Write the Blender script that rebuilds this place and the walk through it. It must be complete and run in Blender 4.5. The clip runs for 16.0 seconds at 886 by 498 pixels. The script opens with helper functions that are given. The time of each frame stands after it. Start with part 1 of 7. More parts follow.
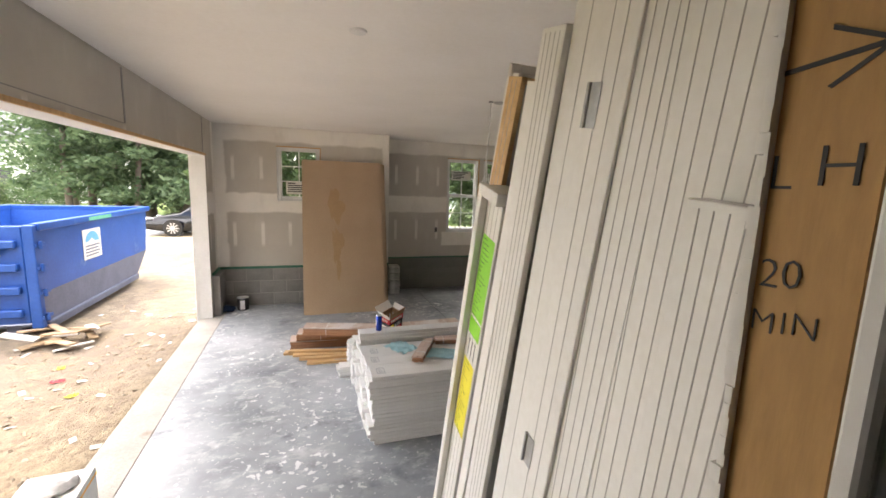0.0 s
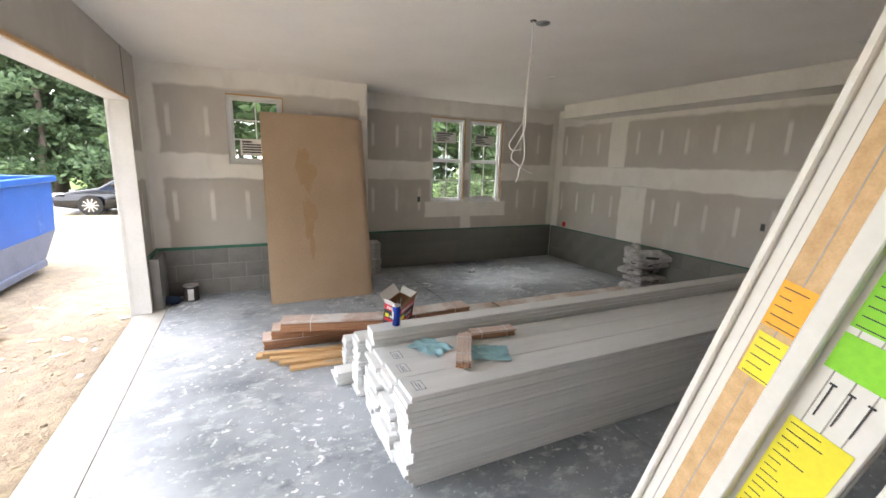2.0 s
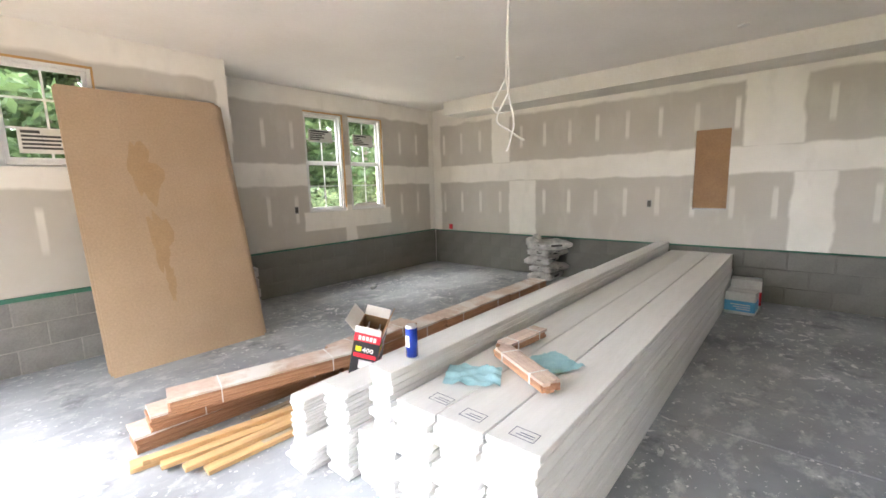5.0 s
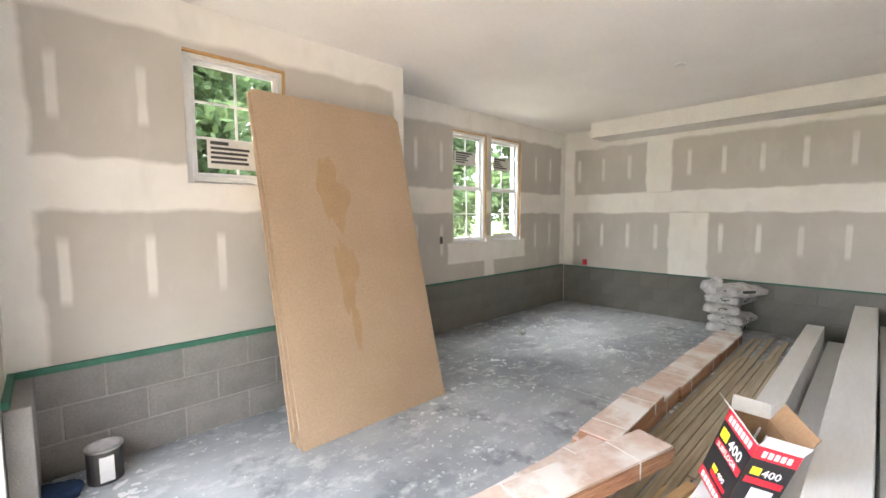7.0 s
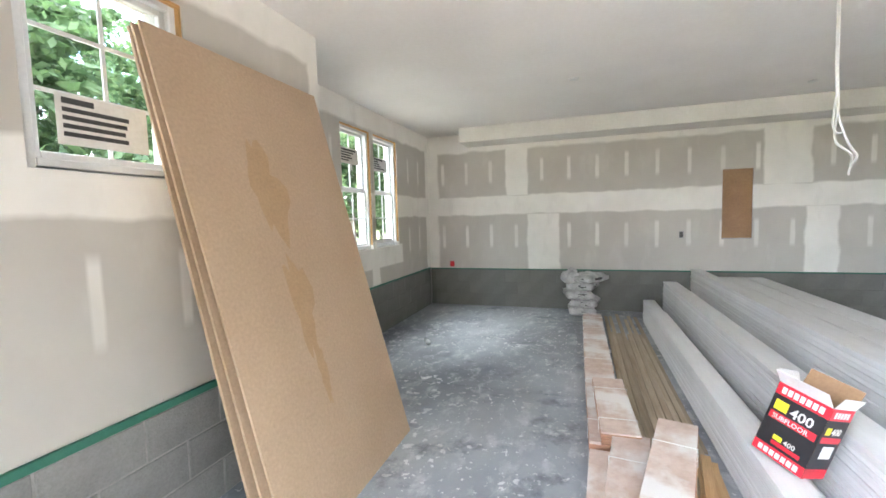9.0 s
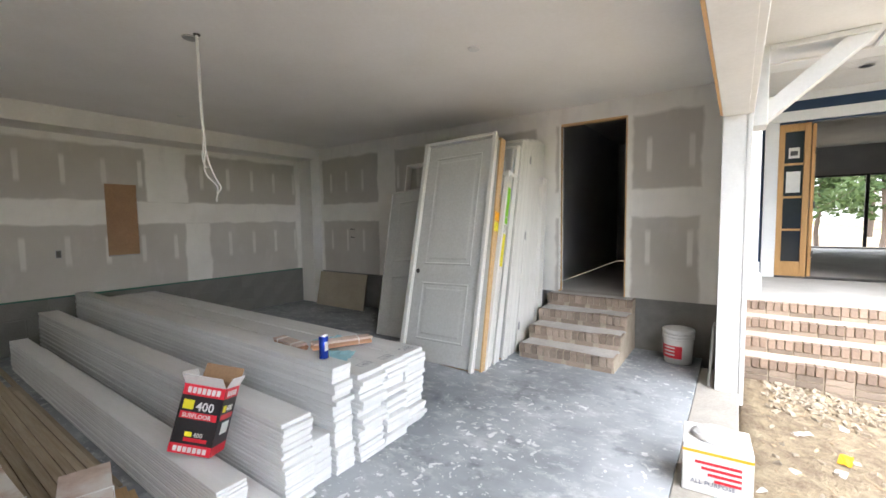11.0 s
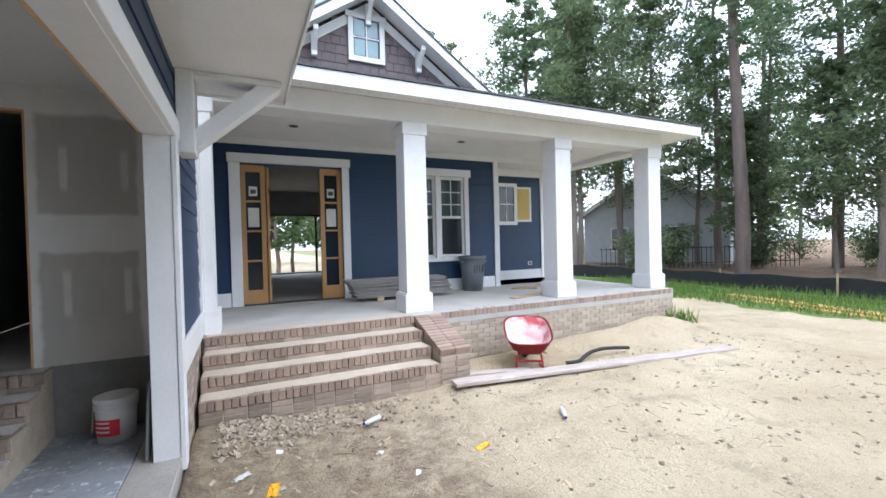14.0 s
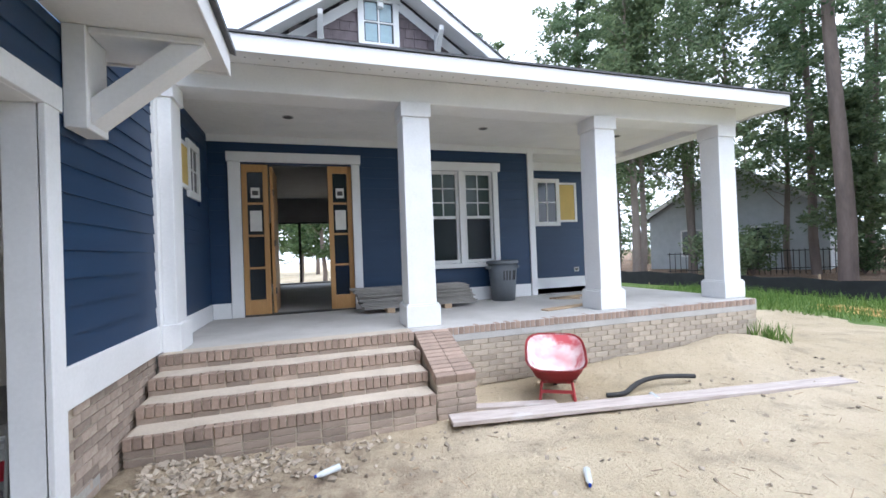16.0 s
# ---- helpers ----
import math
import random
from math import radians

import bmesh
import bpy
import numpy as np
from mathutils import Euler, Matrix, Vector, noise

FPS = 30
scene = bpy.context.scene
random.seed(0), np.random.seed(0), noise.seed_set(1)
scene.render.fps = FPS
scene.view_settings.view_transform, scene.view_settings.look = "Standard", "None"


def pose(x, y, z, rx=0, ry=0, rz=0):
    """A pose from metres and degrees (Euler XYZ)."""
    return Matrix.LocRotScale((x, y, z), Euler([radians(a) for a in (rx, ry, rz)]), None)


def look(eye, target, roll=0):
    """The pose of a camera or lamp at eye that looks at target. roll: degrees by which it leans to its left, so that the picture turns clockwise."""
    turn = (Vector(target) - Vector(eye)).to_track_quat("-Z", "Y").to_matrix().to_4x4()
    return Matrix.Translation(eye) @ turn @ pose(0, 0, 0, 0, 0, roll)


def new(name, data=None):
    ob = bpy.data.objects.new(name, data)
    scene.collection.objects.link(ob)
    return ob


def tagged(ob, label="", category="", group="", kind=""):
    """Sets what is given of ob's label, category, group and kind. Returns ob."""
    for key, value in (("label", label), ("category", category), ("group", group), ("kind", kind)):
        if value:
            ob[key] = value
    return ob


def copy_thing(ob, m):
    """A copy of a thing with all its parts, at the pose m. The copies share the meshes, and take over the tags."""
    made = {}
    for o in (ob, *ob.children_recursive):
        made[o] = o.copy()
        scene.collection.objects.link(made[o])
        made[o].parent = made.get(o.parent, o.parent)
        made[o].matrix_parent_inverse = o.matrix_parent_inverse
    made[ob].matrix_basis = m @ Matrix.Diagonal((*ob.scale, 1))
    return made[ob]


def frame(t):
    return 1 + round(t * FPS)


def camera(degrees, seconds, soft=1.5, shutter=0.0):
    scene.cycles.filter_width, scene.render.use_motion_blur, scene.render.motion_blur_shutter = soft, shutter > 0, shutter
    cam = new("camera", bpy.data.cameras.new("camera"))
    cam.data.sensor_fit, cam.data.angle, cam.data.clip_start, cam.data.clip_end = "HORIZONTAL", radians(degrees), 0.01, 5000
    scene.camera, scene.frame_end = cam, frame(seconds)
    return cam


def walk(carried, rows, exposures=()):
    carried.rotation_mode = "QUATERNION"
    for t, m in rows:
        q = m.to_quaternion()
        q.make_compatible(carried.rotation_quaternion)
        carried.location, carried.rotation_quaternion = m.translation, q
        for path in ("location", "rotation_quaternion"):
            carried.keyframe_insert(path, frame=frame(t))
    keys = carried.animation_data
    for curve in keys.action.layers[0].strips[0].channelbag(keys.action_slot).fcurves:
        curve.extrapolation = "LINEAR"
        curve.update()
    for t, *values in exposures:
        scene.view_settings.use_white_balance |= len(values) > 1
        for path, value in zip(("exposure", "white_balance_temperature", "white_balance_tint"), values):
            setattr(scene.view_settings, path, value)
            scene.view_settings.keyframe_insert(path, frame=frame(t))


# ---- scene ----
cam = camera(93.6, 16.0, soft=1.6)
PATH = [
    (0, (1.312, -0.268, 1.996), (1.936, 1.609, 1.701), 1.9),
    (0.5, (1.277, 0.097, 1.995), (2.014, 1.926, 1.665), 1.6),
    (1, (1.238, 0.380, 1.969), (1.973, 2.209, 1.632), 3.1),
    (1.5, (1.139, 0.627, 1.850), (1.939, 2.427, 1.501), 1.7),
    (2, (1.036, 0.837, 1.770), (1.882, 2.604, 1.370), 1.8),
    (2.5, (1.038, 1.039, 1.701), (2.026, 2.727, 1.284), 4.0),
    (3, (1.002, 1.249, 1.534), (2.127, 2.872, 1.218), 1.1),
    (3.5, (0.891, 1.454, 1.43), (2.048, 3.062, 1.155), -0.7),
    (6, (0.467, 2.841, 1.474), (2.095, 3.961, 1.164), -1.2),
    (6.5, (0.342, 3.331, 1.506), (1.759, 4.73, 1.311), -1.4),
    (7, (0.196, 3.749, 1.467), (1.571, 5.193, 1.308), -0.2),
    (7.5, (0.082, 4.136, 1.452), (1.418, 5.618, 1.312), -0.7),
    (8, (0.011, 4.549, 1.484), (1.408, 5.977, 1.386), 0.4),
    (8.5, (-0.094, 4.841, 1.447), (1.612, 5.87, 1.272), -0.8),
    (9, (-0.072, 5.01, 1.467), (1.819, 5.644, 1.32), -1.6),
    (9.5, (-0.082, 5.076, 1.513), (1.908, 4.962, 1.342), -1.4),
    (10, (-0.073, 5.124, 1.499), (1.771, 4.368, 1.326), -1.6),
    (12.5, (-0.319, 4.909, 1.496), (-0.504, 2.919, 1.424), 0.7),
    (13, (-0.4, 4.817, 1.513), (-0.948, 2.895, 1.447), 0.5),
    (13.5, (-0.505, 4.634, 1.504), (-1.291, 2.796, 1.452), -0.2),
    (14, (-0.609, 4.399, 1.506), (-1.476, 2.597, 1.474), -1.4),
    (14.5, (-0.798, 4.224, 1.457), (-1.634, 2.407, 1.441), -2.2),
    (15, (-1.066, 4.064, 1.42), (-1.842, 2.22, 1.42), -2.5),
    (15.5, (-1.36, 3.861, 1.4), (-2.048, 1.983, 1.414), -2.7),
    (16, (-1.589, 3.739, 1.394), (-2.193, 1.833, 1.413), -2.2),
]
walk(cam, [(t, look(eye, target, roll)) for t, eye, target, roll in PATH],
     exposures=[(0, 2.85, 7050, 16), (0.5, 2.9, 6850, 13), (2, 3.1, 6500, 13), (3.5, 3.6, 6550, 14), (6, 3.95, 6600, 14), (8, 4.05, 6150, 12), (9, 4.0, 5950, 10), (10, 3.7, 6450, 12), (11.4, 2.35, 6250, 11), (12.5, 1.75, 5950, 11), (13.2, 1.5, 5750, 11), (16, 1.25, 5650, 12)])

# ---- world and sun ----
world = bpy.data.worlds.new("world")
scene.world = world
world.use_nodes = True
wn, wl = world.node_tree.nodes, world.node_tree.links
sky = wn.new("ShaderNodeTexSky")
sky.sky_type, sky.sun_disc = "NISHITA", False
sky.sun_elevation, sky.sun_rotation = radians(58), radians(331)
sky.air_density, sky.dust_density = 1.0, 2.0
cloud_co = wn.new("ShaderNodeTexCoord")
cloud_map = wn.new("ShaderNodeMapping")
cloud_map.inputs["Scale"].default_value = (1, 1, 2.4)
cloud = wn.new("ShaderNodeTexNoise")
cloud.inputs["Scale"].default_value, cloud.inputs["Detail"].default_value = 2.2, 8
cloud_ramp = wn.new("ShaderNodeValToRGB")
cloud_ramp.color_ramp.elements[0].position, cloud_ramp.color_ramp.elements[1].position = 0.36, 0.52
cloud_mix = wn.new("ShaderNodeMixRGB")
cloud_mix.inputs[2].default_value = (8.2, 8.4, 8.7, 1)
wl.new(cloud_co.outputs["Generated"], cloud_map.inputs[0])
wl.new(cloud_map.outputs[0], cloud.inputs["Vector"])
wl.new(cloud.outputs["Fac"], cloud_ramp.inputs[0])
wl.new(cloud_ramp.outputs[0], cloud_mix.inputs[0])
wl.new(sky.outputs[0], cloud_mix.inputs[1])
wl.new(cloud_mix.outputs[0], wn["Background"].inputs[0])
wn["Background"].inputs[1].default_value = 0.15
sun = new("sun", bpy.data.lights.new("sun", "SUN"))
sun.data.energy, sun.data.angle, sun.data.color = 1.0, radians(60), (1.0, 0.97, 0.93)
sun.matrix_world = look((0, 0, 0), (0.25, -0.45, -0.86))


# ---- materials ----
def ramp_between(nt, fac, a, b, lo=0.3, hi=0.7):
    r = nt.nodes.new("ShaderNodeValToRGB")
    r.color_ramp.elements[0].position, r.color_ramp.elements[1].position = lo, hi
    r.color_ramp.elements[0].color, r.color_ramp.elements[1].color = (*a, 1), (*b, 1)
    nt.links.new(fac, r.inputs[0])
    return r.outputs[0]


def noise_fac(nt, scale, detail=5, stretch=(1, 1, 1), kind="Object", rough=0.55):
    co = nt.nodes.new("ShaderNodeTexCoord")
    mp = nt.nodes.new("ShaderNodeMapping")
    mp.inputs["Scale"].default_value = stretch
    nz = nt.nodes.new("ShaderNodeTexNoise")
    nz.inputs["Scale"].default_value, nz.inputs["Detail"].default_value, nz.inputs["Roughness"].default_value = scale, detail, rough
    nt.links.new(co.outputs[kind], mp.inputs[0])
    nt.links.new(mp.outputs[0], nz.inputs["Vector"])
    return nz.outputs["Fac"]


def mix(nt, fac, a, b, mode="MIX"):
    m = nt.nodes.new("ShaderNodeMixRGB")
    m.blend_type = mode
    for k, v in enumerate((fac, a, b)):
        if isinstance(v, (int, float)):
            m.inputs[k].default_value = v if k == 0 else (v, v, v, 1)
        elif isinstance(v, tuple):
            m.inputs[k].default_value = (*v, 1)
        else:
            nt.links.new(v, m.inputs[k])
    return m.outputs[0]


def mth(nt, op, a, b=0.0, c=0.0):
    m = nt.nodes.new("ShaderNodeMath")
    m.operation = op
    for k, v in enumerate((a, b, c)):
        if isinstance(v, (int, float)):
            m.inputs[k].default_value = v
        else:
            nt.links.new(v, m.inputs[k])
    return m.outputs[0]


def bump(nt, fac, strength, distance=0.01):
    b = nt.nodes.new("ShaderNodeBump")
    b.inputs["Strength"].default_value, b.inputs["Distance"].default_value = strength, distance
    nt.links.new(fac, b.inputs["Height"])
    nt.links.new(b.outputs[0], nt.nodes["Principled BSDF"].inputs["Normal"])


def base_mat(name, rough=0.6, metal=0.0):
    m = bpy.data.materials.new(name)
    m.use_nodes = True
    p = m.node_tree.nodes["Principled BSDF"]
    p.inputs["Roughness"].default_value, p.inputs["Metallic"].default_value = rough, metal
    return m, m.node_tree, p


def mat(name, a, b=None, scale=6, rough=0.6, metal=0.0, fine=60, bumps=0.15, stretch=(1, 1, 1), vary=0.0, dirt=None, dirt_at=0.62, island=False):
    """Two colours by a broad noise, a fine grain, optional stains and a change from object to object."""
    m, nt, p = base_mat(name, rough, metal)
    b = b or tuple(0.82 * v for v in a)
    col = ramp_between(nt, noise_fac(nt, scale, 5, stretch), a, b)
    fine_n = noise_fac(nt, fine, 4, stretch)
    col = mix(nt, 0.22, col, fine_n, "OVERLAY")
    if dirt:
        col = mix(nt, ramp_between(nt, noise_fac(nt, scale * 0.45 + 1, 8), (0, 0, 0), (1, 1, 1), dirt_at, dirt_at + 0.12), col, dirt)
    if vary:
        oi = nt.nodes.new("ShaderNodeNewGeometry").outputs["Random Per Island"] if island else nt.nodes.new("ShaderNodeObjectInfo").outputs["Random"]
        k = mth(nt, "MULTIPLY_ADD", oi, 2 * vary, 1 - vary)
        hs = nt.nodes.new("ShaderNodeHueSaturation")
        nt.links.new(k, hs.inputs["Value"])
        nt.links.new(col, hs.inputs["Color"])
        col = hs.outputs[0]
    nt.links.new(col, p.inputs["Base Color"])
    if bumps:
        bump(nt, fine_n, bumps)
    return m


def plain(name, a, rough=0.5, metal=0.0):
    return mat(name, a, tuple(0.9 * v for v in a), 9, rough, metal, 80, 0.05)


def wood_mat(name, a, b, rough=0.6, vary=0.12, grain=(2, 40, 40)):
    return mat(name, a, b, 2.2, rough, 0, 14, 0.12, grain, vary)


def band(nt, v, lo, hi, soft):
    """1 between lo and hi, falling to 0 over soft."""
    up = nt.nodes.new("ShaderNodeMapRange")
    dn = nt.nodes.new("ShaderNodeMapRange")
    for q, f0, f1 in ((up, lo - soft, lo + soft), (dn, hi + soft, hi - soft)):
        q.inputs[1].default_value, q.inputs[2].default_value = f0, f1
        nt.links.new(v, q.inputs[0])
    return mth(nt, "MULTIPLY", up.outputs[0], dn.outputs[0])


def drywall_mat(name, axis, seams, top=2.62, offset=0.0, ends=()):
    """Taped drywall: bare paper with filler on the seams, at the ceiling and over the screws."""
    m, nt, p = base_mat(name, 0.85)
    co = nt.nodes.new("ShaderNodeTexCoord")
    wob = nt.nodes.new("ShaderNodeTexNoise")
    wob.inputs["Scale"].default_value, wob.inputs["Detail"].default_value = 3.5, 3
    nt.links.new(co.outputs["Object"], wob.inputs["Vector"])
    off = mth(nt, "MULTIPLY_ADD", wob.outputs["Fac"], 0.09, -0.045)
    sep = nt.nodes.new("ShaderNodeSeparateXYZ")
    nt.links.new(co.outputs["Object"], sep.inputs[0])
    z = mth(nt, "ADD", sep.outputs[2], off)
    u0 = sep.outputs[axis]
    u = mth(nt, "ADD", u0, off)
    mud = mth(nt, "MAXIMUM", band(nt, z, 1.50, 1.81, 0.015), band(nt, z, top, 4, 0.02))
    for lo, hi, z0, z1 in seams:
        mud = mth(nt, "MAXIMUM", mud, mth(nt, "MULTIPLY", band(nt, u, lo, hi, 0.015), band(nt, sep.outputs[2], z0, z1, 0.01)))
    for lo, hi in ends:
        mud = mth(nt, "MAXIMUM", mud, band(nt, u, lo, hi, 0.02))
    cell = mth(nt, "PINGPONG", mth(nt, "ADD", u0, offset + 20.32), 0.203)
    stud = band(nt, mth(nt, "ADD", cell, mth(nt, "MULTIPLY", off, 0.25)), -1, 0.026, 0.008)
    rows = mth(nt, "MAXIMUM", band(nt, z, 2.02, 2.36, 0.03), band(nt, z, 0.98, 1.34, 0.03))
    patchy = ramp_between(nt, noise_fac(nt, 2.0, 2), (0.55, 0.55, 0.55), (1, 1, 1), 0.35, 0.6)
    screws = mth(nt, "MULTIPLY", mth(nt, "MULTIPLY", stud, rows), patchy)
    mud = mth(nt, "MAXIMUM", mud, mth(nt, "MULTIPLY", screws, 0.85))
    paper = ramp_between(nt, noise_fac(nt, 1.6, 5), (0.50, 0.47, 0.42), (0.57, 0.54, 0.485))
    filler = ramp_between(nt, noise_fac(nt, 2.6, 6), (0.78, 0.755, 0.70), (0.87, 0.845, 0.79))
    col = mix(nt, mud, paper, filler)
    smear = ramp_between(nt, noise_fac(nt, 5, 8, (1, 1, 0.4)), (0, 0, 0), (0.35, 0.35, 0.35), 0.56, 0.7)
    col = mix(nt, smear, col, (0.66, 0.63, 0.58))
    nt.links.new(col, p.inputs["Base Color"])
    bump(nt, mud, 0.15, 0.004)
    return m


def floor_mat(name):
    """Grey-blue slab under plaster dust, with trodden smears, splashes of filler and painted-in sky light."""
    m, nt, p = base_mat(name, 0.55)
    col = ramp_between(nt, noise_fac(nt, 0.9, 7), (0.14, 0.156, 0.172), (0.32, 0.343, 0.365), 0.35, 0.65)
    dust_sky_wash = ramp_between(nt, noise_fac(nt, 0.55, 6, rough=0.62), (0, 0, 0), (1, 1, 1), 0.40, 0.62)
    near = nt.nodes.new("ShaderNodeTexCoord")
    sep = nt.nodes.new("ShaderNodeSeparateXYZ")
    nt.links.new(near.outputs["Object"], sep.inputs[0])
    # paler and bluer towards the opening: sky light painted over the dust
    door = nt.nodes.new("ShaderNodeMapRange")
    door.inputs[1].default_value, door.inputs[2].default_value, door.inputs[3].default_value, door.inputs[4].default_value = 0.2, 3.4, 0.70, 0.22
    nt.links.new(sep.outputs[0], door.inputs[0])
    col = mix(nt, mth(nt, "MULTIPLY", dust_sky_wash, door.outputs[0]), col, (0.52, 0.54, 0.57))
    streak = ramp_between(nt, noise_fac(nt, 4.5, 9, (1, 1.5, 1), rough=0.7), (0, 0, 0), (1, 1, 1), 0.52, 0.66)
    col = mix(nt, mth(nt, "MULTIPLY", streak, 0.6), col, (0.58, 0.59, 0.60))
    vo = nt.nodes.new("ShaderNodeTexVoronoi")
    vo.inputs["Scale"].default_value = 10
    warp = nt.nodes.new("ShaderNodeTexNoise")
    warp.inputs["Scale"].default_value, warp.inputs["Detail"].default_value = 9, 7
    vm = nt.nodes.new("ShaderNodeVectorMath")
    vm.operation = "MULTIPLY_ADD"
    vm.inputs[1].default_value = (0.24, 0.24, 0.24)
    nt.links.new(near.outputs["Object"], warp.inputs["Vector"])
    nt.links.new(warp.outputs["Color"], vm.inputs[0])
    nt.links.new(near.outputs["Object"], vm.inputs[2])
    nt.links.new(vm.outputs[0], vo.inputs["Vector"])
    size = ramp_between(nt, noise_fac(nt, 1.2, 3), (0.0, 0.0, 0.0), (0.34, 0.34, 0.34), 0.42, 0.66)
    blot = mth(nt, "LESS_THAN", vo.outputs["Distance"], size)
    small = mth(nt, "LESS_THAN", noise_fac(nt, 24, 7, rough=0.62), 0.37)
    spots = mth(nt, "MAXIMUM", mth(nt, "MULTIPLY", blot, 0.85), mth(nt, "MULTIPLY", small, 0.9))
    spots = mth(nt, "MULTIPLY", spots, ramp_between(nt, noise_fac(nt, 1.1, 5, rough=0.6), (0.4, 0.4, 0.4), (1, 1, 1), 0.40, 0.56))
    col = mix(nt, spots, col, (0.74, 0.75, 0.75))
    dark = ramp_between(nt, noise_fac(nt, 2.4, 8, (1, 1, 1), rough=0.68), (0, 0, 0), (0.75, 0.75, 0.75), 0.56, 0.68)
    col = mix(nt, dark, col, (0.10, 0.115, 0.13))
    nt.links.new(col, p.inputs["Base Color"])
    bump(nt, noise_fac(nt, 35, 5), 0.12)
    return m


def sand_mat(name):
    m, nt, p = base_mat(name, 0.95)
    col = ramp_between(nt, noise_fac(nt, 0.35, 8, rough=0.65), (0.46, 0.37, 0.235), (0.62, 0.52, 0.365), 0.38, 0.62)
    col = mix(nt, ramp_between(nt, noise_fac(nt, 2.2, 8, rough=0.7), (0, 0, 0), (0.6, 0.6, 0.6), 0.52, 0.68), col, (0.29, 0.23, 0.16))
    col = mix(nt, ramp_between(nt, noise_fac(nt, 14, 6, rough=0.7), (0, 0, 0), (0.8, 0.8, 0.8), 0.6, 0.7), col, (0.20, 0.15, 0.10))
    col = mix(nt, 0.35, col, noise_fac(nt, 60, 6, rough=0.8), "OVERLAY")
    # trodden dirt beside the opening
    dco = nt.nodes.new("ShaderNodeTexCoord")
    dsep = nt.nodes.new("ShaderNodeSeparateXYZ")
    nt.links.new(dco.outputs["Object"], dsep.inputs[0])
    dwob = mth(nt, "MULTIPLY_ADD", noise_fac(nt, 1.3, 6), 1.6, -0.8)
    dirt = mth(nt, "MULTIPLY", band(nt, mth(nt, "ADD", dsep.outputs[0], dwob), -2.2, 0.3, 0.4), band(nt, mth(nt, "ADD", dsep.outputs[1], dwob), 0.0, 6.5, 0.4))
    dirt = mth(nt, "MULTIPLY", dirt, ramp_between(nt, noise_fac(nt, 7, 8, rough=0.75), (0.3, 0.3, 0.3), (0.95, 0.95, 0.95), 0.4, 0.6))
    col = mix(nt, dirt, col, (0.235, 0.175, 0.12))
    yard = mth(nt, "MULTIPLY", band(nt, mth(nt, "ADD", dsep.outputs[0], dwob), -6.5, 0.5, 0.8), band(nt, mth(nt, "ADD", dsep.outputs[1], dwob), 4.2, 14.5, 0.9))
    yard = mth(nt, "MULTIPLY", yard, ramp_between(nt, noise_fac(nt, 3.1, 8, rough=0.75), (0.45, 0.45, 0.45), (1, 1, 1), 0.4, 0.58))
    col = mix(nt, yard, col, (0.27, 0.215, 0.165))
    # grassy ground past the building plot
    co = nt.nodes.new("ShaderNodeTexCoord")
    sep = nt.nodes.new("ShaderNodeSeparateXYZ")
    nt.links.new(co.outputs["Object"], sep.inputs[0])
    wob = mth(nt, "MULTIPLY_ADD", noise_fac(nt, 0.5, 6), 3.0, -1.5)
    west = mth(nt, "LESS_THAN", mth(nt, "ADD", sep.outputs[0], wob), -11.3)
    woods = mth(nt, "MULTIPLY", mth(nt, "LESS_THAN", mth(nt, "ADD", sep.outputs[0], wob), -15.0), mth(nt, "LESS_THAN", sep.outputs[1], 9.0))
    north = mth(nt, "GREATER_THAN", mth(nt, "ADD", sep.outputs[1], mth(nt, "MULTIPLY", wob, 0.3)), 22.6)
    grass = mth(nt, "MAXIMUM", west, north)
    green = ramp_between(nt, noise_fac(nt, 1.1, 8), (0.10, 0.17, 0.035), (0.21, 0.28, 0.07))
    litter = ramp_between(nt, noise_fac(nt, 1.5, 8), (0.16, 0.10, 0.06), (0.27, 0.18, 0.11))
    col = mix(nt, grass, col, green)
    col = mix(nt, woods, col, litter)
    nt.links.new(col, p.inputs["Base Color"])
    hs = mth(nt, "ADD", noise_fac(nt, 9, 8, rough=0.7), mth(nt, "MULTIPLY", noise_fac(nt, 45, 5), 0.4))
    bump(nt, hs, 1.0, 0.07)
    return m


def glass_mat():
    m, nt, p = base_mat("window_glass", 0.02)
    p.inputs["Base Color"].default_value = (0.9, 0.95, 0.93, 1)
    p.inputs["Transmission Weight"].default_value = 1.0
    p.inputs["IOR"].default_value = 1.12
    return m


def leaf_mat(name, a, b):
    m, nt, p = base_mat(name, 0.65)
    g = nt.nodes.new("ShaderNodeNewGeometry").outputs["Random Per Island"]
    col = ramp_between(nt, g, a, b, 0.0, 1.0)
    col = mix(nt, 0.25, col, noise_fac(nt, 0.6, 3), "OVERLAY")
    nt.links.new(col, p.inputs["Base Color"])
    tr = nt.nodes.new("ShaderNodeBsdfTranslucent")
    nt.links.new(col, tr.inputs[0])
    ms = nt.nodes.new("ShaderNodeMixShader")
    ms.inputs[0].default_value = 0.5
    nt.links.new(p.outputs[0], ms.inputs[1])
    nt.links.new(tr.outputs[0], ms.inputs[2])
    nt.links.new(ms.outputs[0], nt.nodes["Material Output"].inputs[0])
    return m


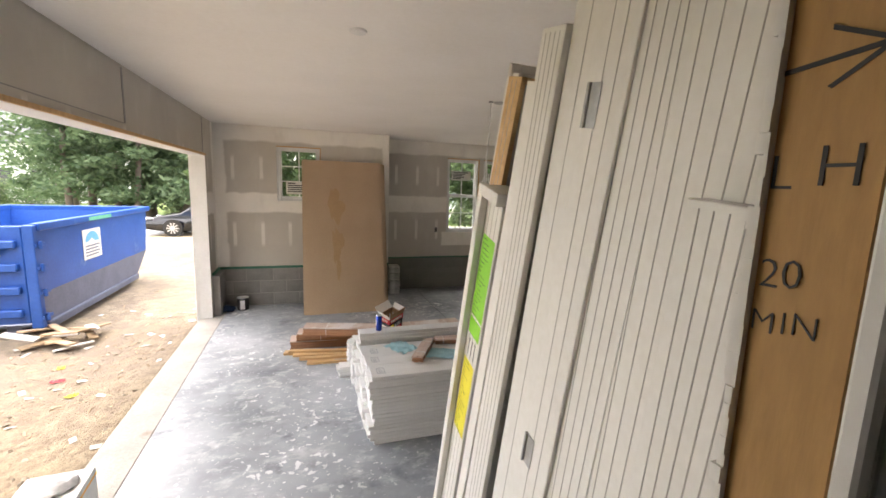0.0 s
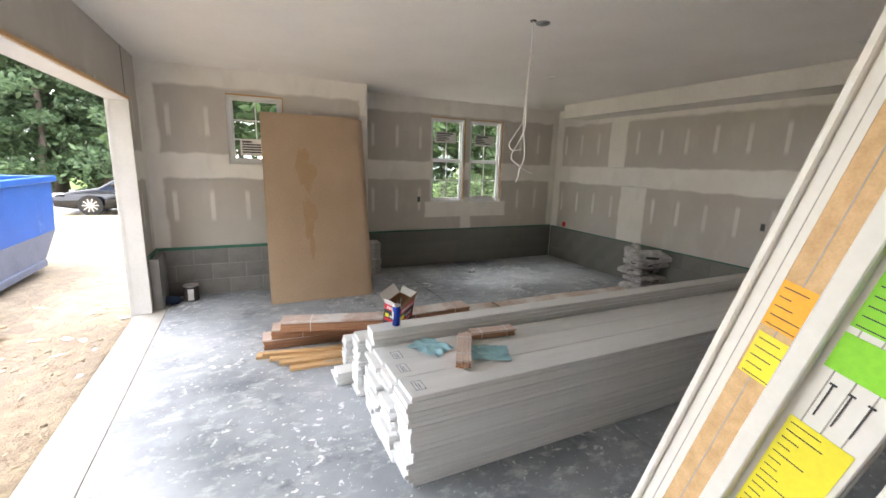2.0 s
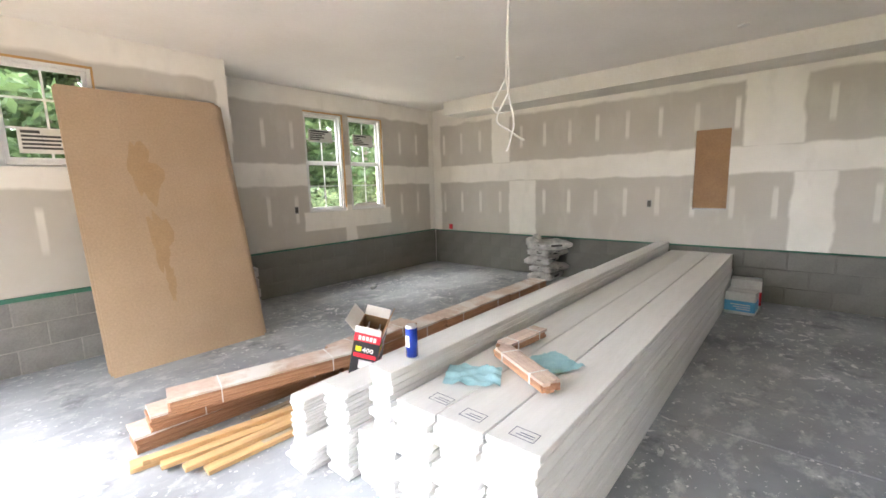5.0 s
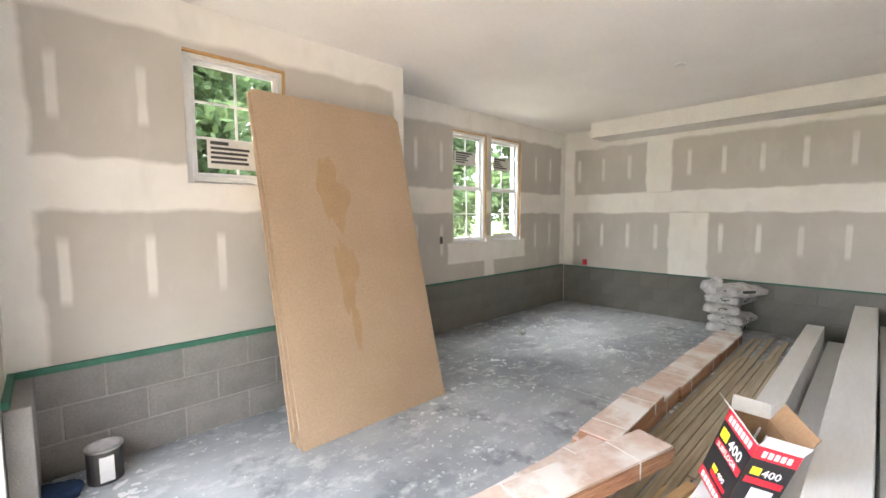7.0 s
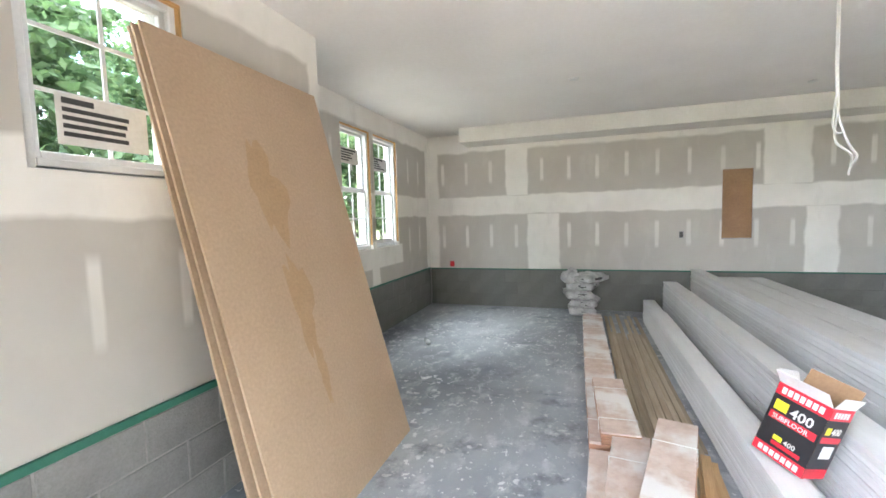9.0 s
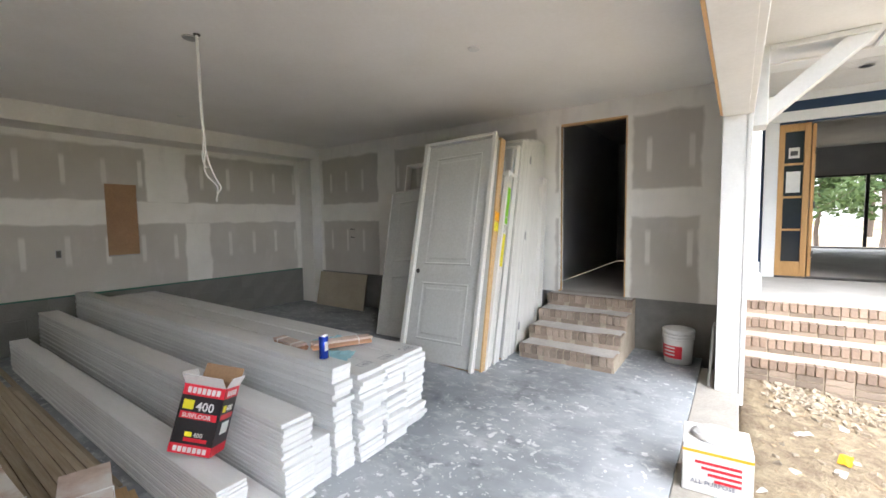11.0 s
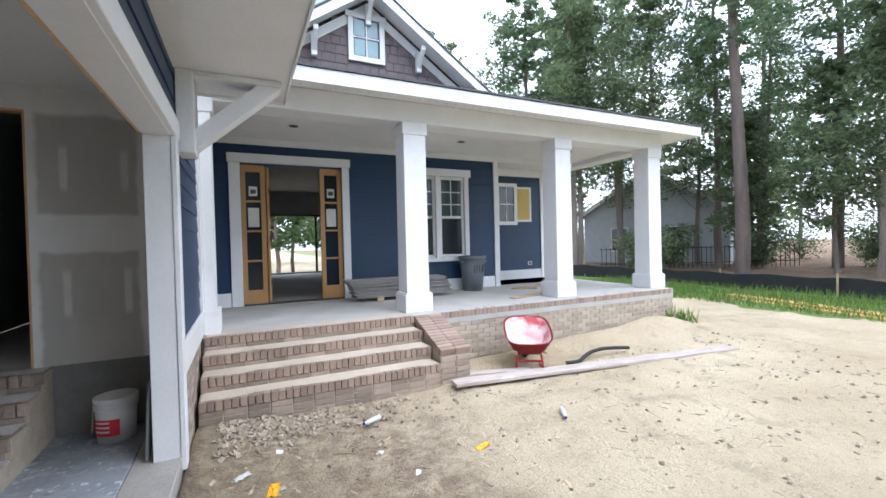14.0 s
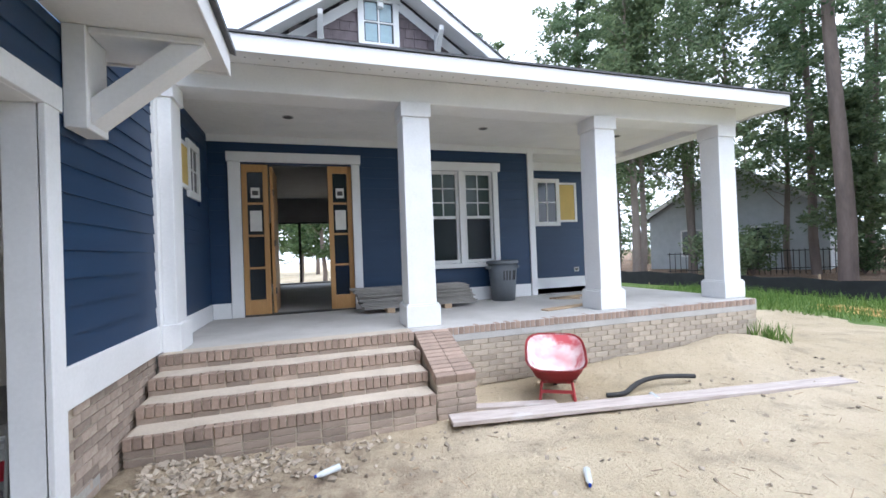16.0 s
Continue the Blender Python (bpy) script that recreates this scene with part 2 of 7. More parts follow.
M_BACK = drywall_mat("drywall_back", 1, [(5.83, 6.16, 1.8, 2.6), (2.17, 2.70, 1.8, 2.6), (5.34, 5.83, 0.6, 1.5), (1.86, 2.22, 0.6, 1.5)], 2.53, 0.06, [(7.32, 8), (-1, 0.3)])
M_LEFT = drywall_mat("drywall_left", 0, [(2.55, 3, 0, 3), (-1, 0.16, 0, 3)], 2.60, 0.13)
M_RIGHT = drywall_mat("drywall_right", 0, [(3.85, 5.5, 0.85, 1.12), (4.55, 4.75, 0.6, 1.2)], 2.58, 0.3, [(6.5, 7)])
M_HOUSE = drywall_mat("drywall_house", 0, [(0.86, 0.98, 0.5, 2.7), (1.74, 2.0, 0.5, 2.7), (0.0, 0.2, 0, 3), (4.4, 4.8, 0, 3)], 2.62, 0.1, [(6.2, 7)])
M_SIDE = drywall_mat("drywall_side", 1, [(0.0, 0.1, 0, 3), (6.75, 7, 0, 3)], 9, 0.0)
M_CEIL = mat("ceiling_primer", (0.82, 0.80, 0.765), (0.88, 0.86, 0.83), 1.3, 0.9, 0, 30, 0.06)
M_MUD = mat("filler_white", (0.74, 0.72, 0.67), (0.81, 0.79, 0.74), 3, 0.85, 0, 30, 0.06)
M_FLOOR = floor_mat("dusty_slab")
M_APRON = mat("pale_concrete", (0.42, 0.39, 0.35), (0.33, 0.31, 0.28), 3, 0.85, 0, 50, 0.3, dirt=(0.24, 0.19, 0.14))
M_CMU = mat("concrete_block", (0.27, 0.265, 0.25), (0.20, 0.195, 0.185), 5, 0.9, 0, 90, 0.4, vary=0.10)
M_CMU2 = mat("dark_concrete_block", (0.20, 0.20, 0.18), (0.16, 0.158, 0.142), 3, 0.9, 0, 90, 0.4, vary=0.05)
M_MORTAR = mat("mortar", (0.36, 0.345, 0.32), (0.27, 0.26, 0.24), 8, 0.95, 0, 70, 0.4)
M_GREEN = mat("green_sill_plate", (0.03, 0.13, 0.085), (0.05, 0.19, 0.13), 4, 0.7, 0, 40, 0.1)
M_WHITE = mat("white_paint", (0.78, 0.78, 0.77), (0.72, 0.72, 0.71), 3, 0.45, 0, 40, 0.03)
M_TRIMBOARD = mat("primed_trim_board", (0.77, 0.77, 0.76), (0.70, 0.70, 0.69), 4, 0.5, 0, 30, 0.05, (0.4, 3, 3), 0.06)
M_DOORP = mat("primed_door", (0.60, 0.595, 0.555), (0.56, 0.555, 0.515), 3, 0.55, 0, 40, 0.04)
M_JAMB = mat("primed_jamb", (0.78, 0.76, 0.71), (0.72, 0.70, 0.65), 3, 0.55, 0, 40, 0.05)
M_KERF = mat("kerf_line", (0.42, 0.40, 0.36), None, 8, 0.8)
M_PINE = wood_mat("raw_pine", (0.66, 0.44, 0.22), (0.55, 0.33, 0.15), 0.6, 0.08, (1.0, 14, 1.0))
M_PINEX = wood_mat("raw_pine_lengthwise", (0.64, 0.43, 0.22), (0.50, 0.31, 0.14), 0.6, 0.12, (1.0, 14, 14))
M_STUD = mat("stud_face", (0.56, 0.33, 0.125), (0.46, 0.26, 0.09), 3, 0.7, 0, 25, 0.1, (4, 4, 0.7), dirt=(0.30, 0.14, 0.05), dirt_at=0.68)
M_MDF = mat("brown_board_face", (0.48, 0.355, 0.24), (0.44, 0.32, 0.21), 2, 0.7, 0, 60, 0.05)
M_OAK = wood_mat("red_oak_edge", (0.50, 0.275, 0.16), (0.33, 0.165, 0.09), 0.65, 0.16, (3, 3, 60))
M_OAKTOP = mat("dusty_oak_wrap", (0.63, 0.50, 0.43), (0.50, 0.37, 0.29), 5, 0.7, 0, 30, 0.15, (1, 1, 1), 0.08, (0.70, 0.66, 0.62), 0.5)
M_LATH = wood_mat("old_lath", (0.45, 0.38, 0.28), (0.33, 0.26, 0.17), 0.75, 0.18, (1, 20, 20))
M_CARD = mat("cardboard", (0.36, 0.22, 0.12), (0.30, 0.18, 0.10), 5, 0.85, 0, 60, 0.06)
M_CARDW = mat("white_card", (0.74, 0.73, 0.71), None, 6, 0.6)
M_RED = plain("red_print", (0.66, 0.02, 0.04), 0.45)
M_BLACK = plain("black_print", (0.018, 0.018, 0.02), 0.45)
M_INK = plain("dark_ink", (0.05, 0.05, 0.05), 0.7)
M_YELLOW = plain("yellow_print", (0.84, 0.74, 0.03), 0.5)
M_ORANGE = plain("orange_print", (0.90, 0.42, 0.01), 0.5)
M_LIME = plain("lime_print", (0.25, 0.68, 0.02), 0.5)
M_CANBLUE = plain("can_blue", (0.02, 0.06, 0.42), 0.25, 0.5)
M_CYAN = mat("pale_blue_cloth", (0.36, 0.60, 0.66), (0.29, 0.52, 0.59), 12, 0.9, 0, 90, 0.2)
M_BLUEBOX = plain("blue_print", (0.12, 0.42, 0.68), 0.5)
M_BAG = mat("cement_bag_paper", (0.70, 0.69, 0.67), (0.34, 0.335, 0.33), 9, 0.75, 0, 30, 0.3)
M_STEEL = mat("galvanised_steel", (0.45, 0.45, 0.44), (0.34, 0.34, 0.33), 9, 0.4, 0.8, 60, 0.1)
M_DARKMETAL = mat("dark_metal", (0.10, 0.095, 0.09), (0.06, 0.06, 0.055), 9, 0.5, 0.5)
M_VINYL = mat("white_vinyl", (0.76, 0.77, 0.76), None, 4, 0.35)
M_GLASS = glass_mat()
M_STICKER = mat("sticker_paper", (0.72, 0.71, 0.67), None, 5, 0.7)
M_CABLE = plain("white_cable", (0.78, 0.78, 0.76), 0.5)
M_NAVY = mat("navy_siding", (0.008, 0.030, 0.075), (0.011, 0.038, 0.09), 2, 0.5, 0, 50, 0.12, (0.5, 0.5, 4), 0.05)
M_SHAKE = mat("taupe_shake", (0.16, 0.13, 0.135), (0.125, 0.10, 0.105), 6, 0.75, 0, 40, 0.2, (4, 4, 1), 0.10)
M_SHINGLE = mat("grey_shingle", (0.13, 0.13, 0.135), (0.075, 0.075, 0.08), 22, 0.9, 0, 90, 0.5)
M_BRICK = mat("tumbled_brick", (0.36, 0.285, 0.225), (0.28, 0.22, 0.175), 9, 0.9, 0, 60, 0.4, (1, 1, 1), 0.30, (0.47, 0.40, 0.32), 0.56)
M_BRICKRED = mat("red_brick", (0.34, 0.25, 0.195), (0.27, 0.20, 0.155), 9, 0.9, 0, 60, 0.4, (1, 1, 1), 0.22, (0.50, 0.42, 0.34), 0.6)
M_BRICKPALE = mat("sandy_brick", (0.43, 0.37, 0.295), (0.35, 0.295, 0.23), 9, 0.9, 0, 60, 0.4, (1, 1, 1), 0.18, (0.50, 0.42, 0.31), 0.54)
M_BRICKMUD = mat("sandy_mortar", (0.47, 0.40, 0.31), (0.38, 0.32, 0.24), 9, 0.95, 0, 60, 0.4)
M_INTREAD = mat("plaster_dusted_tread", (0.56, 0.54, 0.51), (0.44, 0.42, 0.39), 5, 0.92, 0, 50, 0.3, dirt=(0.66, 0.64, 0.61))
M_TREAD = mat("dusty_tread", (0.54, 0.47, 0.375), (0.45, 0.385, 0.305), 4, 0.92, 0, 50, 0.3, dirt=(0.56, 0.49, 0.40))
M_DECK = mat("porch_concrete", (0.48, 0.465, 0.44), (0.40, 0.385, 0.36), 2.5, 0.85, 0, 60, 0.15, dirt=(0.34, 0.30, 0.25), dirt_at=0.64)
M_SAND = sand_mat("site_sand")
M_ROAD = mat("pale_asphalt", (0.33, 0.33, 0.325), (0.27, 0.27, 0.265), 2, 0.9, 0, 90, 0.3)
M_DOORWOOD = wood_mat("entry_door_wood", (0.52, 0.30, 0.115), (0.42, 0.225, 0.08), 0.45, 0.06, (8, 8, 0.8))
# greyer than the garage drywall: indoor dimness is put into this colour
M_HALL = mat("shade_toned_drywall", (0.34, 0.335, 0.325), (0.29, 0.285, 0.275), 2, 0.9)
M_BARREL = mat("grey_plastic", (0.16, 0.175, 0.19), (0.13, 0.145, 0.16), 5, 0.5, 0, 40, 0.05)
M_BARROW = mat("red_barrow_paint", (0.45, 0.045, 0.05), (0.36, 0.05, 0.05), 5, 0.5, 0, 40, 0.08, dirt=(0.62, 0.56, 0.54), dirt_at=0.60)
M_BARROWIN = mat("plastered_tray", (0.74, 0.68, 0.66), (0.60, 0.30, 0.30), 5, 0.85, 0, 40, 0.2, dirt=(0.48, 0.08, 0.09), dirt_at=0.52)
M_RUBBER = plain("black_rubber", (0.02, 0.02, 0.02), 0.7)
M_PLANK = mat("weathered_plank", (0.52, 0.46, 0.42), (0.36, 0.30, 0.265), 3, 0.85, 0, 20, 0.25, (1, 12, 12), dirt=(0.55, 0.52, 0.50))
M_LUMBER = wood_mat("new_lumber", (0.66, 0.46, 0.17), (0.56, 0.36, 0.11), 0.7, 0.1, (1, 12, 12))
M_DUMP = mat("blue_steel", (0.012, 0.075, 0.33), (0.02, 0.10, 0.40), 2, 0.45, 0.1, 30, 0.06, (1, 1, 1), 0, (0.10, 0.19, 0.42), 0.62)
M_DUMPGREY = mat("scuffed_grey_steel", (0.14, 0.155, 0.22), (0.10, 0.115, 0.17), 3, 0.55, 0.2, 30, 0.1)
M_CARPAINT = plain("black_car_paint", (0.008, 0.009, 0.014), 0.12)
M_CARGLASS = plain("car_glass", (0.02, 0.025, 0.03), 0.05)
M_ALLOY = plain("alloy_wheel", (0.62, 0.63, 0.65), 0.3, 0.7)
M_LAMP = plain("lamp_lens", (0.75, 0.76, 0.78), 0.1)
M_BARK = mat("pine_bark", (0.21, 0.165, 0.14), (0.125, 0.098, 0.085), 3, 0.95, 0, 18, 0.9, (1, 1, 0.25))
M_BARKPALE = mat("pale_bark", (0.24, 0.20, 0.17), (0.17, 0.14, 0.12), 3, 0.95, 0, 18, 0.8, (1, 1, 0.3))
M_NEEDLE = leaf_mat("pine_needles", (0.07, 0.12, 0.06), (0.17, 0.24, 0.12))
M_LEAF = leaf_mat("broad_leaves", (0.085, 0.13, 0.065), (0.22, 0.28, 0.14))
M_LEAFBRIGHT = leaf_mat("sunlit_leaves", (0.045, 0.085, 0.03), (0.125, 0.185, 0.075))
M_GRASS = leaf_mat("grass_blades", (0.08, 0.16, 0.03), (0.22, 0.32, 0.08))
M_SILT = mat("silt_fence_cloth", (0.014, 0.014, 0.016), (0.025, 0.025, 0.027), 3, 0.8)
M_FARWALL = mat("far_pale_siding", (0.50, 0.53, 0.54), (0.43, 0.46, 0.47), 3, 0.7)
M_FARROOF = mat("far_roof", (0.16, 0.165, 0.17), (0.12, 0.125, 0.13), 8, 0.9)
M_FARGLASS = plain("far_window", (0.03, 0.035, 0.04), 0.1)
M_LITTER = mat("scrap_wood", (0.46, 0.34, 0.22), (0.34, 0.25, 0.16), 9, 0.9, 0, 40, 0.1, (1, 1, 1), 0.4, island=True)
M_STONE = mat("rubble_stone", (0.40, 0.34, 0.265), (0.28, 0.23, 0.17), 12, 0.95, 0, 60, 0.4, (1, 1, 1), 0.35, island=True)
M_PAPER = mat("litter_paper", (0.66, 0.64, 0.60), None, 9, 0.9)
M_PET = plain("clear_plastic", (0.55, 0.58, 0.58), 0.15)


# ---- building helpers ----
def part(name, bm, material, parent=None, label="", smooth=False):
    me = bpy.data.meshes.new(name)
    bmesh.ops.recalc_face_normals(bm, faces=bm.faces)
    bm.to_mesh(me)
    bm.free()
    if smooth:
        me.polygons.foreach_set("use_smooth", [True] * len(me.polygons))
    for one in material if isinstance(material, (list, tuple)) else (material,):
        me.materials.append(one)
    ob = new(name, me)
    ob.parent = parent
    return tagged(ob, label)


def thing(name, label, category, m=None, group=""):
    ob = new(name)
    ob.empty_display_size = 0.1
    ob.matrix_world = m if m is not None else Matrix()
    return tagged(ob, label, category, group)


def structure(name, bm, material, label, category="wall", smooth=False):
    return tagged(part(name, bm, material, None, label, smooth), label, category, kind="structure")


def bx(bm, x0, x1, y0, y1, z0, z1, bevel=0.0, m=None, mi=0):
    """Adds a box to bm, bevelled where asked."""
    r = bmesh.ops.create_cube(bm, size=1)
    vs = r["verts"]
    for v in vs:
        v.co = Vector(((x0 + x1) / 2 + v.co.x * (x1 - x0), (y0 + y1) / 2 + v.co.y * (y1 - y0), (z0 + z1) / 2 + v.co.z * (z1 - z0)))
    fs = list({f for v in vs for f in v.link_faces})
    if bevel:
        r = bmesh.ops.bevel(bm, geom=list({e for f in fs for e in f.edges}), offset=bevel, segments=1, affect="EDGES")
        fs = list({f for v in r["verts"] for f in v.link_faces} | {f for f in fs if f.is_valid})
        vs = list({v for f in fs for v in f.verts})
    for f in fs:
        f.material_index = mi
    if m is not None:
        bmesh.ops.transform(bm, matrix=m, verts=vs)
    return vs


def box_bm(*args, **kw):
    bm = bmesh.new()
    bx(bm, *args, **kw)
    return bm


def cyl(bm, p0, p1, r0, r1=None, seg=14, caps=True, mi=0):
    """Adds a tapered cylinder from p0 to p1."""
    p0, p1 = Vector(p0), Vector(p1)
    d = p1 - p0
    r = bmesh.ops.create_cone(bm, cap_ends=caps, segments=seg, radius1=r0, radius2=r0 if r1 is None else r1, depth=d.length,
                              matrix=Matrix.Translation((p0 + p1) / 2) @ d.to_track_quat("Z", "Y").to_matrix().to_4x4())
    for f in {f for v in r["verts"] for f in v.link_faces}:
        f.material_index = mi
    return r["verts"]


def cyl_bm(*args, **kw):
    bm = bmesh.new()
    cyl(bm, *args, **kw)
    return bm


def poly(bm, pts, mi=0):
    f = bm.faces.new([bm.verts.new(p) for p in pts])
    f.material_index = mi
    return f


def prism(bm, pts, axis, a, b, mi=0):
    """A flat outline of (u, v) pairs pushed from a to b along an axis."""
    put = {"x": lambda u, v, w: (w, u, v), "y": lambda u, v, w: (u, w, v), "z": lambda u, v, w: (u, v, w)}[axis]
    lo = [bm.verts.new(put(u, v, a)) for u, v in pts]
    hi = [bm.verts.new(put(u, v, b)) for u, v in pts]
    fs = [bm.faces.new(lo), bm.faces.new(hi)]
    for k in range(len(pts)):
        fs.append(bm.faces.new((lo[k], lo[k - 1], hi[k - 1], hi[k])))
    for f in fs:
        f.material_index = mi


def tube(name, pts, radius, material, parent=None, label="", res=2):
    """A round cord through pts as a mesh."""
    cu = bpy.data.curves.new(name, "CURVE")
    cu.dimensions, cu.bevel_depth, cu.bevel_resolution, cu.resolution_u = "3D", radius, res, 6
    sp = cu.splines.new("NURBS")
    sp.points.add(len(pts) - 1)
    for q, c in zip(sp.points, pts):
        q.co = (*c, 1)
    sp.use_endpoint_u, sp.order_u = True, 3
    tmp = bpy.data.objects.new("tmp", cu)
    scene.collection.objects.link(tmp)
    me = bpy.data.meshes.new_from_object(tmp.evaluated_get(bpy.context.evaluated_depsgraph_get()))
    bpy.data.objects.remove(tmp)
    me.materials.clear()
    me.materials.append(material)
    ob = new(name, me)
    ob.parent = parent
    return tagged(ob, label)


def words(name, text, size, material, parent, m, bold=0.0):
    """Lettering as a thin mesh; m places its left base, reading along +x with +y up."""
    cu = bpy.data.curves.new(name, "FONT")
    cu.body, cu.size, cu.extrude, cu.offset, cu.resolution_u = text, size, 0.0004, bold, 2
    tmp = bpy.data.objects.new("tmp", cu)
    scene.collection.objects.link(tmp)
    me = bpy.data.meshes.new_from_object(tmp.evaluated_get(bpy.context.evaluated_depsgraph_get()))
    bpy.data.objects.remove(tmp)
    me.materials.clear()
    me.materials.append(material)
    ob = new(name, me)
    ob.parent, ob.matrix_local = parent, m
    return ob


def wall_with_holes(bm, axis, face, back, u0, u1, z0, z1, holes, mi=0):
    """A wall in the plane axis = face, cut open at holes (ua, ub, za, zb), built of butted blocks."""
    us = sorted({u0, u1, *(v for h in holes for v in h[:2])})
    for ua, ub in zip(us, us[1:]):
        cuts = sorted((h[2], h[3]) for h in holes if h[0] <= ua + 1e-6 and h[1] >= ub - 1e-6)
        z = z0
        for za, zb in cuts + [(z1, z1)]:
            if za - z > 1e-4:
                if axis == "x":
                    bx(bm, min(face, back), max(face, back), ua, ub, z, za, mi=mi)
                else:
                    bx(bm, ua, ub, min(face, back), max(face, back), z, za, mi=mi)
            z = zb


def piece_mesh(name, sx, sy, sz, bevel, material):
    bm = bmesh.new()
    bx(bm, -sx / 2, sx / 2, -sy / 2, sy / 2, -sz / 2, sz / 2, bevel)
    me = bpy.data.meshes.new(name)
    bm.to_mesh(me)
    bm.free()
    me.materials.append(material)
    return me


def put_piece(name, me, parent, x, y, z, rz=0.0, jig=0.0, ry=0.0, rx=0.0):
    ob = new(name, me)
    ob.parent = parent
    j = [random.uniform(-jig, jig) for _ in range(4)]
    ob.matrix_local = pose(x + j[0], y + j[1], z + j[2], rx, ry, rz + j[3] * 200)
    return ob


# ---- the garage shell ----
XB, YL, YR, H, JOG = 6.64, 6.885, 7.495, 2.83, 2.676
slab = bmesh.new()
bx(slab, 0.14, 3.335, 0.0, YR + 0.2, -0.16, 0, 0.004)
bx(slab, 3.341, XB, 0.0, YR + 0.2, -0.16, 0, 0.004)
structure("floor", slab, M_FLOOR, "grey concrete garage slab smeared with plaster dust", "floor")
structure("apron", box_bm(-0.17, 0.138, 0.3, 6.9, -0.20, -0.004, 0.008), M_APRON, "pale concrete strip along the garage opening", "floor")
structure("ceiling", box_bm(0, XB, 0, YR, H, H + 0.12), M_CEIL, "primed white drywall garage ceiling", "ceiling")
structure("soffit_beam", box_bm(6.136, XB, 0.21, 6.79, 2.61, H - 0.002, 0.004), M_MUD, "white boxed-in beam under the ceiling", "beam")

wb = bmesh.new()
wall_with_holes(wb, "x", XB, XB + 0.2, -0.2, YR + 0.2, 0.62, H, [(2.81, 3.17, 1.07, 2.03)])
bx(wb, XB + 0.02, XB + 0.2, -0.2, YR + 0.2, -0.2, 0.62)
structure("wall_back", wb, M_BACK, "taped drywall wall with bare paper patches")
structure("panel_recess", box_bm(XB + 0.022, XB + 0.05, 2.79, 3.19, 1.05, 2.05), M_CARD, "brown board at the back of a recess", "recess")
fr = bmesh.new()
bx(fr, XB + 0.004, XB + 0.021, 3.172, 3.20, 1.04, 2.06)
bx(fr, XB + 0.004, XB + 0.021, 2.78, 2.808, 1.04, 2.06)
bx(fr, XB + 0.012, XB + 0.021, 2.81, 3.17, 1.07, 1.085)
structure("recess_frame", fr, M_STEEL, "thin metal frame inside the wall recess", "recess")

wl2 = bmesh.new()
wall_with_holes(wl2, "y", YL, YL + 0.26, -0.16, JOG, 0.64, H, [(0.885, 1.555, 1.69, 2.55)])
bx(wl2, -0.16, JOG, YL + 0.02, YL + 0.26, -0.2, 0.64)
structure("wall_front_left", wl2, M_LEFT, "taped drywall wall with a small window")
structure("wall_jog", box_bm(2.55, JOG + 0.002, YL + 0.262, YR + 0.2, 0, H), M_MUD, "white corner where the wall steps back")
wr = bmesh.new()
wall_with_holes(wr, "y", YR, YR + 0.2, JOG + 0.004, XB + 0.2, 0.64, H, [(3.935, 4.60, 1.11, 2.55), (4.69, 5.375, 1.11, 2.55)])
bx(wr, JOG + 0.004, XB, YR + 0.02, YR + 0.2, -0.2, 0.64)
structure("wall_front_right", wr, M_RIGHT, "taped drywall wall with twin windows")

ws = bmesh.new()
bx(ws, -0.13, 0, 6.33, YL, 0.0, H)
bx(ws, -0.13, 0, 0.872 - 0.02, 6.33, 2.34, H)
bx(ws, -0.13, 0, 0.0, 0.852, 0.0, H)
structure("wall_opening", ws, M_SIDE, "bare grey drywall round the garage opening")
seam = bmesh.new()
bx(seam, 0.001, 0.006, 3.625, 3.65, 2.40, H - 0.02)
bx(seam, 0.001, 0.006, 6.20, 6.222, 2.36, H - 0.01)
bx(seam, 0.001, 0.004, 0.9, 3.62, 2.395, 2.401)
structure("header_joints", seam, M_HALL, "open joints in the header drywall", "joint")
jamb = bmesh.new()
bx(jamb, -0.17, 0.003, 6.31, 6.33, -0.004, 2.315, 0.003)
bx(jamb, -0.17, 0.003, 0.852, 0.872, -0.004, 2.315, 0.003)
bx(jamb, -0.17, 0.003, 0.852, 6.33, 2.315, 2.338, 0.003)
structure("opening_lining", jamb, M_WHITE, "white painted lining of the garage opening", "door frame")
strip = bmesh.new()
bx(strip, 0.004, 0.02, 0.9, 6.3, 2.318, 2.345)
structure("header_strip", strip, M_PINE, "bare wood edge under the header drywall", "trim")

wh = bmesh.new()
wall_with_holes(wh, "y", 0.0, -0.104, -0.0, XB, 0.58, H + 0.1, [(0.917, 1.7070, 0.58, 2.64)])
structure("wall_house", wh, M_HOUSE, "taped drywall wall with an open doorway")
structure("wall_house_base", box_bm(0.0, XB, -0.14, -0.012, -0.2, 0.578), M_CMU, "grey parged block base of the house wall")
structure("corner_chase", box_bm(6.28, XB - 0.002, 0.0, 0.2, 0, 2.82, 0.004), M_MUD, "white boxed corner beside the house wall")

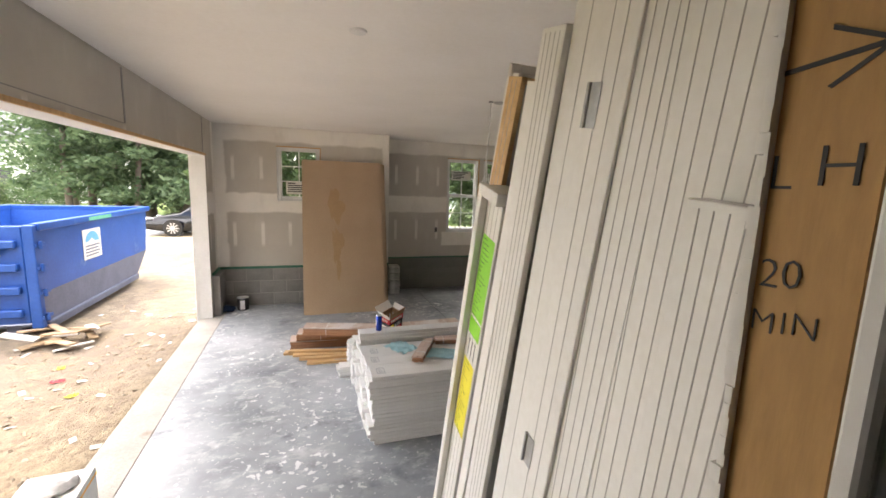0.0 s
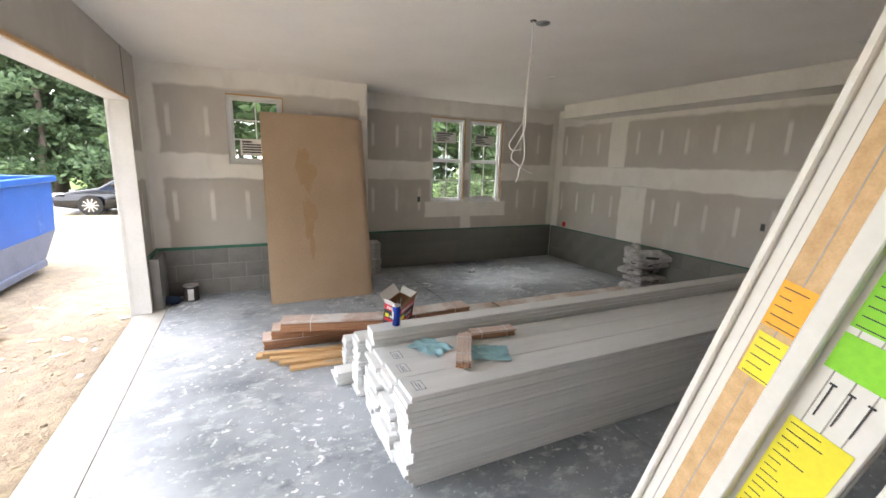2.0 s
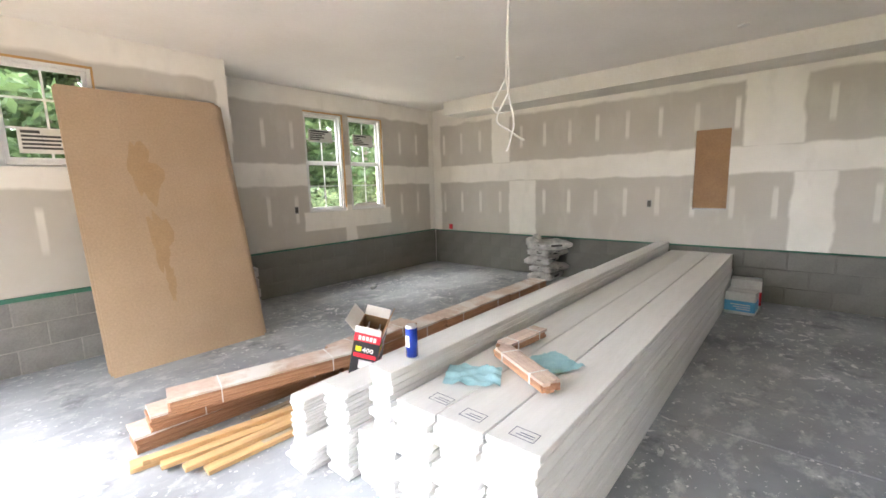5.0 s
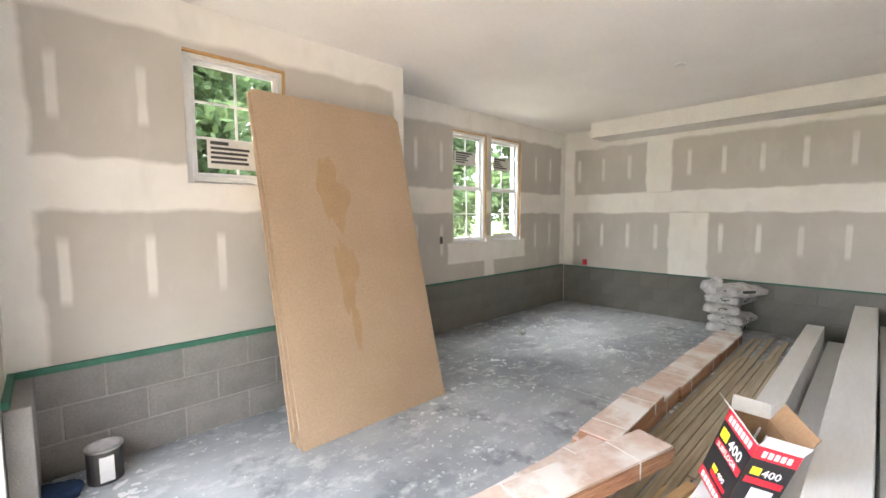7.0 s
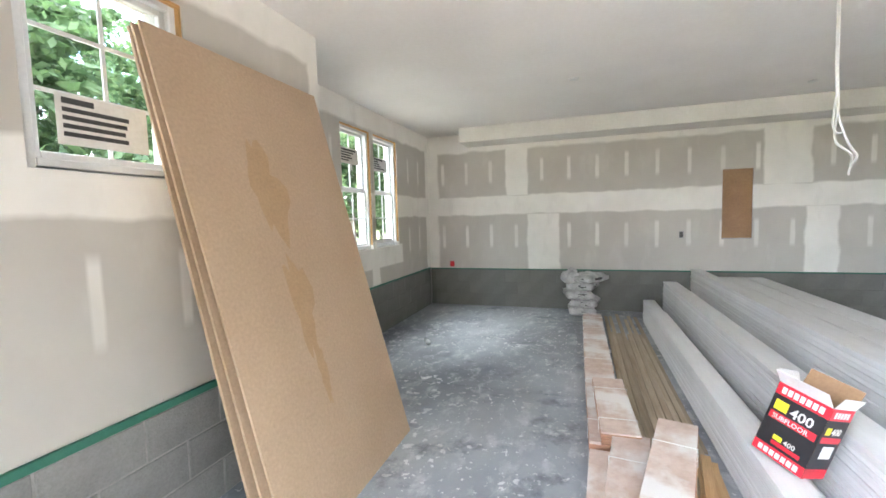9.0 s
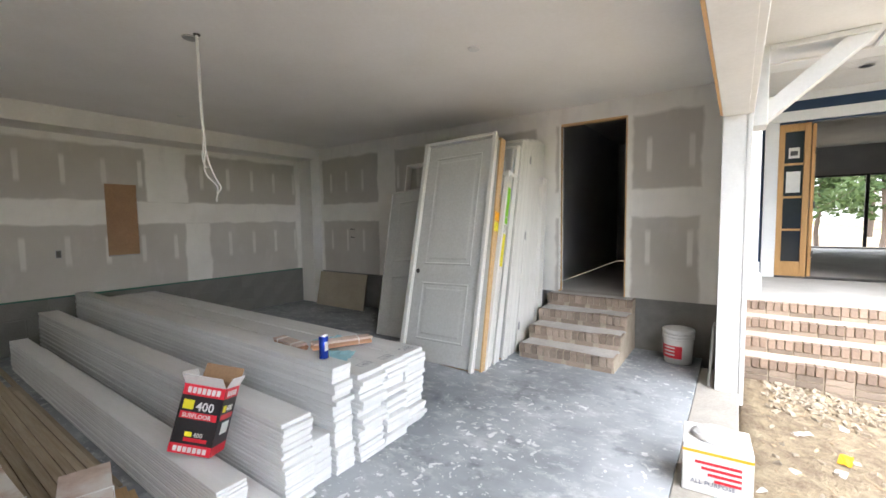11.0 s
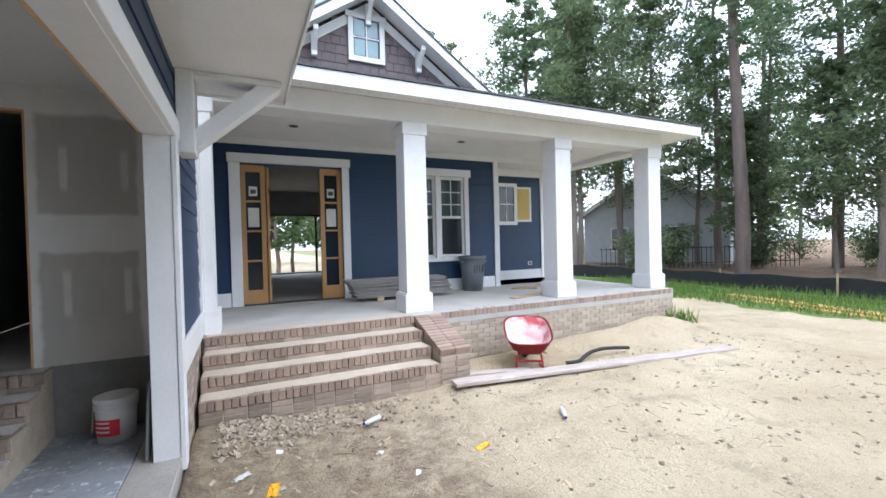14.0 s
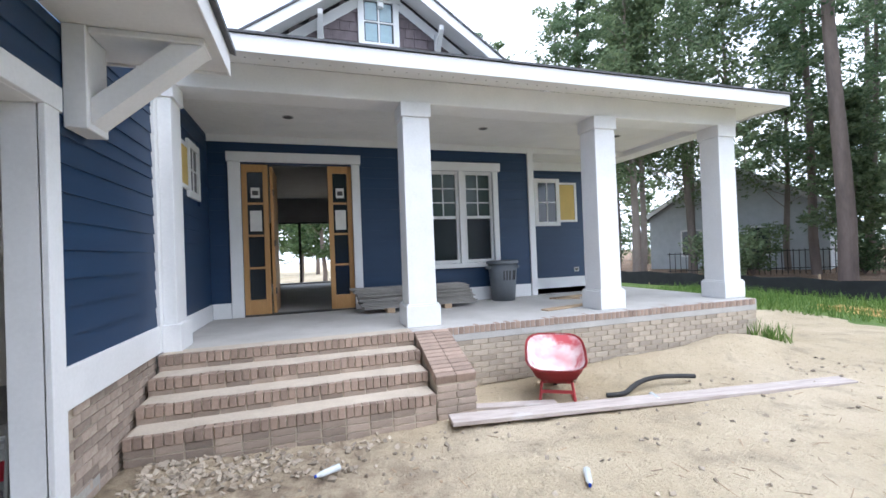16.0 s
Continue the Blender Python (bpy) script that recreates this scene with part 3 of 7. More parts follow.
# rough opening of the house doorway, with marker writing on its stud
ro = bmesh.new()
bx(ro, 1.6900, 1.7060, -0.086, -0.012, 0.58, 2.63)
structure("rough_jamb", ro, M_STUD, "orange stud face of the unfinished doorway", "door frame")
ro = bmesh.new()
bx(ro, 0.918, 0.934, -0.10, -0.004, 0.58, 2.63)
bx(ro, 0.918, 1.7060, -0.10, -0.004, 2.622, 2.639)
structure("rough_frame", ro, M_PINE, "bare studs of the unfinished doorway", "door frame")
torn = bmesh.new()
z = 0.6
while z < 2.62:
    h = random.uniform(0.012, 0.035)
    w = random.uniform(0.004, 0.012)
    bx(torn, 1.6840 - random.uniform(0, 0.004), 1.7065, -0.012, -0.012 + w, z, z + h)
    z += h
structure("torn_drywall_edge", torn, M_MUD, "ragged white edge of cut drywall", "trim")
inner_edge = bmesh.new()
bx(inner_edge, 1.6870, 1.7060, -0.104, -0.088, 0.58, 2.64, 0.003)
structure("inner_drywall_edge", inner_edge, M_MUD, "clean white drywall edge on the house side", "trim")
mark = thing("marker_writing", "black marker arrow and words on the doorway stud", "writing")


def on_stud(y, z):
    return Matrix(((0, 0, -1, 1.6892), (-1, 0, 0, y), (0, 1, 0, z), (0, 0, 0, 1)))


for text, size, y, z in (("L", 0.042, -0.010, 2.003), ("H", 0.046, -0.044, 2.006), ("2", 0.036, -0.014, 1.920), ("0", 0.036, -0.031, 1.922),
                         ("M", 0.028, -0.012, 1.880), ("I", 0.028, -0.036, 1.883), ("N", 0.028, -0.044, 1.885)):
    words("letter", text, size, M_INK, mark, on_stud(y, z), -0.0006)
arrow = bmesh.new()
prism(arrow, [(-0.008, 2.095), (-0.008, 2.099), (-0.079, 2.106), (-0.08, 2.102)], "x", 1.6888, 1.6896)
prism(arrow, [(-0.042, 2.122), (-0.042, 2.126), (-0.08, 2.107), (-0.08, 2.103)], "x", 1.6888, 1.6896)
prism(arrow, [(-0.047, 2.079), (-0.044, 2.081), (-0.079, 2.105), (-0.081, 2.102)], "x", 1.6888, 1.6896)
part("arrow", arrow, M_INK, mark)

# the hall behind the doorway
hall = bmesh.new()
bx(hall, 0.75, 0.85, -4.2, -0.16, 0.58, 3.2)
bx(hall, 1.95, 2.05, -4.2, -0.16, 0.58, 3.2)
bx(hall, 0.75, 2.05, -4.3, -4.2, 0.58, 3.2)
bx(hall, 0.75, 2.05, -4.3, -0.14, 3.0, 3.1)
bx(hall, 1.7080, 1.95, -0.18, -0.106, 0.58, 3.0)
structure("hall_walls", hall, M_HALL, "hall of bare drywall with its dimness painted in")
structure("hall_floor", box_bm(0.85, 1.95, -4.2, -0.142, 0.45, 0.578), M_DECK, "bare dusty subfloor of the hall", "floor")
structure("door_sill", box_bm(0.919, 1.7050, -0.14, 0.0, 0.50, 0.579), M_APRON, "bare sill of the house doorway", "sill")

# green sill plate above the blockwork
sp = bmesh.new()
bx(sp, 0.0, JOG, YL - 0.022, YL - 0.001, 0.605, 0.642, 0.002)
bx(sp, 0.002, 0.03, 6.40, YL - 0.024, 0.605, 0.642, 0.002)
bx(sp, JOG + 0.03, XB - 0.02, YR - 0.012, YR - 0.001, 0.612, 0.636, 0.002)
bx(sp, XB - 0.012, XB - 0.001, 0.2, YR - 0.014, 0.600, 0.624, 0.002)
structure("sill_plate", sp, M_GREEN, "green treated sill strip on top of the blockwork", "trim")


# ---- windows of the garage ----
def sticker(parent, x, z, w, h, y, lines=5):
    st = part("sticker", box_bm(x, x + w, y - 0.001, y, z, z + h), M_STICKER, parent, "white maker's label with dark print")
    bm = bmesh.new()
    for k in range(lines):
        zz = z + h * (0.86 - 0.16 * k)
        wd = w * random.uniform(0.3, 0.85)
        bx(bm, x + w * 0.06, x + w * 0.06 + wd, y - 0.0018, y - 0.0012, zz - h * 0.05, zz + h * (0.04 if k else 0.07))
    part("print", bm, M_INK, st)


def window_unit(name, x0, x1, z0, z1, y, sashes, cols, rows, label, wood=True):
    """A vinyl window in a wall that faces -y, with sashes from the bottom up, muntins and panes."""
    w = structure(name, box_bm(x0, x1, y + 0.075, y + 0.10, z0, z0 + 0.012), M_VINYL, label, "window")
    f = bmesh.new()
    t = 0.045
    bx(f, x0, x0 + t, y + 0.03, y + 0.13, z0, z1, 0.004)
    bx(f, x1 - t, x1, y + 0.03, y + 0.13, z0, z1, 0.004)
    bx(f, x0 + t, x1 - t, y + 0.03, y + 0.13, z1 - t, z1, 0.004)
    bx(f, x0 + t, x1 - t, y + 0.03, y + 0.13, z0 + 0.012, z0 + t, 0.004)
    part("window_frame", f, M_VINYL, w)
    hh = (z1 - z0 - 2 * t) / sashes
    for s in range(sashes):
        za, zb, yy = z0 + t + s * hh, z0 + t + (s + 1) * hh, y + 0.06 + 0.025 * s
        sb = bmesh.new()
        e = 0.03
        bx(sb, x0 + t, x0 + t + e, yy, yy + 0.03, za, zb, 0.003)
        bx(sb, x1 - t - e, x1 - t, yy, yy + 0.03, za, zb, 0.003)
        bx(sb, x0 + t + e, x1 - t - e, yy, yy + 0.03, za, za + e, 0.003)
        bx(sb, x0 + t + e, x1 - t - e, yy, yy + 0.03, zb - e, zb, 0.003)
        for c in range(1, cols):
            xx = x0 + t + e + (x1 - x0 - 2 * t - 2 * e) * c / cols
            bx(sb, xx - 0.008, xx + 0.008, yy + 0.011, yy + 0.019, za + e, zb - e)
        for r in range(1, rows):
            zz = za + e + (hh - 2 * e) * r / rows
            bx(sb, x0 + t + e, x1 - t - e, yy + 0.010, yy + 0.020, zz - 0.008, zz + 0.008)
        sash = part("sash", sb, M_VINYL, w)
        pane = part("pane", box_bm(x0 + t + e, x1 - t - e, yy + 0.021, yy + 0.026, za + e, zb - e), M_GLASS, sash)
        pane.visible_shadow = False
    if wood:
        rw = bmesh.new()
        bx(rw, x0 + 0.001, x1 - 0.001, y + 0.006, y + 0.03, z1 - 0.016, z1 - 0.001)
        bx(rw, x1 - 0.014, x1 - 0.001, y + 0.006, y + 0.03, z0 + 0.05, z1 - 0.017)
        part("rough_frame", rw, M_STUD, w, "bare stud edges round the window")
    return w


w1 = window_unit("window_1", 0.885, 1.555, 1.69, 2.55, YL, 1, 2, 3, "small white vinyl window with muntins and a label")
sticker(w1, 1.02, 1.80, 0.36, 0.20, YL + 0.060)
w2 = window_unit("window_2", 3.935, 4.60, 1.11, 2.55, YR, 2, 2, 2, "white double-hung vinyl window with muntins")
sticker(w2, 4.05, 2.13, 0.40, 0.18, YR + 0.084)
w3 = window_unit("window_3", 4.69, 5.375, 1.11, 2.55, YR, 2, 2, 2, "white double-hung vinyl window beside its twin")
sticker(w3, 4.83, 2.11, 0.40, 0.18, YR + 0.084)
sticker(w3, 4.80, 1.165, 0.45, 0.05, YR + 0.058, 1)


# ---- small fixtures of the garage ----
def outlet(axis, x, y, z, material, label):
    o = thing("outlet_box", label, "outlet")
    b, d = bmesh.new(), bmesh.new()
    if axis == "x":
        bx(b, x - 0.004, x - 0.0005, y - 0.03, y + 0.03, z - 0.05, z + 0.05, 0.001)
        bx(d, x - 0.006, x - 0.0045, y - 0.022, y + 0.022, z - 0.04, z + 0.04)
    else:
        bx(b, x - 0.03, x + 0.03, y - 0.004, y - 0.0005, z - 0.05, z + 0.05, 0.001)
        bx(d, x - 0.022, x + 0.022, y - 0.006, y - 0.0045, z - 0.04, z + 0.04)
    part("rim", b, material, o)
    part("socket", d, M_DARKMETAL, o)


outlet("x", XB, 3.667, 1.14, M_STEEL, "grey metal outlet box set in the drywall")
outlet("y", 3.73, YR, 1.165, M_STEEL, "grey metal outlet box beside the window")
red = thing("junction_box", "small red junction box above the sill strip", "junction box")
part("body", box_bm(XB - 0.03, XB - 0.001, 7.06, 7.13, 0.65, 0.74, 0.005), M_RED, red)
for sx, sy in ((4.43, 5.08), (5.55, 2.65), (1.6, 2.2)):
    c = thing("ceiling_box", "small white round ceiling fixture plate", "fixture")
    part("rim", cyl_bm((sx, sy, H - 0.012), (sx, sy, H - 0.001), 0.045, 0.05, 18), M_CABLE, c)
cb = thing("hanging_cable", "white electric cables hanging loose from the ceiling", "cable")
part("ceiling_plate", cyl_bm((3.13, 3.60, H - 0.01), (3.13, 3.60, H - 0.001), 0.05, 0.055, 18), M_STEEL, cb)
part("ceiling_plate", cyl_bm((3.04, 3.596, H - 0.008), (3.04, 3.596, H - 0.001), 0.022, 0.024, 14), M_DARKMETAL, cb)
tube("cable", [(3.04, 3.596, H), (3.035, 3.59, 2.6), (3.02, 3.60, 2.3), (3.03, 3.58, 2.05), (2.98, 3.62, 1.93), (2.93, 3.64, 1.83), (2.96, 3.55, 1.78), (3.0, 3.52, 1.74), (3.06, 3.50, 1.72)], 0.006, M_CABLE, cb)
tube("cable", [(3.045, 3.60, H), (3.04, 3.60, 2.6), (3.025, 3.605, 2.3), (3.01, 3.60, 2.06), (3.02, 3.56, 1.9), (2.99, 3.53, 1.8), (2.94, 3.52, 1.75), (2.97, 3.55, 1.70), (2.95, 3.56, 1.65)], 0.006, M_CABLE, cb)
tube("cable", [(3.02, 3.60, 2.12), (2.97, 3.63, 2.02), (2.92, 3.66, 1.93), (2.95, 3.62, 1.88), (2.99, 3.58, 1.90)], 0.005, M_CABLE, cb)


# ---- boards leaning on the front wall ----
def panel_board(x0, x1, yb, yt, zt, t, label, stains=False):
    """A sheet standing on the floor at yb and leaning back to yt at height zt."""
    b = thing("board_sheet", label, "board", group="sheets leaning on the wall")
    length = math.hypot(yt - yb, zt)
    lean = math.degrees(math.atan2(yt - yb, zt))
    bm = bmesh.new()
    bx(bm, 0, x1 - x0, 0, t, 0, length, 0.0015)
    m = pose(x0, yb, 0, -lean, 0, 0)
    ob = part("sheet", bm, M_MDF, b)
    b.matrix_world = m
    if stains:
        for cx, cz, sw, sh in ((0.47, 1.72, 0.16, 0.30), (0.50, 1.05, 0.11, 0.30), (0.52, 0.68, 0.05, 0.18)):
            bm = bmesh.new()
            n = 26
            ring = []
            for k in range(n):
                a = 2 * math.pi * k / n
                r = 0.9 + 0.55 * noise.noise((cx * 9 + math.cos(a) * 2.6, math.sin(a) * 2.6, cz * 5))
                ring.append((cx + sw * r * math.cos(a) * (0.75 + 0.25 * math.sin(a + cz)), -0.0015, cz + sh * r * math.sin(a)))
            poly(bm, ring)
            part("stain", bm, M_STAIN, b, "damp brown stain")
    return b


M_STAIN = mat("damp_stain", (0.41, 0.275, 0.15), (0.45, 0.31, 0.175), 7, 0.6)
panel_board(1.27, 2.50, 6.150, 6.80, 2.352, 0.012, "tall brown board with damp stains leaning on wall", True)
panel_board(1.26, 2.545, 6.21, 6.828, 2.34, 0.012, "tall brown board behind another leaning sheet")
panel_board(1.262, 2.58, 6.29, 6.85, 2.33, 0.014, "tall raw board at the back of the sheets")
for k in range(4):
    bk = thing("wrapped_block", "grey plastic-wrapped pack on a small stack", "pack", pose(2.86, 7.28, 0.13 * k, 0, 0, random.uniform(-6, 6)), "stack of packs")
    part("body", box_bm(-0.10, 0.10, -0.14, 0.14, 0.002, 0.124, 0.015), M_BAG, bk)
    part("band", box_bm(-0.101, 0.101, -0.05, 0.05, 0.03, 0.09), M_CMU, bk)


# ---- paint can and blue rag by the pier ----
pc = thing("paint_can", "dented paint can spattered with dried paint", "can", pose(0.36, 6.68, 0))
part("body", cyl_bm((0, 0, 0.002), (0, 0, 0.185), 0.083, None, 28), M_DARKMETAL, pc, "dull dark metal")
part("rim", cyl_bm((0, 0, 0.185), (0, 0, 0.197), 0.088, None, 28), M_STEEL, pc)
part("lid", cyl_bm((0, 0, 0.197), (0, 0, 0.199), 0.072, None, 24), M_BAG, pc)
part("label", box_bm(-0.03, 0.035, -0.0875, -0.075, 0.02, 0.16, 0.002), M_CARDW, pc, "torn white paper label")
rag = thing("blue_rag", "dark blue rag crumpled on the floor", "rag", pose(0.16, 6.62, 0))
bm = bmesh.new()
bmesh.ops.create_icosphere(bm, subdivisions=3, radius=0.09)
for v in bm.verts:
    v.co = Vector((v.co.x * 1.2, v.co.y * 0.9, max(0.0, v.co.z * 0.5 + 0.035) + 0.03 * noise.noise(v.co * 30)))
    v.co.z = max(v.co.z, 0.001)
part("cloth", bm, mat("navy_cloth", (0.02, 0.05, 0.12), None, 9, 0.9), rag, "", True)

# ---- cement bags by the back wall ----
def cement_bag(x, y, z, rz, label):
    b = thing("cement_bag", label, "bag", pose(x, y, z, 0, 0, rz), "stack of cement bags")
    bm = bmesh.new()
    bmesh.ops.create_cube(bm, size=1)
    bmesh.ops.subdivide_edges(bm, edges=bm.edges[:], cuts=7, use_grid_fill=True)
    for v in bm.verts:
        p = v.co.copy()
        edge = max(abs(p.x), abs(p.y)) * 2
        puff = 1 - 0.62 * max(0, edge - 0.62) / 0.38
        n = noise.noise(Vector((p.x * 5 + x * 7 + z * 31, p.y * 5, p.z * 3)))
        v.co = Vector((p.x * 0.50 * (1 + 0.08 * n), p.y * 0.37 * (1 + 0.06 * n), 0.068 + p.z * 0.15 * puff + 0.016 * n))
    part("sack", bm, M_BAG, b, "", True)
    part("print", box_bm(-0.246, -0.21, -0.10, 0.03, 0.045, 0.095, 0.004), M_INK, b, "dark printed block")
    part("print", box_bm(-0.10, 0.08, -0.188, -0.16, 0.05, 0.09, 0.004), M_INK, b, "dark printed block")


for k, (dx, dy, rz) in enumerate(((0, 0, 4), (0.03, -0.05, -8), (-0.04, 0.05, 9), (0.05, -0.02, -12))):
    cement_bag(6.36 + dx * 0.5, 5.02 + dy, 0.118 * k, rz, "dusty grey cement bag in a slumped stack")
cement_bag(6.36, 4.93, 0.472, -35, "dusty grey cement bag slumped on top of others")
tb = thing("torn_bag", "torn open cement bag crumpled on the stack", "bag", pose(6.30, 5.17, 0.47))
bm = bmesh.new()
bmesh.ops.create_icosphere(bm, subdivisions=3, radius=0.12)
for v in bm.verts:
    v.co = v.co * (1 + 0.5 * noise.noise(v.co * 14)) + Vector((0, 0, 0.09))
part("sack", bm, M_BAG, tb, "", False)

bo = thing("crushed_bottle", "crushed blue plastic bottle lying on the slab", "bottle", pose(4.43, 6.75, 0.032, 0, 90, 30))
part("body", cyl_bm((0, 0, -0.09), (0, 0, 0.05), 0.03, 0.026, 14), M_PET, bo, "", True)
part("neck", cyl_bm((0, 0, 0.05), (0, 0, 0.09), 0.026, 0.012, 14), M_PET, bo)
part("cap", cyl_bm((0, 0, 0.09), (0, 0, 0.105), 0.015, None, 12), M_CANBLUE, bo)

# ---- cartons behind the board pile ----
def carton(name, x, y, z, sx, sy, sz, rz, stripe, label):
    c = thing(name, label, "box", pose(x, y, z, 0, 0, rz))
    part("carton", box_bm(-sx / 2, sx / 2, -sy / 2, sy / 2, 0.001, sz, 0.004), M_CARDW, c)
    part("print", box_bm(-sx / 2 - 0.001, sx / 2 + 0.001, -sy / 2 - 0.001, sy / 2 + 0.001, sz * 0.15, sz * 0.62), stripe, c, "coloured printed band")
    bm = bmesh.new()
    for k in range(3):
        bx(bm, -sx / 2 - 0.002, -sx / 2 - 0.0012, -sy * 0.35, sy * (0.1 + 0.1 * k), sz * (0.24 + 0.1 * k), sz * (0.28 + 0.1 * k))
    part("lettering", bm, M_CARDW, c)


carton("supply_box", 6.05, 2.54, 0, 0.24, 0.27, 0.24, -3, M_BLUEBOX, "white carton with blue print on the slab")
carton("supply_box", 6.34, 2.53, 0, 0.22, 0.28, 0.32, 4, M_RED, "white carton with red print by the wall")


# ---- the white board pile ----
def long_board(x0, x1, y0, y1, z0, z1, material=M_TRIMBOARD, bev=0.003):
    bm = bmesh.new()
    bx(bm, 0, x1 - x0, y0, y1, z0, z1, bev)
    return bm


def board_stack(y0, y1, top, n, length, x_front, group, label, ragged=0.05, skew=0.0, name="trim_board"):
    t = top / n
    src = None
    for k in range(n):
        jx = random.uniform(-ragged, ragged * 0.4) if k < n - 1 else 0.0
        m = pose(x_front + jx, (y0 + y1) / 2 + random.uniform(-0.003, 0.003), k * t, 0, 0, skew + random.uniform(-0.05, 0.05))
        if src is None:
            src = part(name, long_board(0, length, -(y1 - y0) / 2 + 0.002, (y1 - y0) / 2 - 0.002, 0.0005, t - 0.0008), M_TRIMBOARD)
            src.matrix_world = m
            tagged(src, label, "board", group)
        else:
            copy_thing(src, m)


LAB = "long white primed trim board in a stack"
board_stack(2.695, 2.915, 0.555, 18, 4.79, 1.77, "big stack of white boards", LAB)
board_stack(2.920, 3.140, 0.553, 18, 4.83, 1.76, "big stack of white boards", LAB)
board_stack(3.145, 3.365, 0.551, 18, 4.83, 1.75, "big stack of white boards", LAB)
board_stack(3.402, 3.545, 0.648, 20, 4.92, 1.76, "tall narrow stack of white boards", LAB, 0.03)
board_stack(3.71, 3.895, 0.463, 19, 4.9, 1.745, "low stack of white boards", LAB, 0.02)
board_stack(3.56, 3.69, 0.27, 10, 4.9, 1.78, "low stack of white boards", LAB, 0.02)
board_stack(4.09, 4.235, 0.300, 17, 4.3, 1.73, "stack of thin white boards", "long thin white board in a stack", 0.015)
board_stack(3.92, 4.07, 0.11, 5, 4.6, 1.62, "stack of thin white boards", "long thin white board on the floor", 0.06)
for px, py in ((1.84, 3.02), (1.86, 3.20), (1.85, 2.80)):
    st = thing("stamp_mark", "faint blue printed stamp on a white board", "label", pose(px, py, 0.5565, 0, 0, 90))
    fr = bmesh.new()
    for a in ((-0.05, 0.05, -0.03, -0.027), (-0.05, 0.05, 0.027, 0.03), (-0.05, -0.047, -0.03, 0.03), (0.047, 0.05, -0.03, 0.03), (-0.04, 0.03, 0.008, 0.012), (-0.04, 0.02, -0.006, -0.002)):
        bx(fr, *a, 0, 0.0006)
    part("print", fr, M_DUMPGREY, st)

# blue can, cloths and batten bundles on the pile
can = thing("drink_can", "tall slim blue drink can", "can", pose(1.945, 3.455, 0.649))
part("body", cyl_bm((0, 0, 0.006), (0, 0, 0.145), 0.0285, None, 26), M_CANBLUE, can, "", True)
part("shoulder", cyl_bm((0, 0, 0.145), (0, 0, 0.156), 0.0285, 0.024, 26), M_ALLOY, can)
part("foot", cyl_bm((0, 0, 0), (0, 0, 0.006), 0.023, 0.0285, 26), M_ALLOY, can)
part("print", box_bm(-0.029, -0.024, -0.012, 0.012, 0.055, 0.11, 0.001), M_CARDW, can, "white printed mark")


def cloth(x, y, z, sx, sy, rz, seed):
    c = thing("blue_cloth", "crumpled pale blue cleaning cloth on the boards", "cloth", pose(x, y, z, 0, 0, rz))
    bm = bmesh.new()
    n = 18
    vs = [[bm.verts.new(((i / n - 0.5) * sx, (j / n - 0.5) * sy,
                         0.003 + 0.022 * max(0, noise.noise((i * 0.28 + seed, j * 0.28, seed)) + 0.15) + 0.008 * abs(noise.noise((i * 0.8, j * 0.8, seed)))))
           for j in range(n + 1)] for i in range(n + 1)]
    for i in range(n):
        for j in range(n):
            bm.faces.new((vs[i][j], vs[i + 1][j], vs[i + 1][j + 1], vs[i][j + 1]))
    part("cloth", bm, M_CYAN, c, "", True)


cloth(2.11, 3.22, 0.556, 0.20, 0.26, 30, 2.0)
cloth(2.43, 3.0, 0.556, 0.27, 0.22, -25, 5.0)


def batten_bundle(x, y, z, length, rz, label):
    b = thing("batten_bundle", label, "wood bundle", pose(x, y, z, 0, 0, rz), "bundles of oak strips")
    for i in range(5):
        for j in range(3):
            dx = random.uniform(-0.012, 0.012)
            part("strip", box_bm(-length / 2 + dx, length / 2 + dx, -0.045 + i * 0.0185, -0.028 + i * 0.0185, 0.0005 + j * 0.0165, 0.016 + j * 0.0165, 0.001), M_OAK if j < 2 else M_OAKTOP, b)
    for s in (-0.28, 0.3):
        part("tie", box_bm(s * length - 0.002, s * length + 0.002, -0.049, 0.05, 0.0, 0.0525), M_CABLE, b, "white string tie")


batten_bundle(2.265, 3.04, 0.575, 0.43, 61, "short tied bundle of oak strips on cloths")
batten_bundle(2.60, 3.245, 0.560, 0.34, -6, "short tied bundle of oak strips on boards")


# ---- the glue carton ----
gx = thing("glue_carton", "open red and black carton of subfloor adhesive", "box", pose(2.17, 4.12, 0.304, 18, 0, 0) @ pose(0, 0, 0, 0, 0, 217))
W, D, T = 0.215, 0.155, 0.34
shell = bmesh.new()
for a in ((-W / 2, W / 2, -D / 2, -D / 2 + 0.004), (-W / 2, W / 2, D / 2 - 0.004, D / 2), (-W / 2, -W / 2 + 0.004, -D / 2 + 0.004, D / 2 - 0.004), (W / 2 - 0.004, W / 2, -D / 2 + 0.004, D / 2 - 0.004)):
    bx(shell, *a, 0, T)
bx(shell, -W / 2, W / 2, -D / 2, D / 2, 0, 0.004)
part("carton", shell, M_CARD, gx)
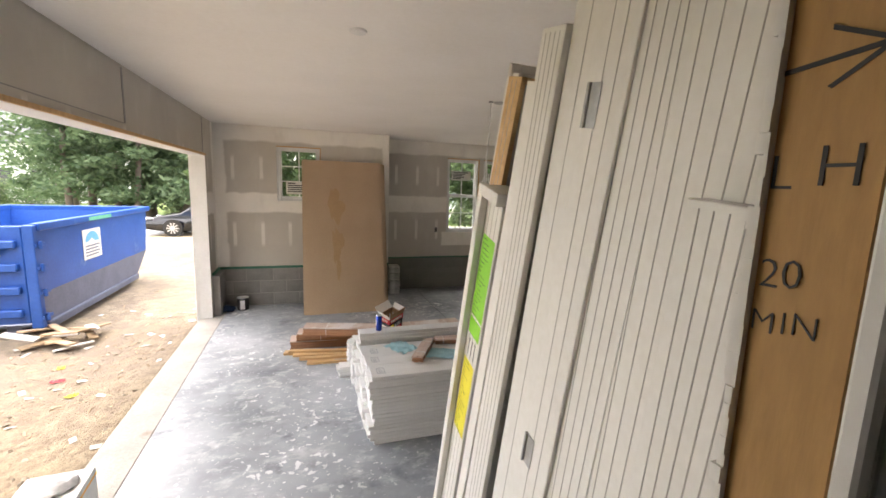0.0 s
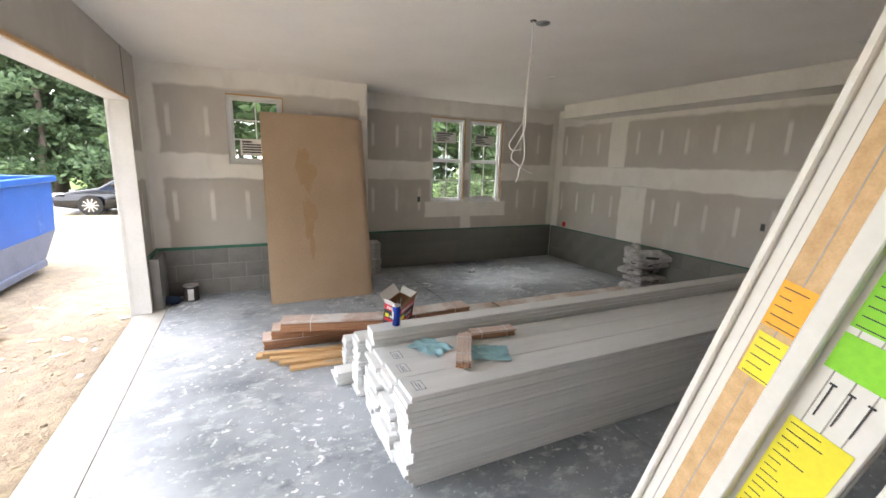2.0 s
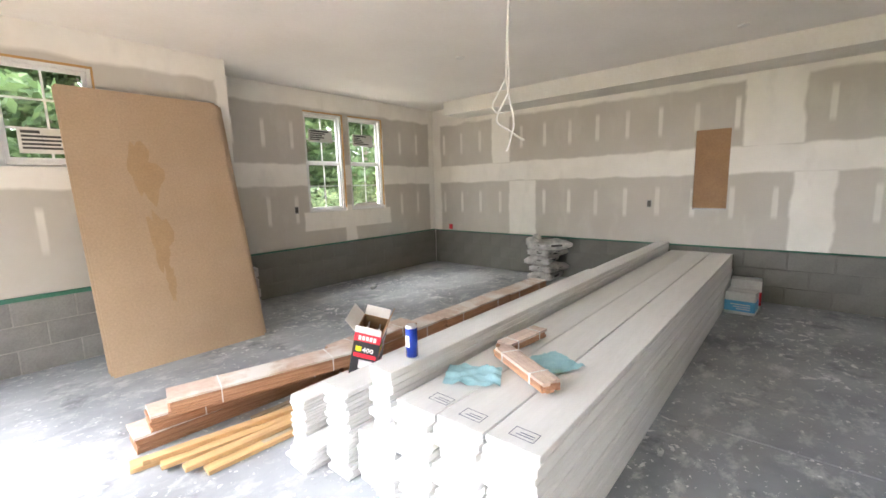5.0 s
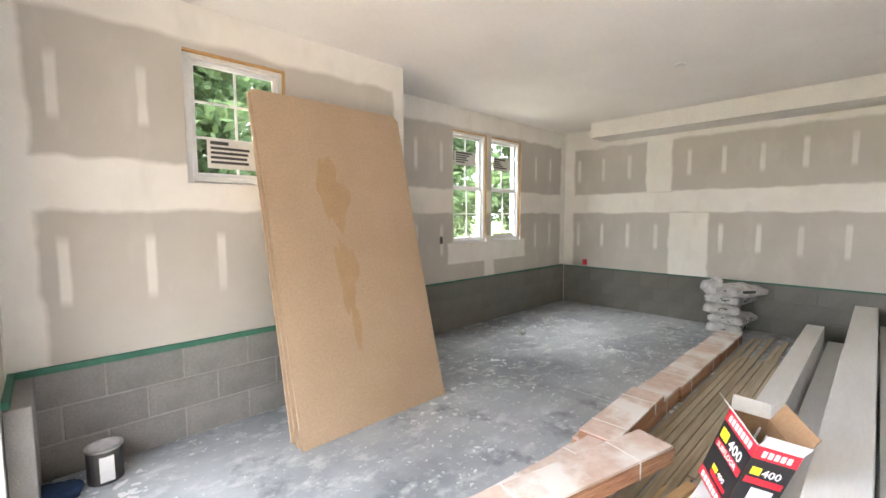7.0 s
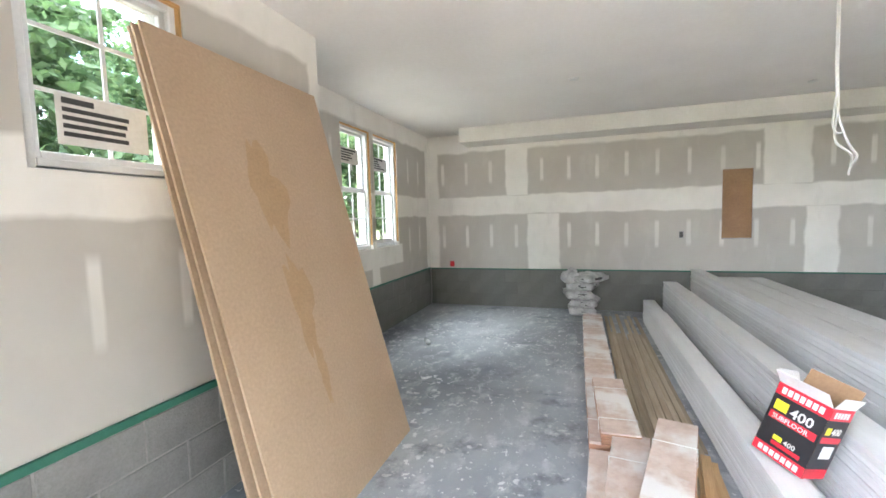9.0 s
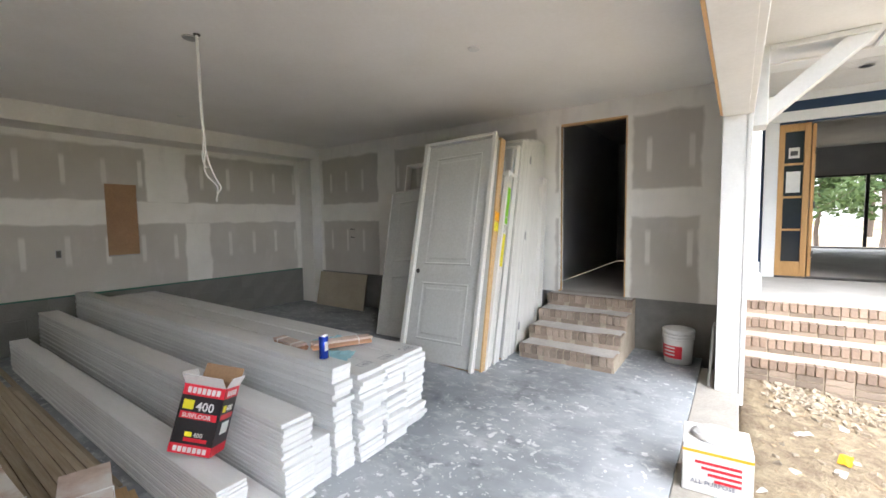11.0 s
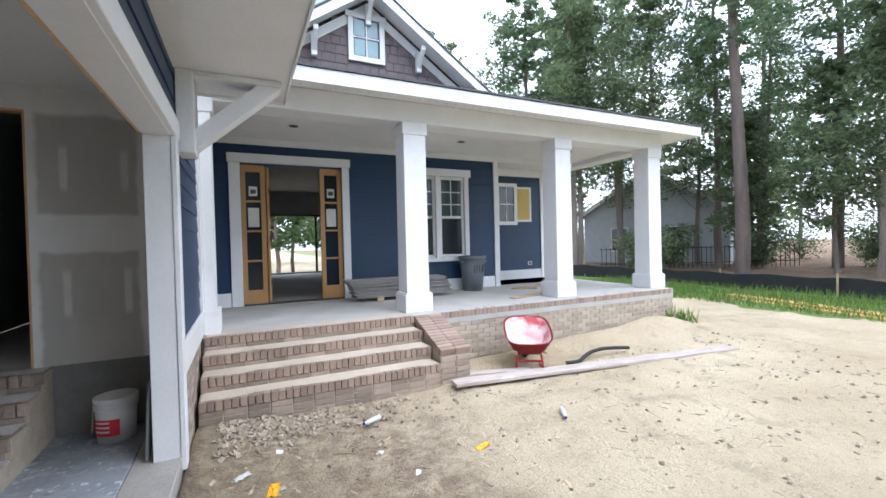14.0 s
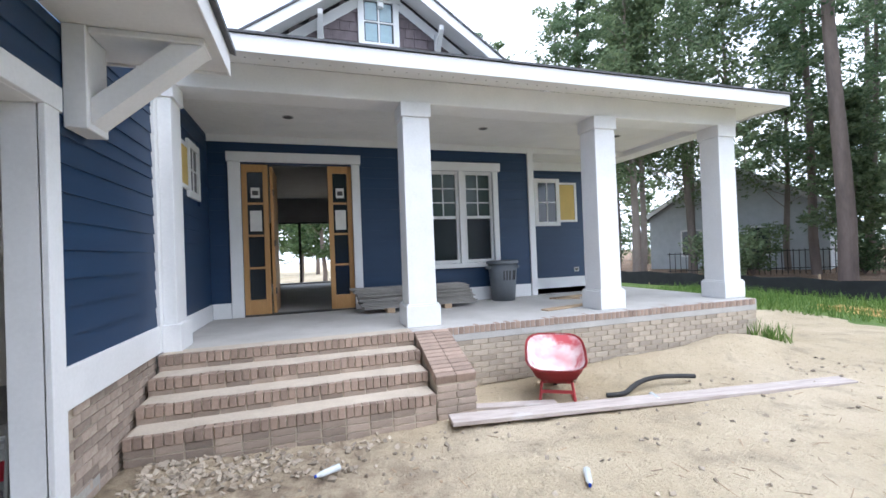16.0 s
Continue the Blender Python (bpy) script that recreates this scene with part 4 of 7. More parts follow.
for s, y in ((1, -D / 2 - 0.0006), (-1, D / 2 + 0.0006)):
    face = bmesh.new()
    bx(face, -W / 2, W / 2, min(y, y - s * 0.0005), max(y, y - s * 0.0005), 0.0, T)
    panel = part("print_panel", face, M_BLACK, gx, "black printed side")
    for z0, z1, xa, xb in ((0, 0.048, -W / 2, W / 2), (T - 0.055, T, -W / 2, W / 2), (0.170, 0.204, -W / 2 + 0.012, W / 2 - 0.012)):
        part("red_band", box_bm(xa, xb, min(y - s * 0.0006, y - s * 0.0012), max(y - s * 0.0006, y - s * 0.0012), z0, z1), M_RED, gx)
    def lay(x, z, d=0.0016, s=s, y=y):
        return Matrix(((s, 0, 0, s * x), (0, 0, -s, y - s * d), (0, 1, 0, z), (0, 0, 0, 1)))

    ya, yb = min(y - s * 0.0014, y - s * 0.002), max(y - s * 0.0014, y - s * 0.002)
    for k in range(7):
        for z0, z1 in ((T - 0.044, T - 0.014), (0.010, 0.036)):
            xm = s * (-0.075 + 0.025 * k)
            part("logo_shape", box_bm(xm - 0.0095, xm + 0.0095, ya, yb, z0, z1), M_CARDW, gx)
    words("lettering", "400", 0.062, M_CARDW, gx, lay(-0.022, 0.214), 0.001)
    words("lettering", "SUBFLOOR", 0.030, M_CARDW, gx, lay(-0.082, 0.176), 0.0004)
    part("logo_shape", box_bm(min(s * -0.09, s * -0.035), max(s * -0.09, s * -0.035), ya, yb, 0.216, 0.262), M_YELLOW, gx, "yellow mark")
    words("lettering", "400", 0.032, M_CARDW, gx, lay(0.0, 0.085), 0.0005)
    part("logo_shape", box_bm(min(s * -0.045, s * -0.008), max(s * -0.045, s * -0.008), ya, yb, 0.086, 0.108), M_YELLOW, gx)
    part("red_band", box_bm(min(s * -0.045, s * 0.075), max(s * -0.045, s * 0.075), ya, yb, 0.062, 0.08), M_RED, gx)
for s in (-1, 1):
    side = bmesh.new()
    bx(side, s * W / 2 - 0.0006 + s * 0.0007, s * W / 2 + 0.0006 + s * 0.0007, -D / 2, D / 2, 0, T)
    part("print_panel", side, M_BLACK, gx)
    for z0, z1 in ((0, 0.048), (T - 0.055, T)):
        part("red_band", box_bm(s * W / 2 + s * 0.0016 - 0.0003, s * W / 2 + s * 0.0016 + 0.0003, -D / 2, D / 2, z0, z1), M_RED, gx)
    side = bmesh.new()
    bx(side, s * W / 2 + s * 0.0018 - 0.0003, s * W / 2 + s * 0.0018 + 0.0003, -0.03, 0.05, 0.10, 0.16)
    part("print", side, M_CARDW, gx, "pale printed block")
    part("red_band", box_bm(s * W / 2 + s * 0.0018 - 0.0003, s * W / 2 + s * 0.0018 + 0.0003, -D / 2 + 0.01, D / 2 - 0.01, 0.176, 0.204), M_RED, gx)
    part("logo_shape", box_bm(s * W / 2 + s * 0.0018 - 0.0003, s * W / 2 + s * 0.0018 + 0.0003, min(s * -0.06, s * -0.025), max(s * -0.06, s * -0.025), 0.216, 0.25), M_YELLOW, gx, "yellow mark")
    words("lettering", "400", 0.045, M_CARDW, gx, Matrix(((0, 0, s, s * (W / 2 + 0.0022)), (s, 0, 0, s * -0.02), (0, 1, 0, 0.216), (0, 0, 0, 1))), 0.0008)
    for k in range(5):
        ym = -0.044 + 0.022 * k
        part("logo_shape", box_bm(s * W / 2 + s * 0.0022 - 0.0003, s * W / 2 + s * 0.0022 + 0.0003, ym - 0.008, ym + 0.008, T - 0.044, T - 0.016), M_CARDW, gx)
for m, sx in ((pose(0, -D / 2, T, 50, 0, 0), W), (pose(0, D / 2, T, -15, 0, 0), W), (pose(-W / 2, 0, T, 0, -30, 0), 0), (pose(W / 2, 0, T, 0, 20, 0), 0)):
    fl = bmesh.new()
    if sx:
        bx(fl, -W / 2 + 0.002, W / 2 - 0.002, -0.0015, 0.0015, 0, 0.09)
    else:
        bx(fl, -0.0015, 0.0015, -D / 2 + 0.002, D / 2 - 0.002, 0, 0.06)
    o = part("flap", fl, M_CARD if m.translation.y > 0.01 else M_CARDW, gx, "folded carton flap")
    o.matrix_local = m
for i in range(4):
    for j in range(2):
        part("tube_nozzle", cyl_bm((-0.075 + 0.05 * i, -0.035 + 0.07 * j, 0.02), (-0.075 + 0.05 * i, -0.035 + 0.07 * j, 0.31), 0.008, 0.004, 8), M_CARDW, gx)


# ---- oak flooring packs and laths ----
def floor_pack(x, y, z, length, width, height, rz, label, layers=6, tie=True, rx=0.0):
    b = thing("flooring_bundle", label, "wood bundle", pose(x, y, z, rx, 0, rz), "bundles of oak flooring")
    t = height / layers
    for k in range(layers):
        d = random.uniform(-0.01, 0.01)
        part("plank", box_bm(d, length + d, -width / 2 + random.uniform(0, 0.004), width / 2 - random.uniform(0, 0.004), k * t + 0.0008, (k + 1) * t - 0.0006, 0.0015), M_OAKTOP if k == layers - 1 else M_OAK, b)
    if tie:
        for s in (0.22, 0.78):
            part("tie", box_bm(s * length - 0.003, s * length + 0.003, -width / 2 - 0.002, width / 2 + 0.002, 0.0, height + 0.0015), M_CABLE, b, "white string tie")


floor_pack(1.28, 4.80, 0.205, 1.22, 0.20, 0.095, -14, "tied pack of oak flooring laid askew on top")
floor_pack(1.20, 4.90, 0.105, 1.25, 0.20, 0.095, -7, "tied pack of dusty oak flooring")
floor_pack(1.12, 4.93, 0.0, 1.3, 0.22, 0.10, -3, "tied pack of oak flooring on the slab", 6, False)
floor_pack(2.45, 4.86, 0.0, 1.25, 0.23, 0.13, 0.8, "pack of dusty oak flooring end to end")
floor_pack(2.40, 4.80, 0.135, 0.85, 0.22, 0.08, 2, "dusty oak flooring pack with torn wrapping")
floor_pack(3.72, 4.87, 0.0, 1.2, 0.24, 0.12, 0.5, "pack of dusty oak flooring end to end")
floor_pack(4.94, 4.88, 0.0, 0.95, 0.24, 0.11, 0.3, "pack of dusty oak flooring by cement bags")
lath_src = None
for k in range(16):
    y = 4.31 + 0.026 * k + random.uniform(-0.006, 0.006)
    m = pose(1.55 + random.uniform(0, 0.35) + (0.9 if k % 3 == 0 else 0), y, 0.0 + (0.014 if k % 2 else 0.0), 0, 0, random.uniform(-0.5, 0.5))
    if lath_src is None:
        lath_src = part("lath", box_bm(0, 3.5, -0.02, 0.02, 0.0005, 0.0135, 0.001), M_LATH)
        lath_src.matrix_world = m
        tagged(lath_src, "thin weathered wooden lath lying on the slab", "lath", "laths on the floor")
    else:
        copy_thing(lath_src, m)
for x, y, z, ln, rz, wdt in ((1.10, 4.66, 0.028, 1.5, -12, 0.055), (1.12, 4.60, 0.055, 1.45, -10, 0.05), (1.15, 4.54, 0.028, 1.4, -9, 0.06), (1.22, 4.42, 0.0285, 1.2, -4, 0.06), (1.30, 4.36, 0.001, 0.8, -3, 0.09), (1.05, 4.70, 0.001, 1.5, -11, 0.10)):
    p = part("pine_batten", box_bm(0, ln, -wdt / 2, wdt / 2, 0, 0.026, 0.002), M_PINEX)
    p.matrix_world = pose(x, y, z, 0, 0, rz)
    tagged(p, "raw pine batten lying loose on the slab", "batten", "pine battens on the floor")


# ---- door units leaning on the house wall ----
def door_unit(m, w, h, jamb_mat, label, slab=True, depth=0.115, tags=(), hinge=True, kerfs=4, knob=False, drawn=False):
    """A door in its frame, standing at the local origin: width along x, front towards +y."""
    d = thing("door_unit", label, "door", m, "door units leaning on the wall")
    for x0 in (0, w - 0.019):
        j = part("jamb", box_bm(x0, x0 + 0.019, -depth, 0, 0, h, 0.002), jamb_mat, d)
        xx = -0.0006 if x0 == 0 else w
        for k in range(kerfs):
            yy = -depth * (k + 1) / (kerfs + 1)
            part("kerf", box_bm(xx, xx + 0.0006, yy - 0.0012, yy + 0.0012, 0.01, h - 0.012), M_KERF, j)
    part("head", box_bm(0.0195, w - 0.0195, -depth, 0, h - 0.019, h, 0.002), jamb_mat, d)
    part("sill_batten", box_bm(0.0195, w - 0.0195, -0.05, -0.03, 0.0, 0.02, 0.002), M_PINEX, d)
    if slab:
        s = part("slab", box_bm(0.022, w - 0.022, -0.042, -0.007, 0.022, h - 0.023, 0.002), M_DOORP, d)
        for z0, z1 in ((0.24, 0.86), (1.06, h - 0.17)):
            fr = bmesh.new()
            loops = []
            for inset, yy in ((0, -0.0069), (0.006, -0.0015), (0.016, -0.0015), (0.024, -0.0068), (0.055, -0.0068), (0.075, -0.0025)):
                x0, x1 = 0.15 + inset, w - 0.15 - inset
                loops.append([fr.verts.new((px, yy, pz)) for px, pz in ((x0, z0 + inset), (x1, z0 + inset), (x1, z1 - inset), (x0, z1 - inset))])
            for la, lb2 in zip(loops, loops[1:]):
                for k in range(4):
                    fr.faces.new((la[k - 1], la[k], lb2[k], lb2[k - 1]))
            fr.faces.new(loops[-1])
            part("panel", fr, M_DOORP, s, "raised moulded panel")
        if knob:
            kn = cyl_bm((w - 0.07, -0.0065, 0.98), (w - 0.07, -0.004, 0.98), 0.026, None, 18)
            part("lock_hole", kn, M_DARKMETAL, s)
    if knob:
        for x0, x1, z0, z1 in ((-0.012, 0.030, 0, h + 0.03), (w - 0.012, w + 0.045, 0, h + 0.03), (0.031, w - 0.013, h - 0.012, h + 0.03)):
            part("casing", box_bm(x0, x1, 0.0005, 0.019, z0, z1, 0.004), jamb_mat, d)
    if hinge:
        for z0 in (0.25, h * 0.52, h - 0.3):
            hb = bmesh.new()
            bx(hb, -0.0022, -0.0004, -0.045, -0.01, z0, z0 + 0.09, 0.0)
            cyl(hb, (-0.004, -0.008, z0), (-0.004, -0.008, z0 + 0.09), 0.005, None, 8)
            part("hinge", hb, M_STEEL, d)
    if drawn:
        for k in range(3):
            nl = bmesh.new()
            bx(nl, -0.0021, -0.0010, -0.122 + 0.026 * k, -0.1195 + 0.026 * k, 1.43, 1.495)
            bx(nl, -0.0021, -0.0010, -0.126 + 0.026 * k, -0.1155 + 0.026 * k, 1.495, 1.4985)
            part("printed_nail", nl, M_INK, d, "grey nail printed on the wrapper")
    for y0, y1, z0, z1, mt, lines in tags:
        t = part("label", box_bm(-0.0016, -0.0009, y0, y1, z0, z1), mt, d, "printed paper label")
        lb = bmesh.new()
        n = max(2, int((z1 - z0) / 0.017)) if lines else 0
        for k in range(n):
            zz = z1 - (k + 0.7) * (z1 - z0) / n
            bx(lb, -0.0022, -0.0017, y1 - 0.006 - (y1 - y0 - 0.014) * random.uniform(0.25, 0.85), y1 - 0.006, zz - 0.0009, zz + 0.0009)
        if n:
            part("print", lb, M_INK, t)
    return d


def leaning(x, yb, lean, rz=0.0, ry=0.0, z=0.002):
    return pose(x, yb, z, lean, ry, rz)


door_unit(leaning(1.950, 1.712, 14.6, -2, 1.6), 0.92, 2.47, M_JAMB, "pale primed two-panel door in its white frame", hinge=False, knob=True, depth=0.05, kerfs=1)
door_unit(leaning(1.885, 1.640, 14.2, -1, 2.0), 0.80, 2.44, M_PINEX, "primed door in a raw pine frame", depth=0.097, kerfs=2, hinge=False,
          tags=((-0.096, -0.002, 1.535, 1.630, M_ORANGE, True), (-0.090, -0.006, 1.425, 1.52, M_YELLOW, True)))
bundle = door_unit(leaning(1.896, 1.569, 14.6, 0, 0), 0.060, 2.04, M_JAMB, "narrow white frame bundle with green and yellow labels", slab=False, depth=0.15, drawn=True,
                   tags=((-0.140, -0.044, 1.60, 1.915, M_LIME, True), (-0.140, -0.044, 1.52, 1.588, M_LIME, False), (-0.140, -0.044, 1.06, 1.407, M_YELLOW, True)), hinge=False)
part("stop_strip", box_bm(-0.027, -0.0008, -0.034, 0.0, 0.0, 2.083, 0.003), M_JAMB, bundle)
part("head_strip", box_bm(-0.026, 0.06, -0.15, -0.035, 2.042, 2.083, 0.003), M_JAMB, bundle)
door_unit(leaning(1.890, 1.371, 14.2, 0, 0), 0.06, 2.36, M_JAMB, "pale primed jamb set in the leaning stack", slab=False, depth=0.055, hinge=False, kerfs=0)
door_unit(leaning(1.895, 1.300, 13.6, 0, 0), 0.7, 2.38, M_JAMB, "white primed door frame in the leaning stack", depth=0.05, hinge=False, kerfs=0)
door_unit(leaning(1.868, 1.215, 12.5, -2, 0.4), 0.82, 2.44, M_JAMB, "white primed door frame with grooved jambs", depth=0.11, hinge=False, kerfs=4)
door_unit(leaning(1.886, 1.045, 11.2, -2, 0.2), 0.82, 2.46, M_JAMB, "tall white primed door set back in its stack", depth=0.13, hinge=False, kerfs=1)
door_unit(leaning(1.872, 0.88, 9.8, -1, 0.2), 0.86, 2.46, M_JAMB, "tall white primed door with steel hinges", depth=0.12, kerfs=2)
door_unit(leaning(1.885, 0.735, 8.4, -1, 0.0), 0.86, 2.46, M_JAMB, "tall white primed door in its frame", depth=0.135, hinge=False, kerfs=4)
door_unit(leaning(1.890, 0.58, 6.9, -1, -0.2), 0.86, 2.46, M_JAMB, "tall white primed door frame near the steps", depth=0.26, hinge=False, kerfs=7)
door_unit(leaning(1.843, 0.39, 5.6, -1, -0.2), 0.042, 2.0, M_JAMB, "short white door frame beside the steps", slab=False, depth=0.14, hinge=False, kerfs=5)
door_unit(leaning(2.95, 1.15, 19, 4, 6), 0.8, 2.10, M_JAMB, "primed door leaning at a slant behind others", hinge=False)
door_unit(leaning(3.05, 0.80, 14, 2, 2), 0.8, 2.42, M_JAMB, "white door frame leaning behind other doors", hinge=False, slab=False)

# loose sheets and wires by the far corner of the house wall
ls = thing("drywall_offcut", "tan drywall offcut propped against the wall", "board", pose(4.9, 0.30, 0.001, 12, 0, 0))
part("sheet", box_bm(0, 1.2, 0, 0.013, 0, 0.60, 0.001), mat("tan_paper", (0.36, 0.31, 0.23), (0.41, 0.36, 0.27), 4, 0.9), ls)
for z in (1.22, 1.36):
    h = thing("wall_hook", "dark wire stub poking from the drywall", "wire")
    tube("wire", [(5.45, 0.0, z), (5.45, 0.04, z), (5.42, 0.06, z - 0.01), (5.32, 0.06, z - 0.005)], 0.006, M_DARKMETAL, h)

# bucket, box and stub by the near post
bk = thing("plaster_bucket", "white plastic bucket with a red label", "bucket", pose(0.345, 0.24, 0.001))
part("body", cyl_bm((0, 0, 0), (0, 0, 0.33), 0.125, 0.142, 30), M_CARDW, bk, "", True)
for z in (0.255, 0.285, 0.318):
    part("rib", cyl_bm((0, 0, z), (0, 0, z + 0.012), 0.148, None, 30), M_CARDW, bk)
part("lid", cyl_bm((0, 0, 0.331), (0, 0, 0.345), 0.150, 0.145, 30), M_CARDW, bk)
lb = bmesh.new()
for k in range(9):
    a0, a1 = radians(20 + 10 * k), radians(30 + 10 * k)
    poly(lb, [(0.136 * math.cos(a0), 0.136 * math.sin(a0), 0.06), (0.136 * math.cos(a1), 0.136 * math.sin(a1), 0.06), (0.1415 * math.cos(a1), 0.1415 * math.sin(a1), 0.19), (0.1415 * math.cos(a0), 0.1415 * math.sin(a0), 0.19)])
part("label", lb, M_RED, bk, "red printed label")
lb = bmesh.new()
for k in range(3):
    for s in range(5):
        a0, a1 = radians(38 + 9 * s), radians(47 + 9 * s)
        r = 0.1425
        poly(lb, [(r * math.cos(a0), r * math.sin(a0), 0.16 - 0.035 * k), (r * math.cos(a1), r * math.sin(a1), 0.16 - 0.035 * k), (r * math.cos(a1), r * math.sin(a1), 0.175 - 0.035 * k), (r * math.cos(a0), r * math.sin(a0), 0.175 - 0.035 * k)])
part("print", lb, M_CARDW, bk)
part("handle", cyl_bm((0.15, -0.02, 0.28), (0.13, 0.12, 0.10), 0.004, None, 8), M_STEEL, bk)
stub = thing("board_offcut", "grey board offcut standing behind the post", "board", pose(0.04, 0.70, 0.001, 0, -3, 0))
part("sheet", box_bm(0, 0.018, 0, 0.14, 0, 0.55, 0.002), M_CMU, stub)
cbx = thing("joint_compound_box", "white and orange carton of all purpose compound", "box", pose(-0.06, 2.38, -0.004, 0, 0, 4))
part("carton", box_bm(-0.16, 0.16, -0.14, 0.14, 0.001, 0.27, 0.005), M_CARDW, cbx)
pr = bmesh.new()
bx(pr, -0.161, 0.161, -0.141, 0.141, 0.225, 0.24)
part("print", pr, M_ORANGE, cbx, "orange printed band")
pr = bmesh.new()
for s in (-1, 1):
    for k in range(4):
        bx(pr, -0.11, 0.10 - 0.03 * k, s * 0.1418 - 0.0006, s * 0.1418 + 0.0006, 0.17 - 0.03 * k, 0.185 - 0.03 * k)
part("print", pr, M_RED, cbx, "red printed lines")
words("lettering", "ALL PURPOSE", 0.034, M_DUMPGREY, cbx, Matrix(((-1, 0, 0, 0.12), (0, 0, 1, 0.1425), (0, 1, 0, 0.055), (0, 0, 0, 1))))
bag = bmesh.new()
bmesh.ops.create_icosphere(bag, subdivisions=3, radius=0.11)
for v in bag.verts:
    v.co = Vector((v.co.x * 1.15, v.co.y, max(0, v.co.z * 0.35) + 0.272 + 0.03 * abs(noise.noise(v.co * 22))))
part("plastic_liner", bag, M_BAG, cbx, "crumpled clear plastic liner")


# ---- porch and house front ----
DECK, YP, YQ, XS = 0.53, -3.21, -4.3, -0.14
structure("porch_deck", box_bm(-7.95, -0.16, YP, -0.82, 0.36, DECK, 0.01), M_DECK, "dusty concrete porch deck", "porch floor")
structure("porch_deck_side", box_bm(-7.95, -5.62, YQ, YP - 0.002, 0.36, DECK, 0.01), M_DECK, "dusty concrete porch deck", "porch floor")
structure("porch_ceiling", box_bm(-8.0, XS, -4.3, -1.12, 3.31, 3.36), M_WHITE, "white beadboard porch ceiling", "ceiling")
beads = bmesh.new()
for k in range(38):
    bx(beads, -7.95, XS - 0.01, -1.5 - 0.072 * k, -1.496 - 0.072 * k, 3.306, 3.3095)
structure("ceiling_beads", beads, M_JAMB, "fine grooves of the beadboard porch ceiling", "ceiling")

beam = bmesh.new()
bx(beam, -8.07, -0.16, -1.46, -1.10, 3.21, 3.50, 0.006)
bx(beam, -8.07, -7.70, YQ, -1.462, 3.21, 3.50, 0.006)
bx(beam, -8.0, XS, YP + 0.002, YP + 0.03, 3.20, 3.308, 0.003)
structure("porch_beam", beam, M_WHITE, "white boxed porch beam on columns", "beam")
eave = bmesh.new()
prism(eave, [(-0.62, 3.42), (-1.10, 3.50), (-1.10, 3.53), (-0.62, 3.45)], "x", -8.5, -0.35)
bx(eave, -8.5, -0.35, -0.62, -0.60, 3.40, 3.57, 0.003)
prism(eave, [(-8.48, 3.42), (-8.07, 3.50), (-8.07, 3.53), (-8.48, 3.45)], "y", -5.0, -0.62)
bx(eave, -8.52, -8.50, -5.2, -0.60, 3.40, 3.57, 0.003)
structure("porch_eave", eave, M_WHITE, "white fascia and soffit of the porch roof", "eave")
vents = bmesh.new()
for k in range(56):
    x = -8.3 + 0.14 * k
    bx(vents, x, x + 0.016, -0.86, -0.845, 3.4545, 3.4575)
structure("soffit_vents", vents, M_HALL, "small dark vent holes in the soffit", "vent")
roof = bmesh.new()
prism(roof, [(-0.58, 3.575), (-0.58, 3.60), (-3.28, 4.55), (-3.28, 4.525)], "x", -8.55, -0.30)
structure("porch_roof", roof, M_SHINGLE, "grey shingled shed roof over the porch", "roof")

# gable above the porch
GX, GZ, GB, SL = -2.85, 6.02, 4.45, 0.69
gab = bmesh.new()
prism(gab, [(GX - 2.6, GB - 0.2), (GX + 2.6, GB - 0.2), (GX + 2.6, GZ - 2.6 * SL), (GX, GZ), (GX - 2.6, GZ - 2.6 * SL)], "y", -3.55, -3.33)
gable = structure("gable_wall", gab, M_SHAKE, "taupe shingled gable above the porch")
rake = bmesh.new()
for s in (-1, 1):
    pts = [(GX, GZ + 0.03), (GX + s * 3.0, GZ + 0.03 - 3.0 * SL), (GX + s * 3.0, GZ + 0.21 - 3.0 * SL), (GX, GZ + 0.21)]
    prism(rake, pts, "y", -2.93, -2.90)
    pts = [(GX, GZ + 0.10), (GX + s * 3.0, GZ + 0.10 - 3.0 * SL), (GX + s * 3.0, GZ + 0.13 - 3.0 * SL), (GX, GZ + 0.13)]
    prism(rake, pts, "y", -3.33, -2.932)
    pts = [(GX, GZ - 0.17), (GX + s * 2.75, GZ - 0.17 - 2.75 * SL), (GX + s * 2.75, GZ + 0.02 - 2.75 * SL), (GX, GZ + 0.02)]
    prism(rake, pts, "y", -3.328, -3.30)
structure("gable_rake", rake, M_WHITE, "white rake boards of the gable", "trim")
groof = bmesh.new()
for s in (-1, 1):
    prism(groof, [(GX, GZ + 0.215), (GX + s * 3.05, GZ + 0.215 - 3.05 * SL), (GX + s * 3.05, GZ + 0.25 - 3.05 * SL), (GX, GZ + 0.25)], "y", -9.0, -2.88)
structure("gable_roof", groof, M_SHINGLE, "grey shingled gable roof", "roof")
for bxx, bzz in ((GX - 1.0, GZ - 0.78), (GX + 1.0, GZ - 0.78), (GX, GZ - 0.05)):
    k = thing("gable_bracket", "white wooden knee bracket under the rake", "bracket", None, "gable brackets")
    b = bmesh.new()
    bx(b, bxx - 0.05, bxx + 0.05, -3.298, -3.22, bzz - 0.36, bzz + 0.02, 0.004)
    part("post", b, M_WHITE, k)
    b = bmesh.new()
    prism(b, [(-3.218, bzz - 0.28), (-3.218, bzz - 0.20), (-2.98, bzz + 0.06), (-2.98, bzz - 0.02)], "x", bxx - 0.04, bxx + 0.04)
    part("brace", b, M_WHITE, k)
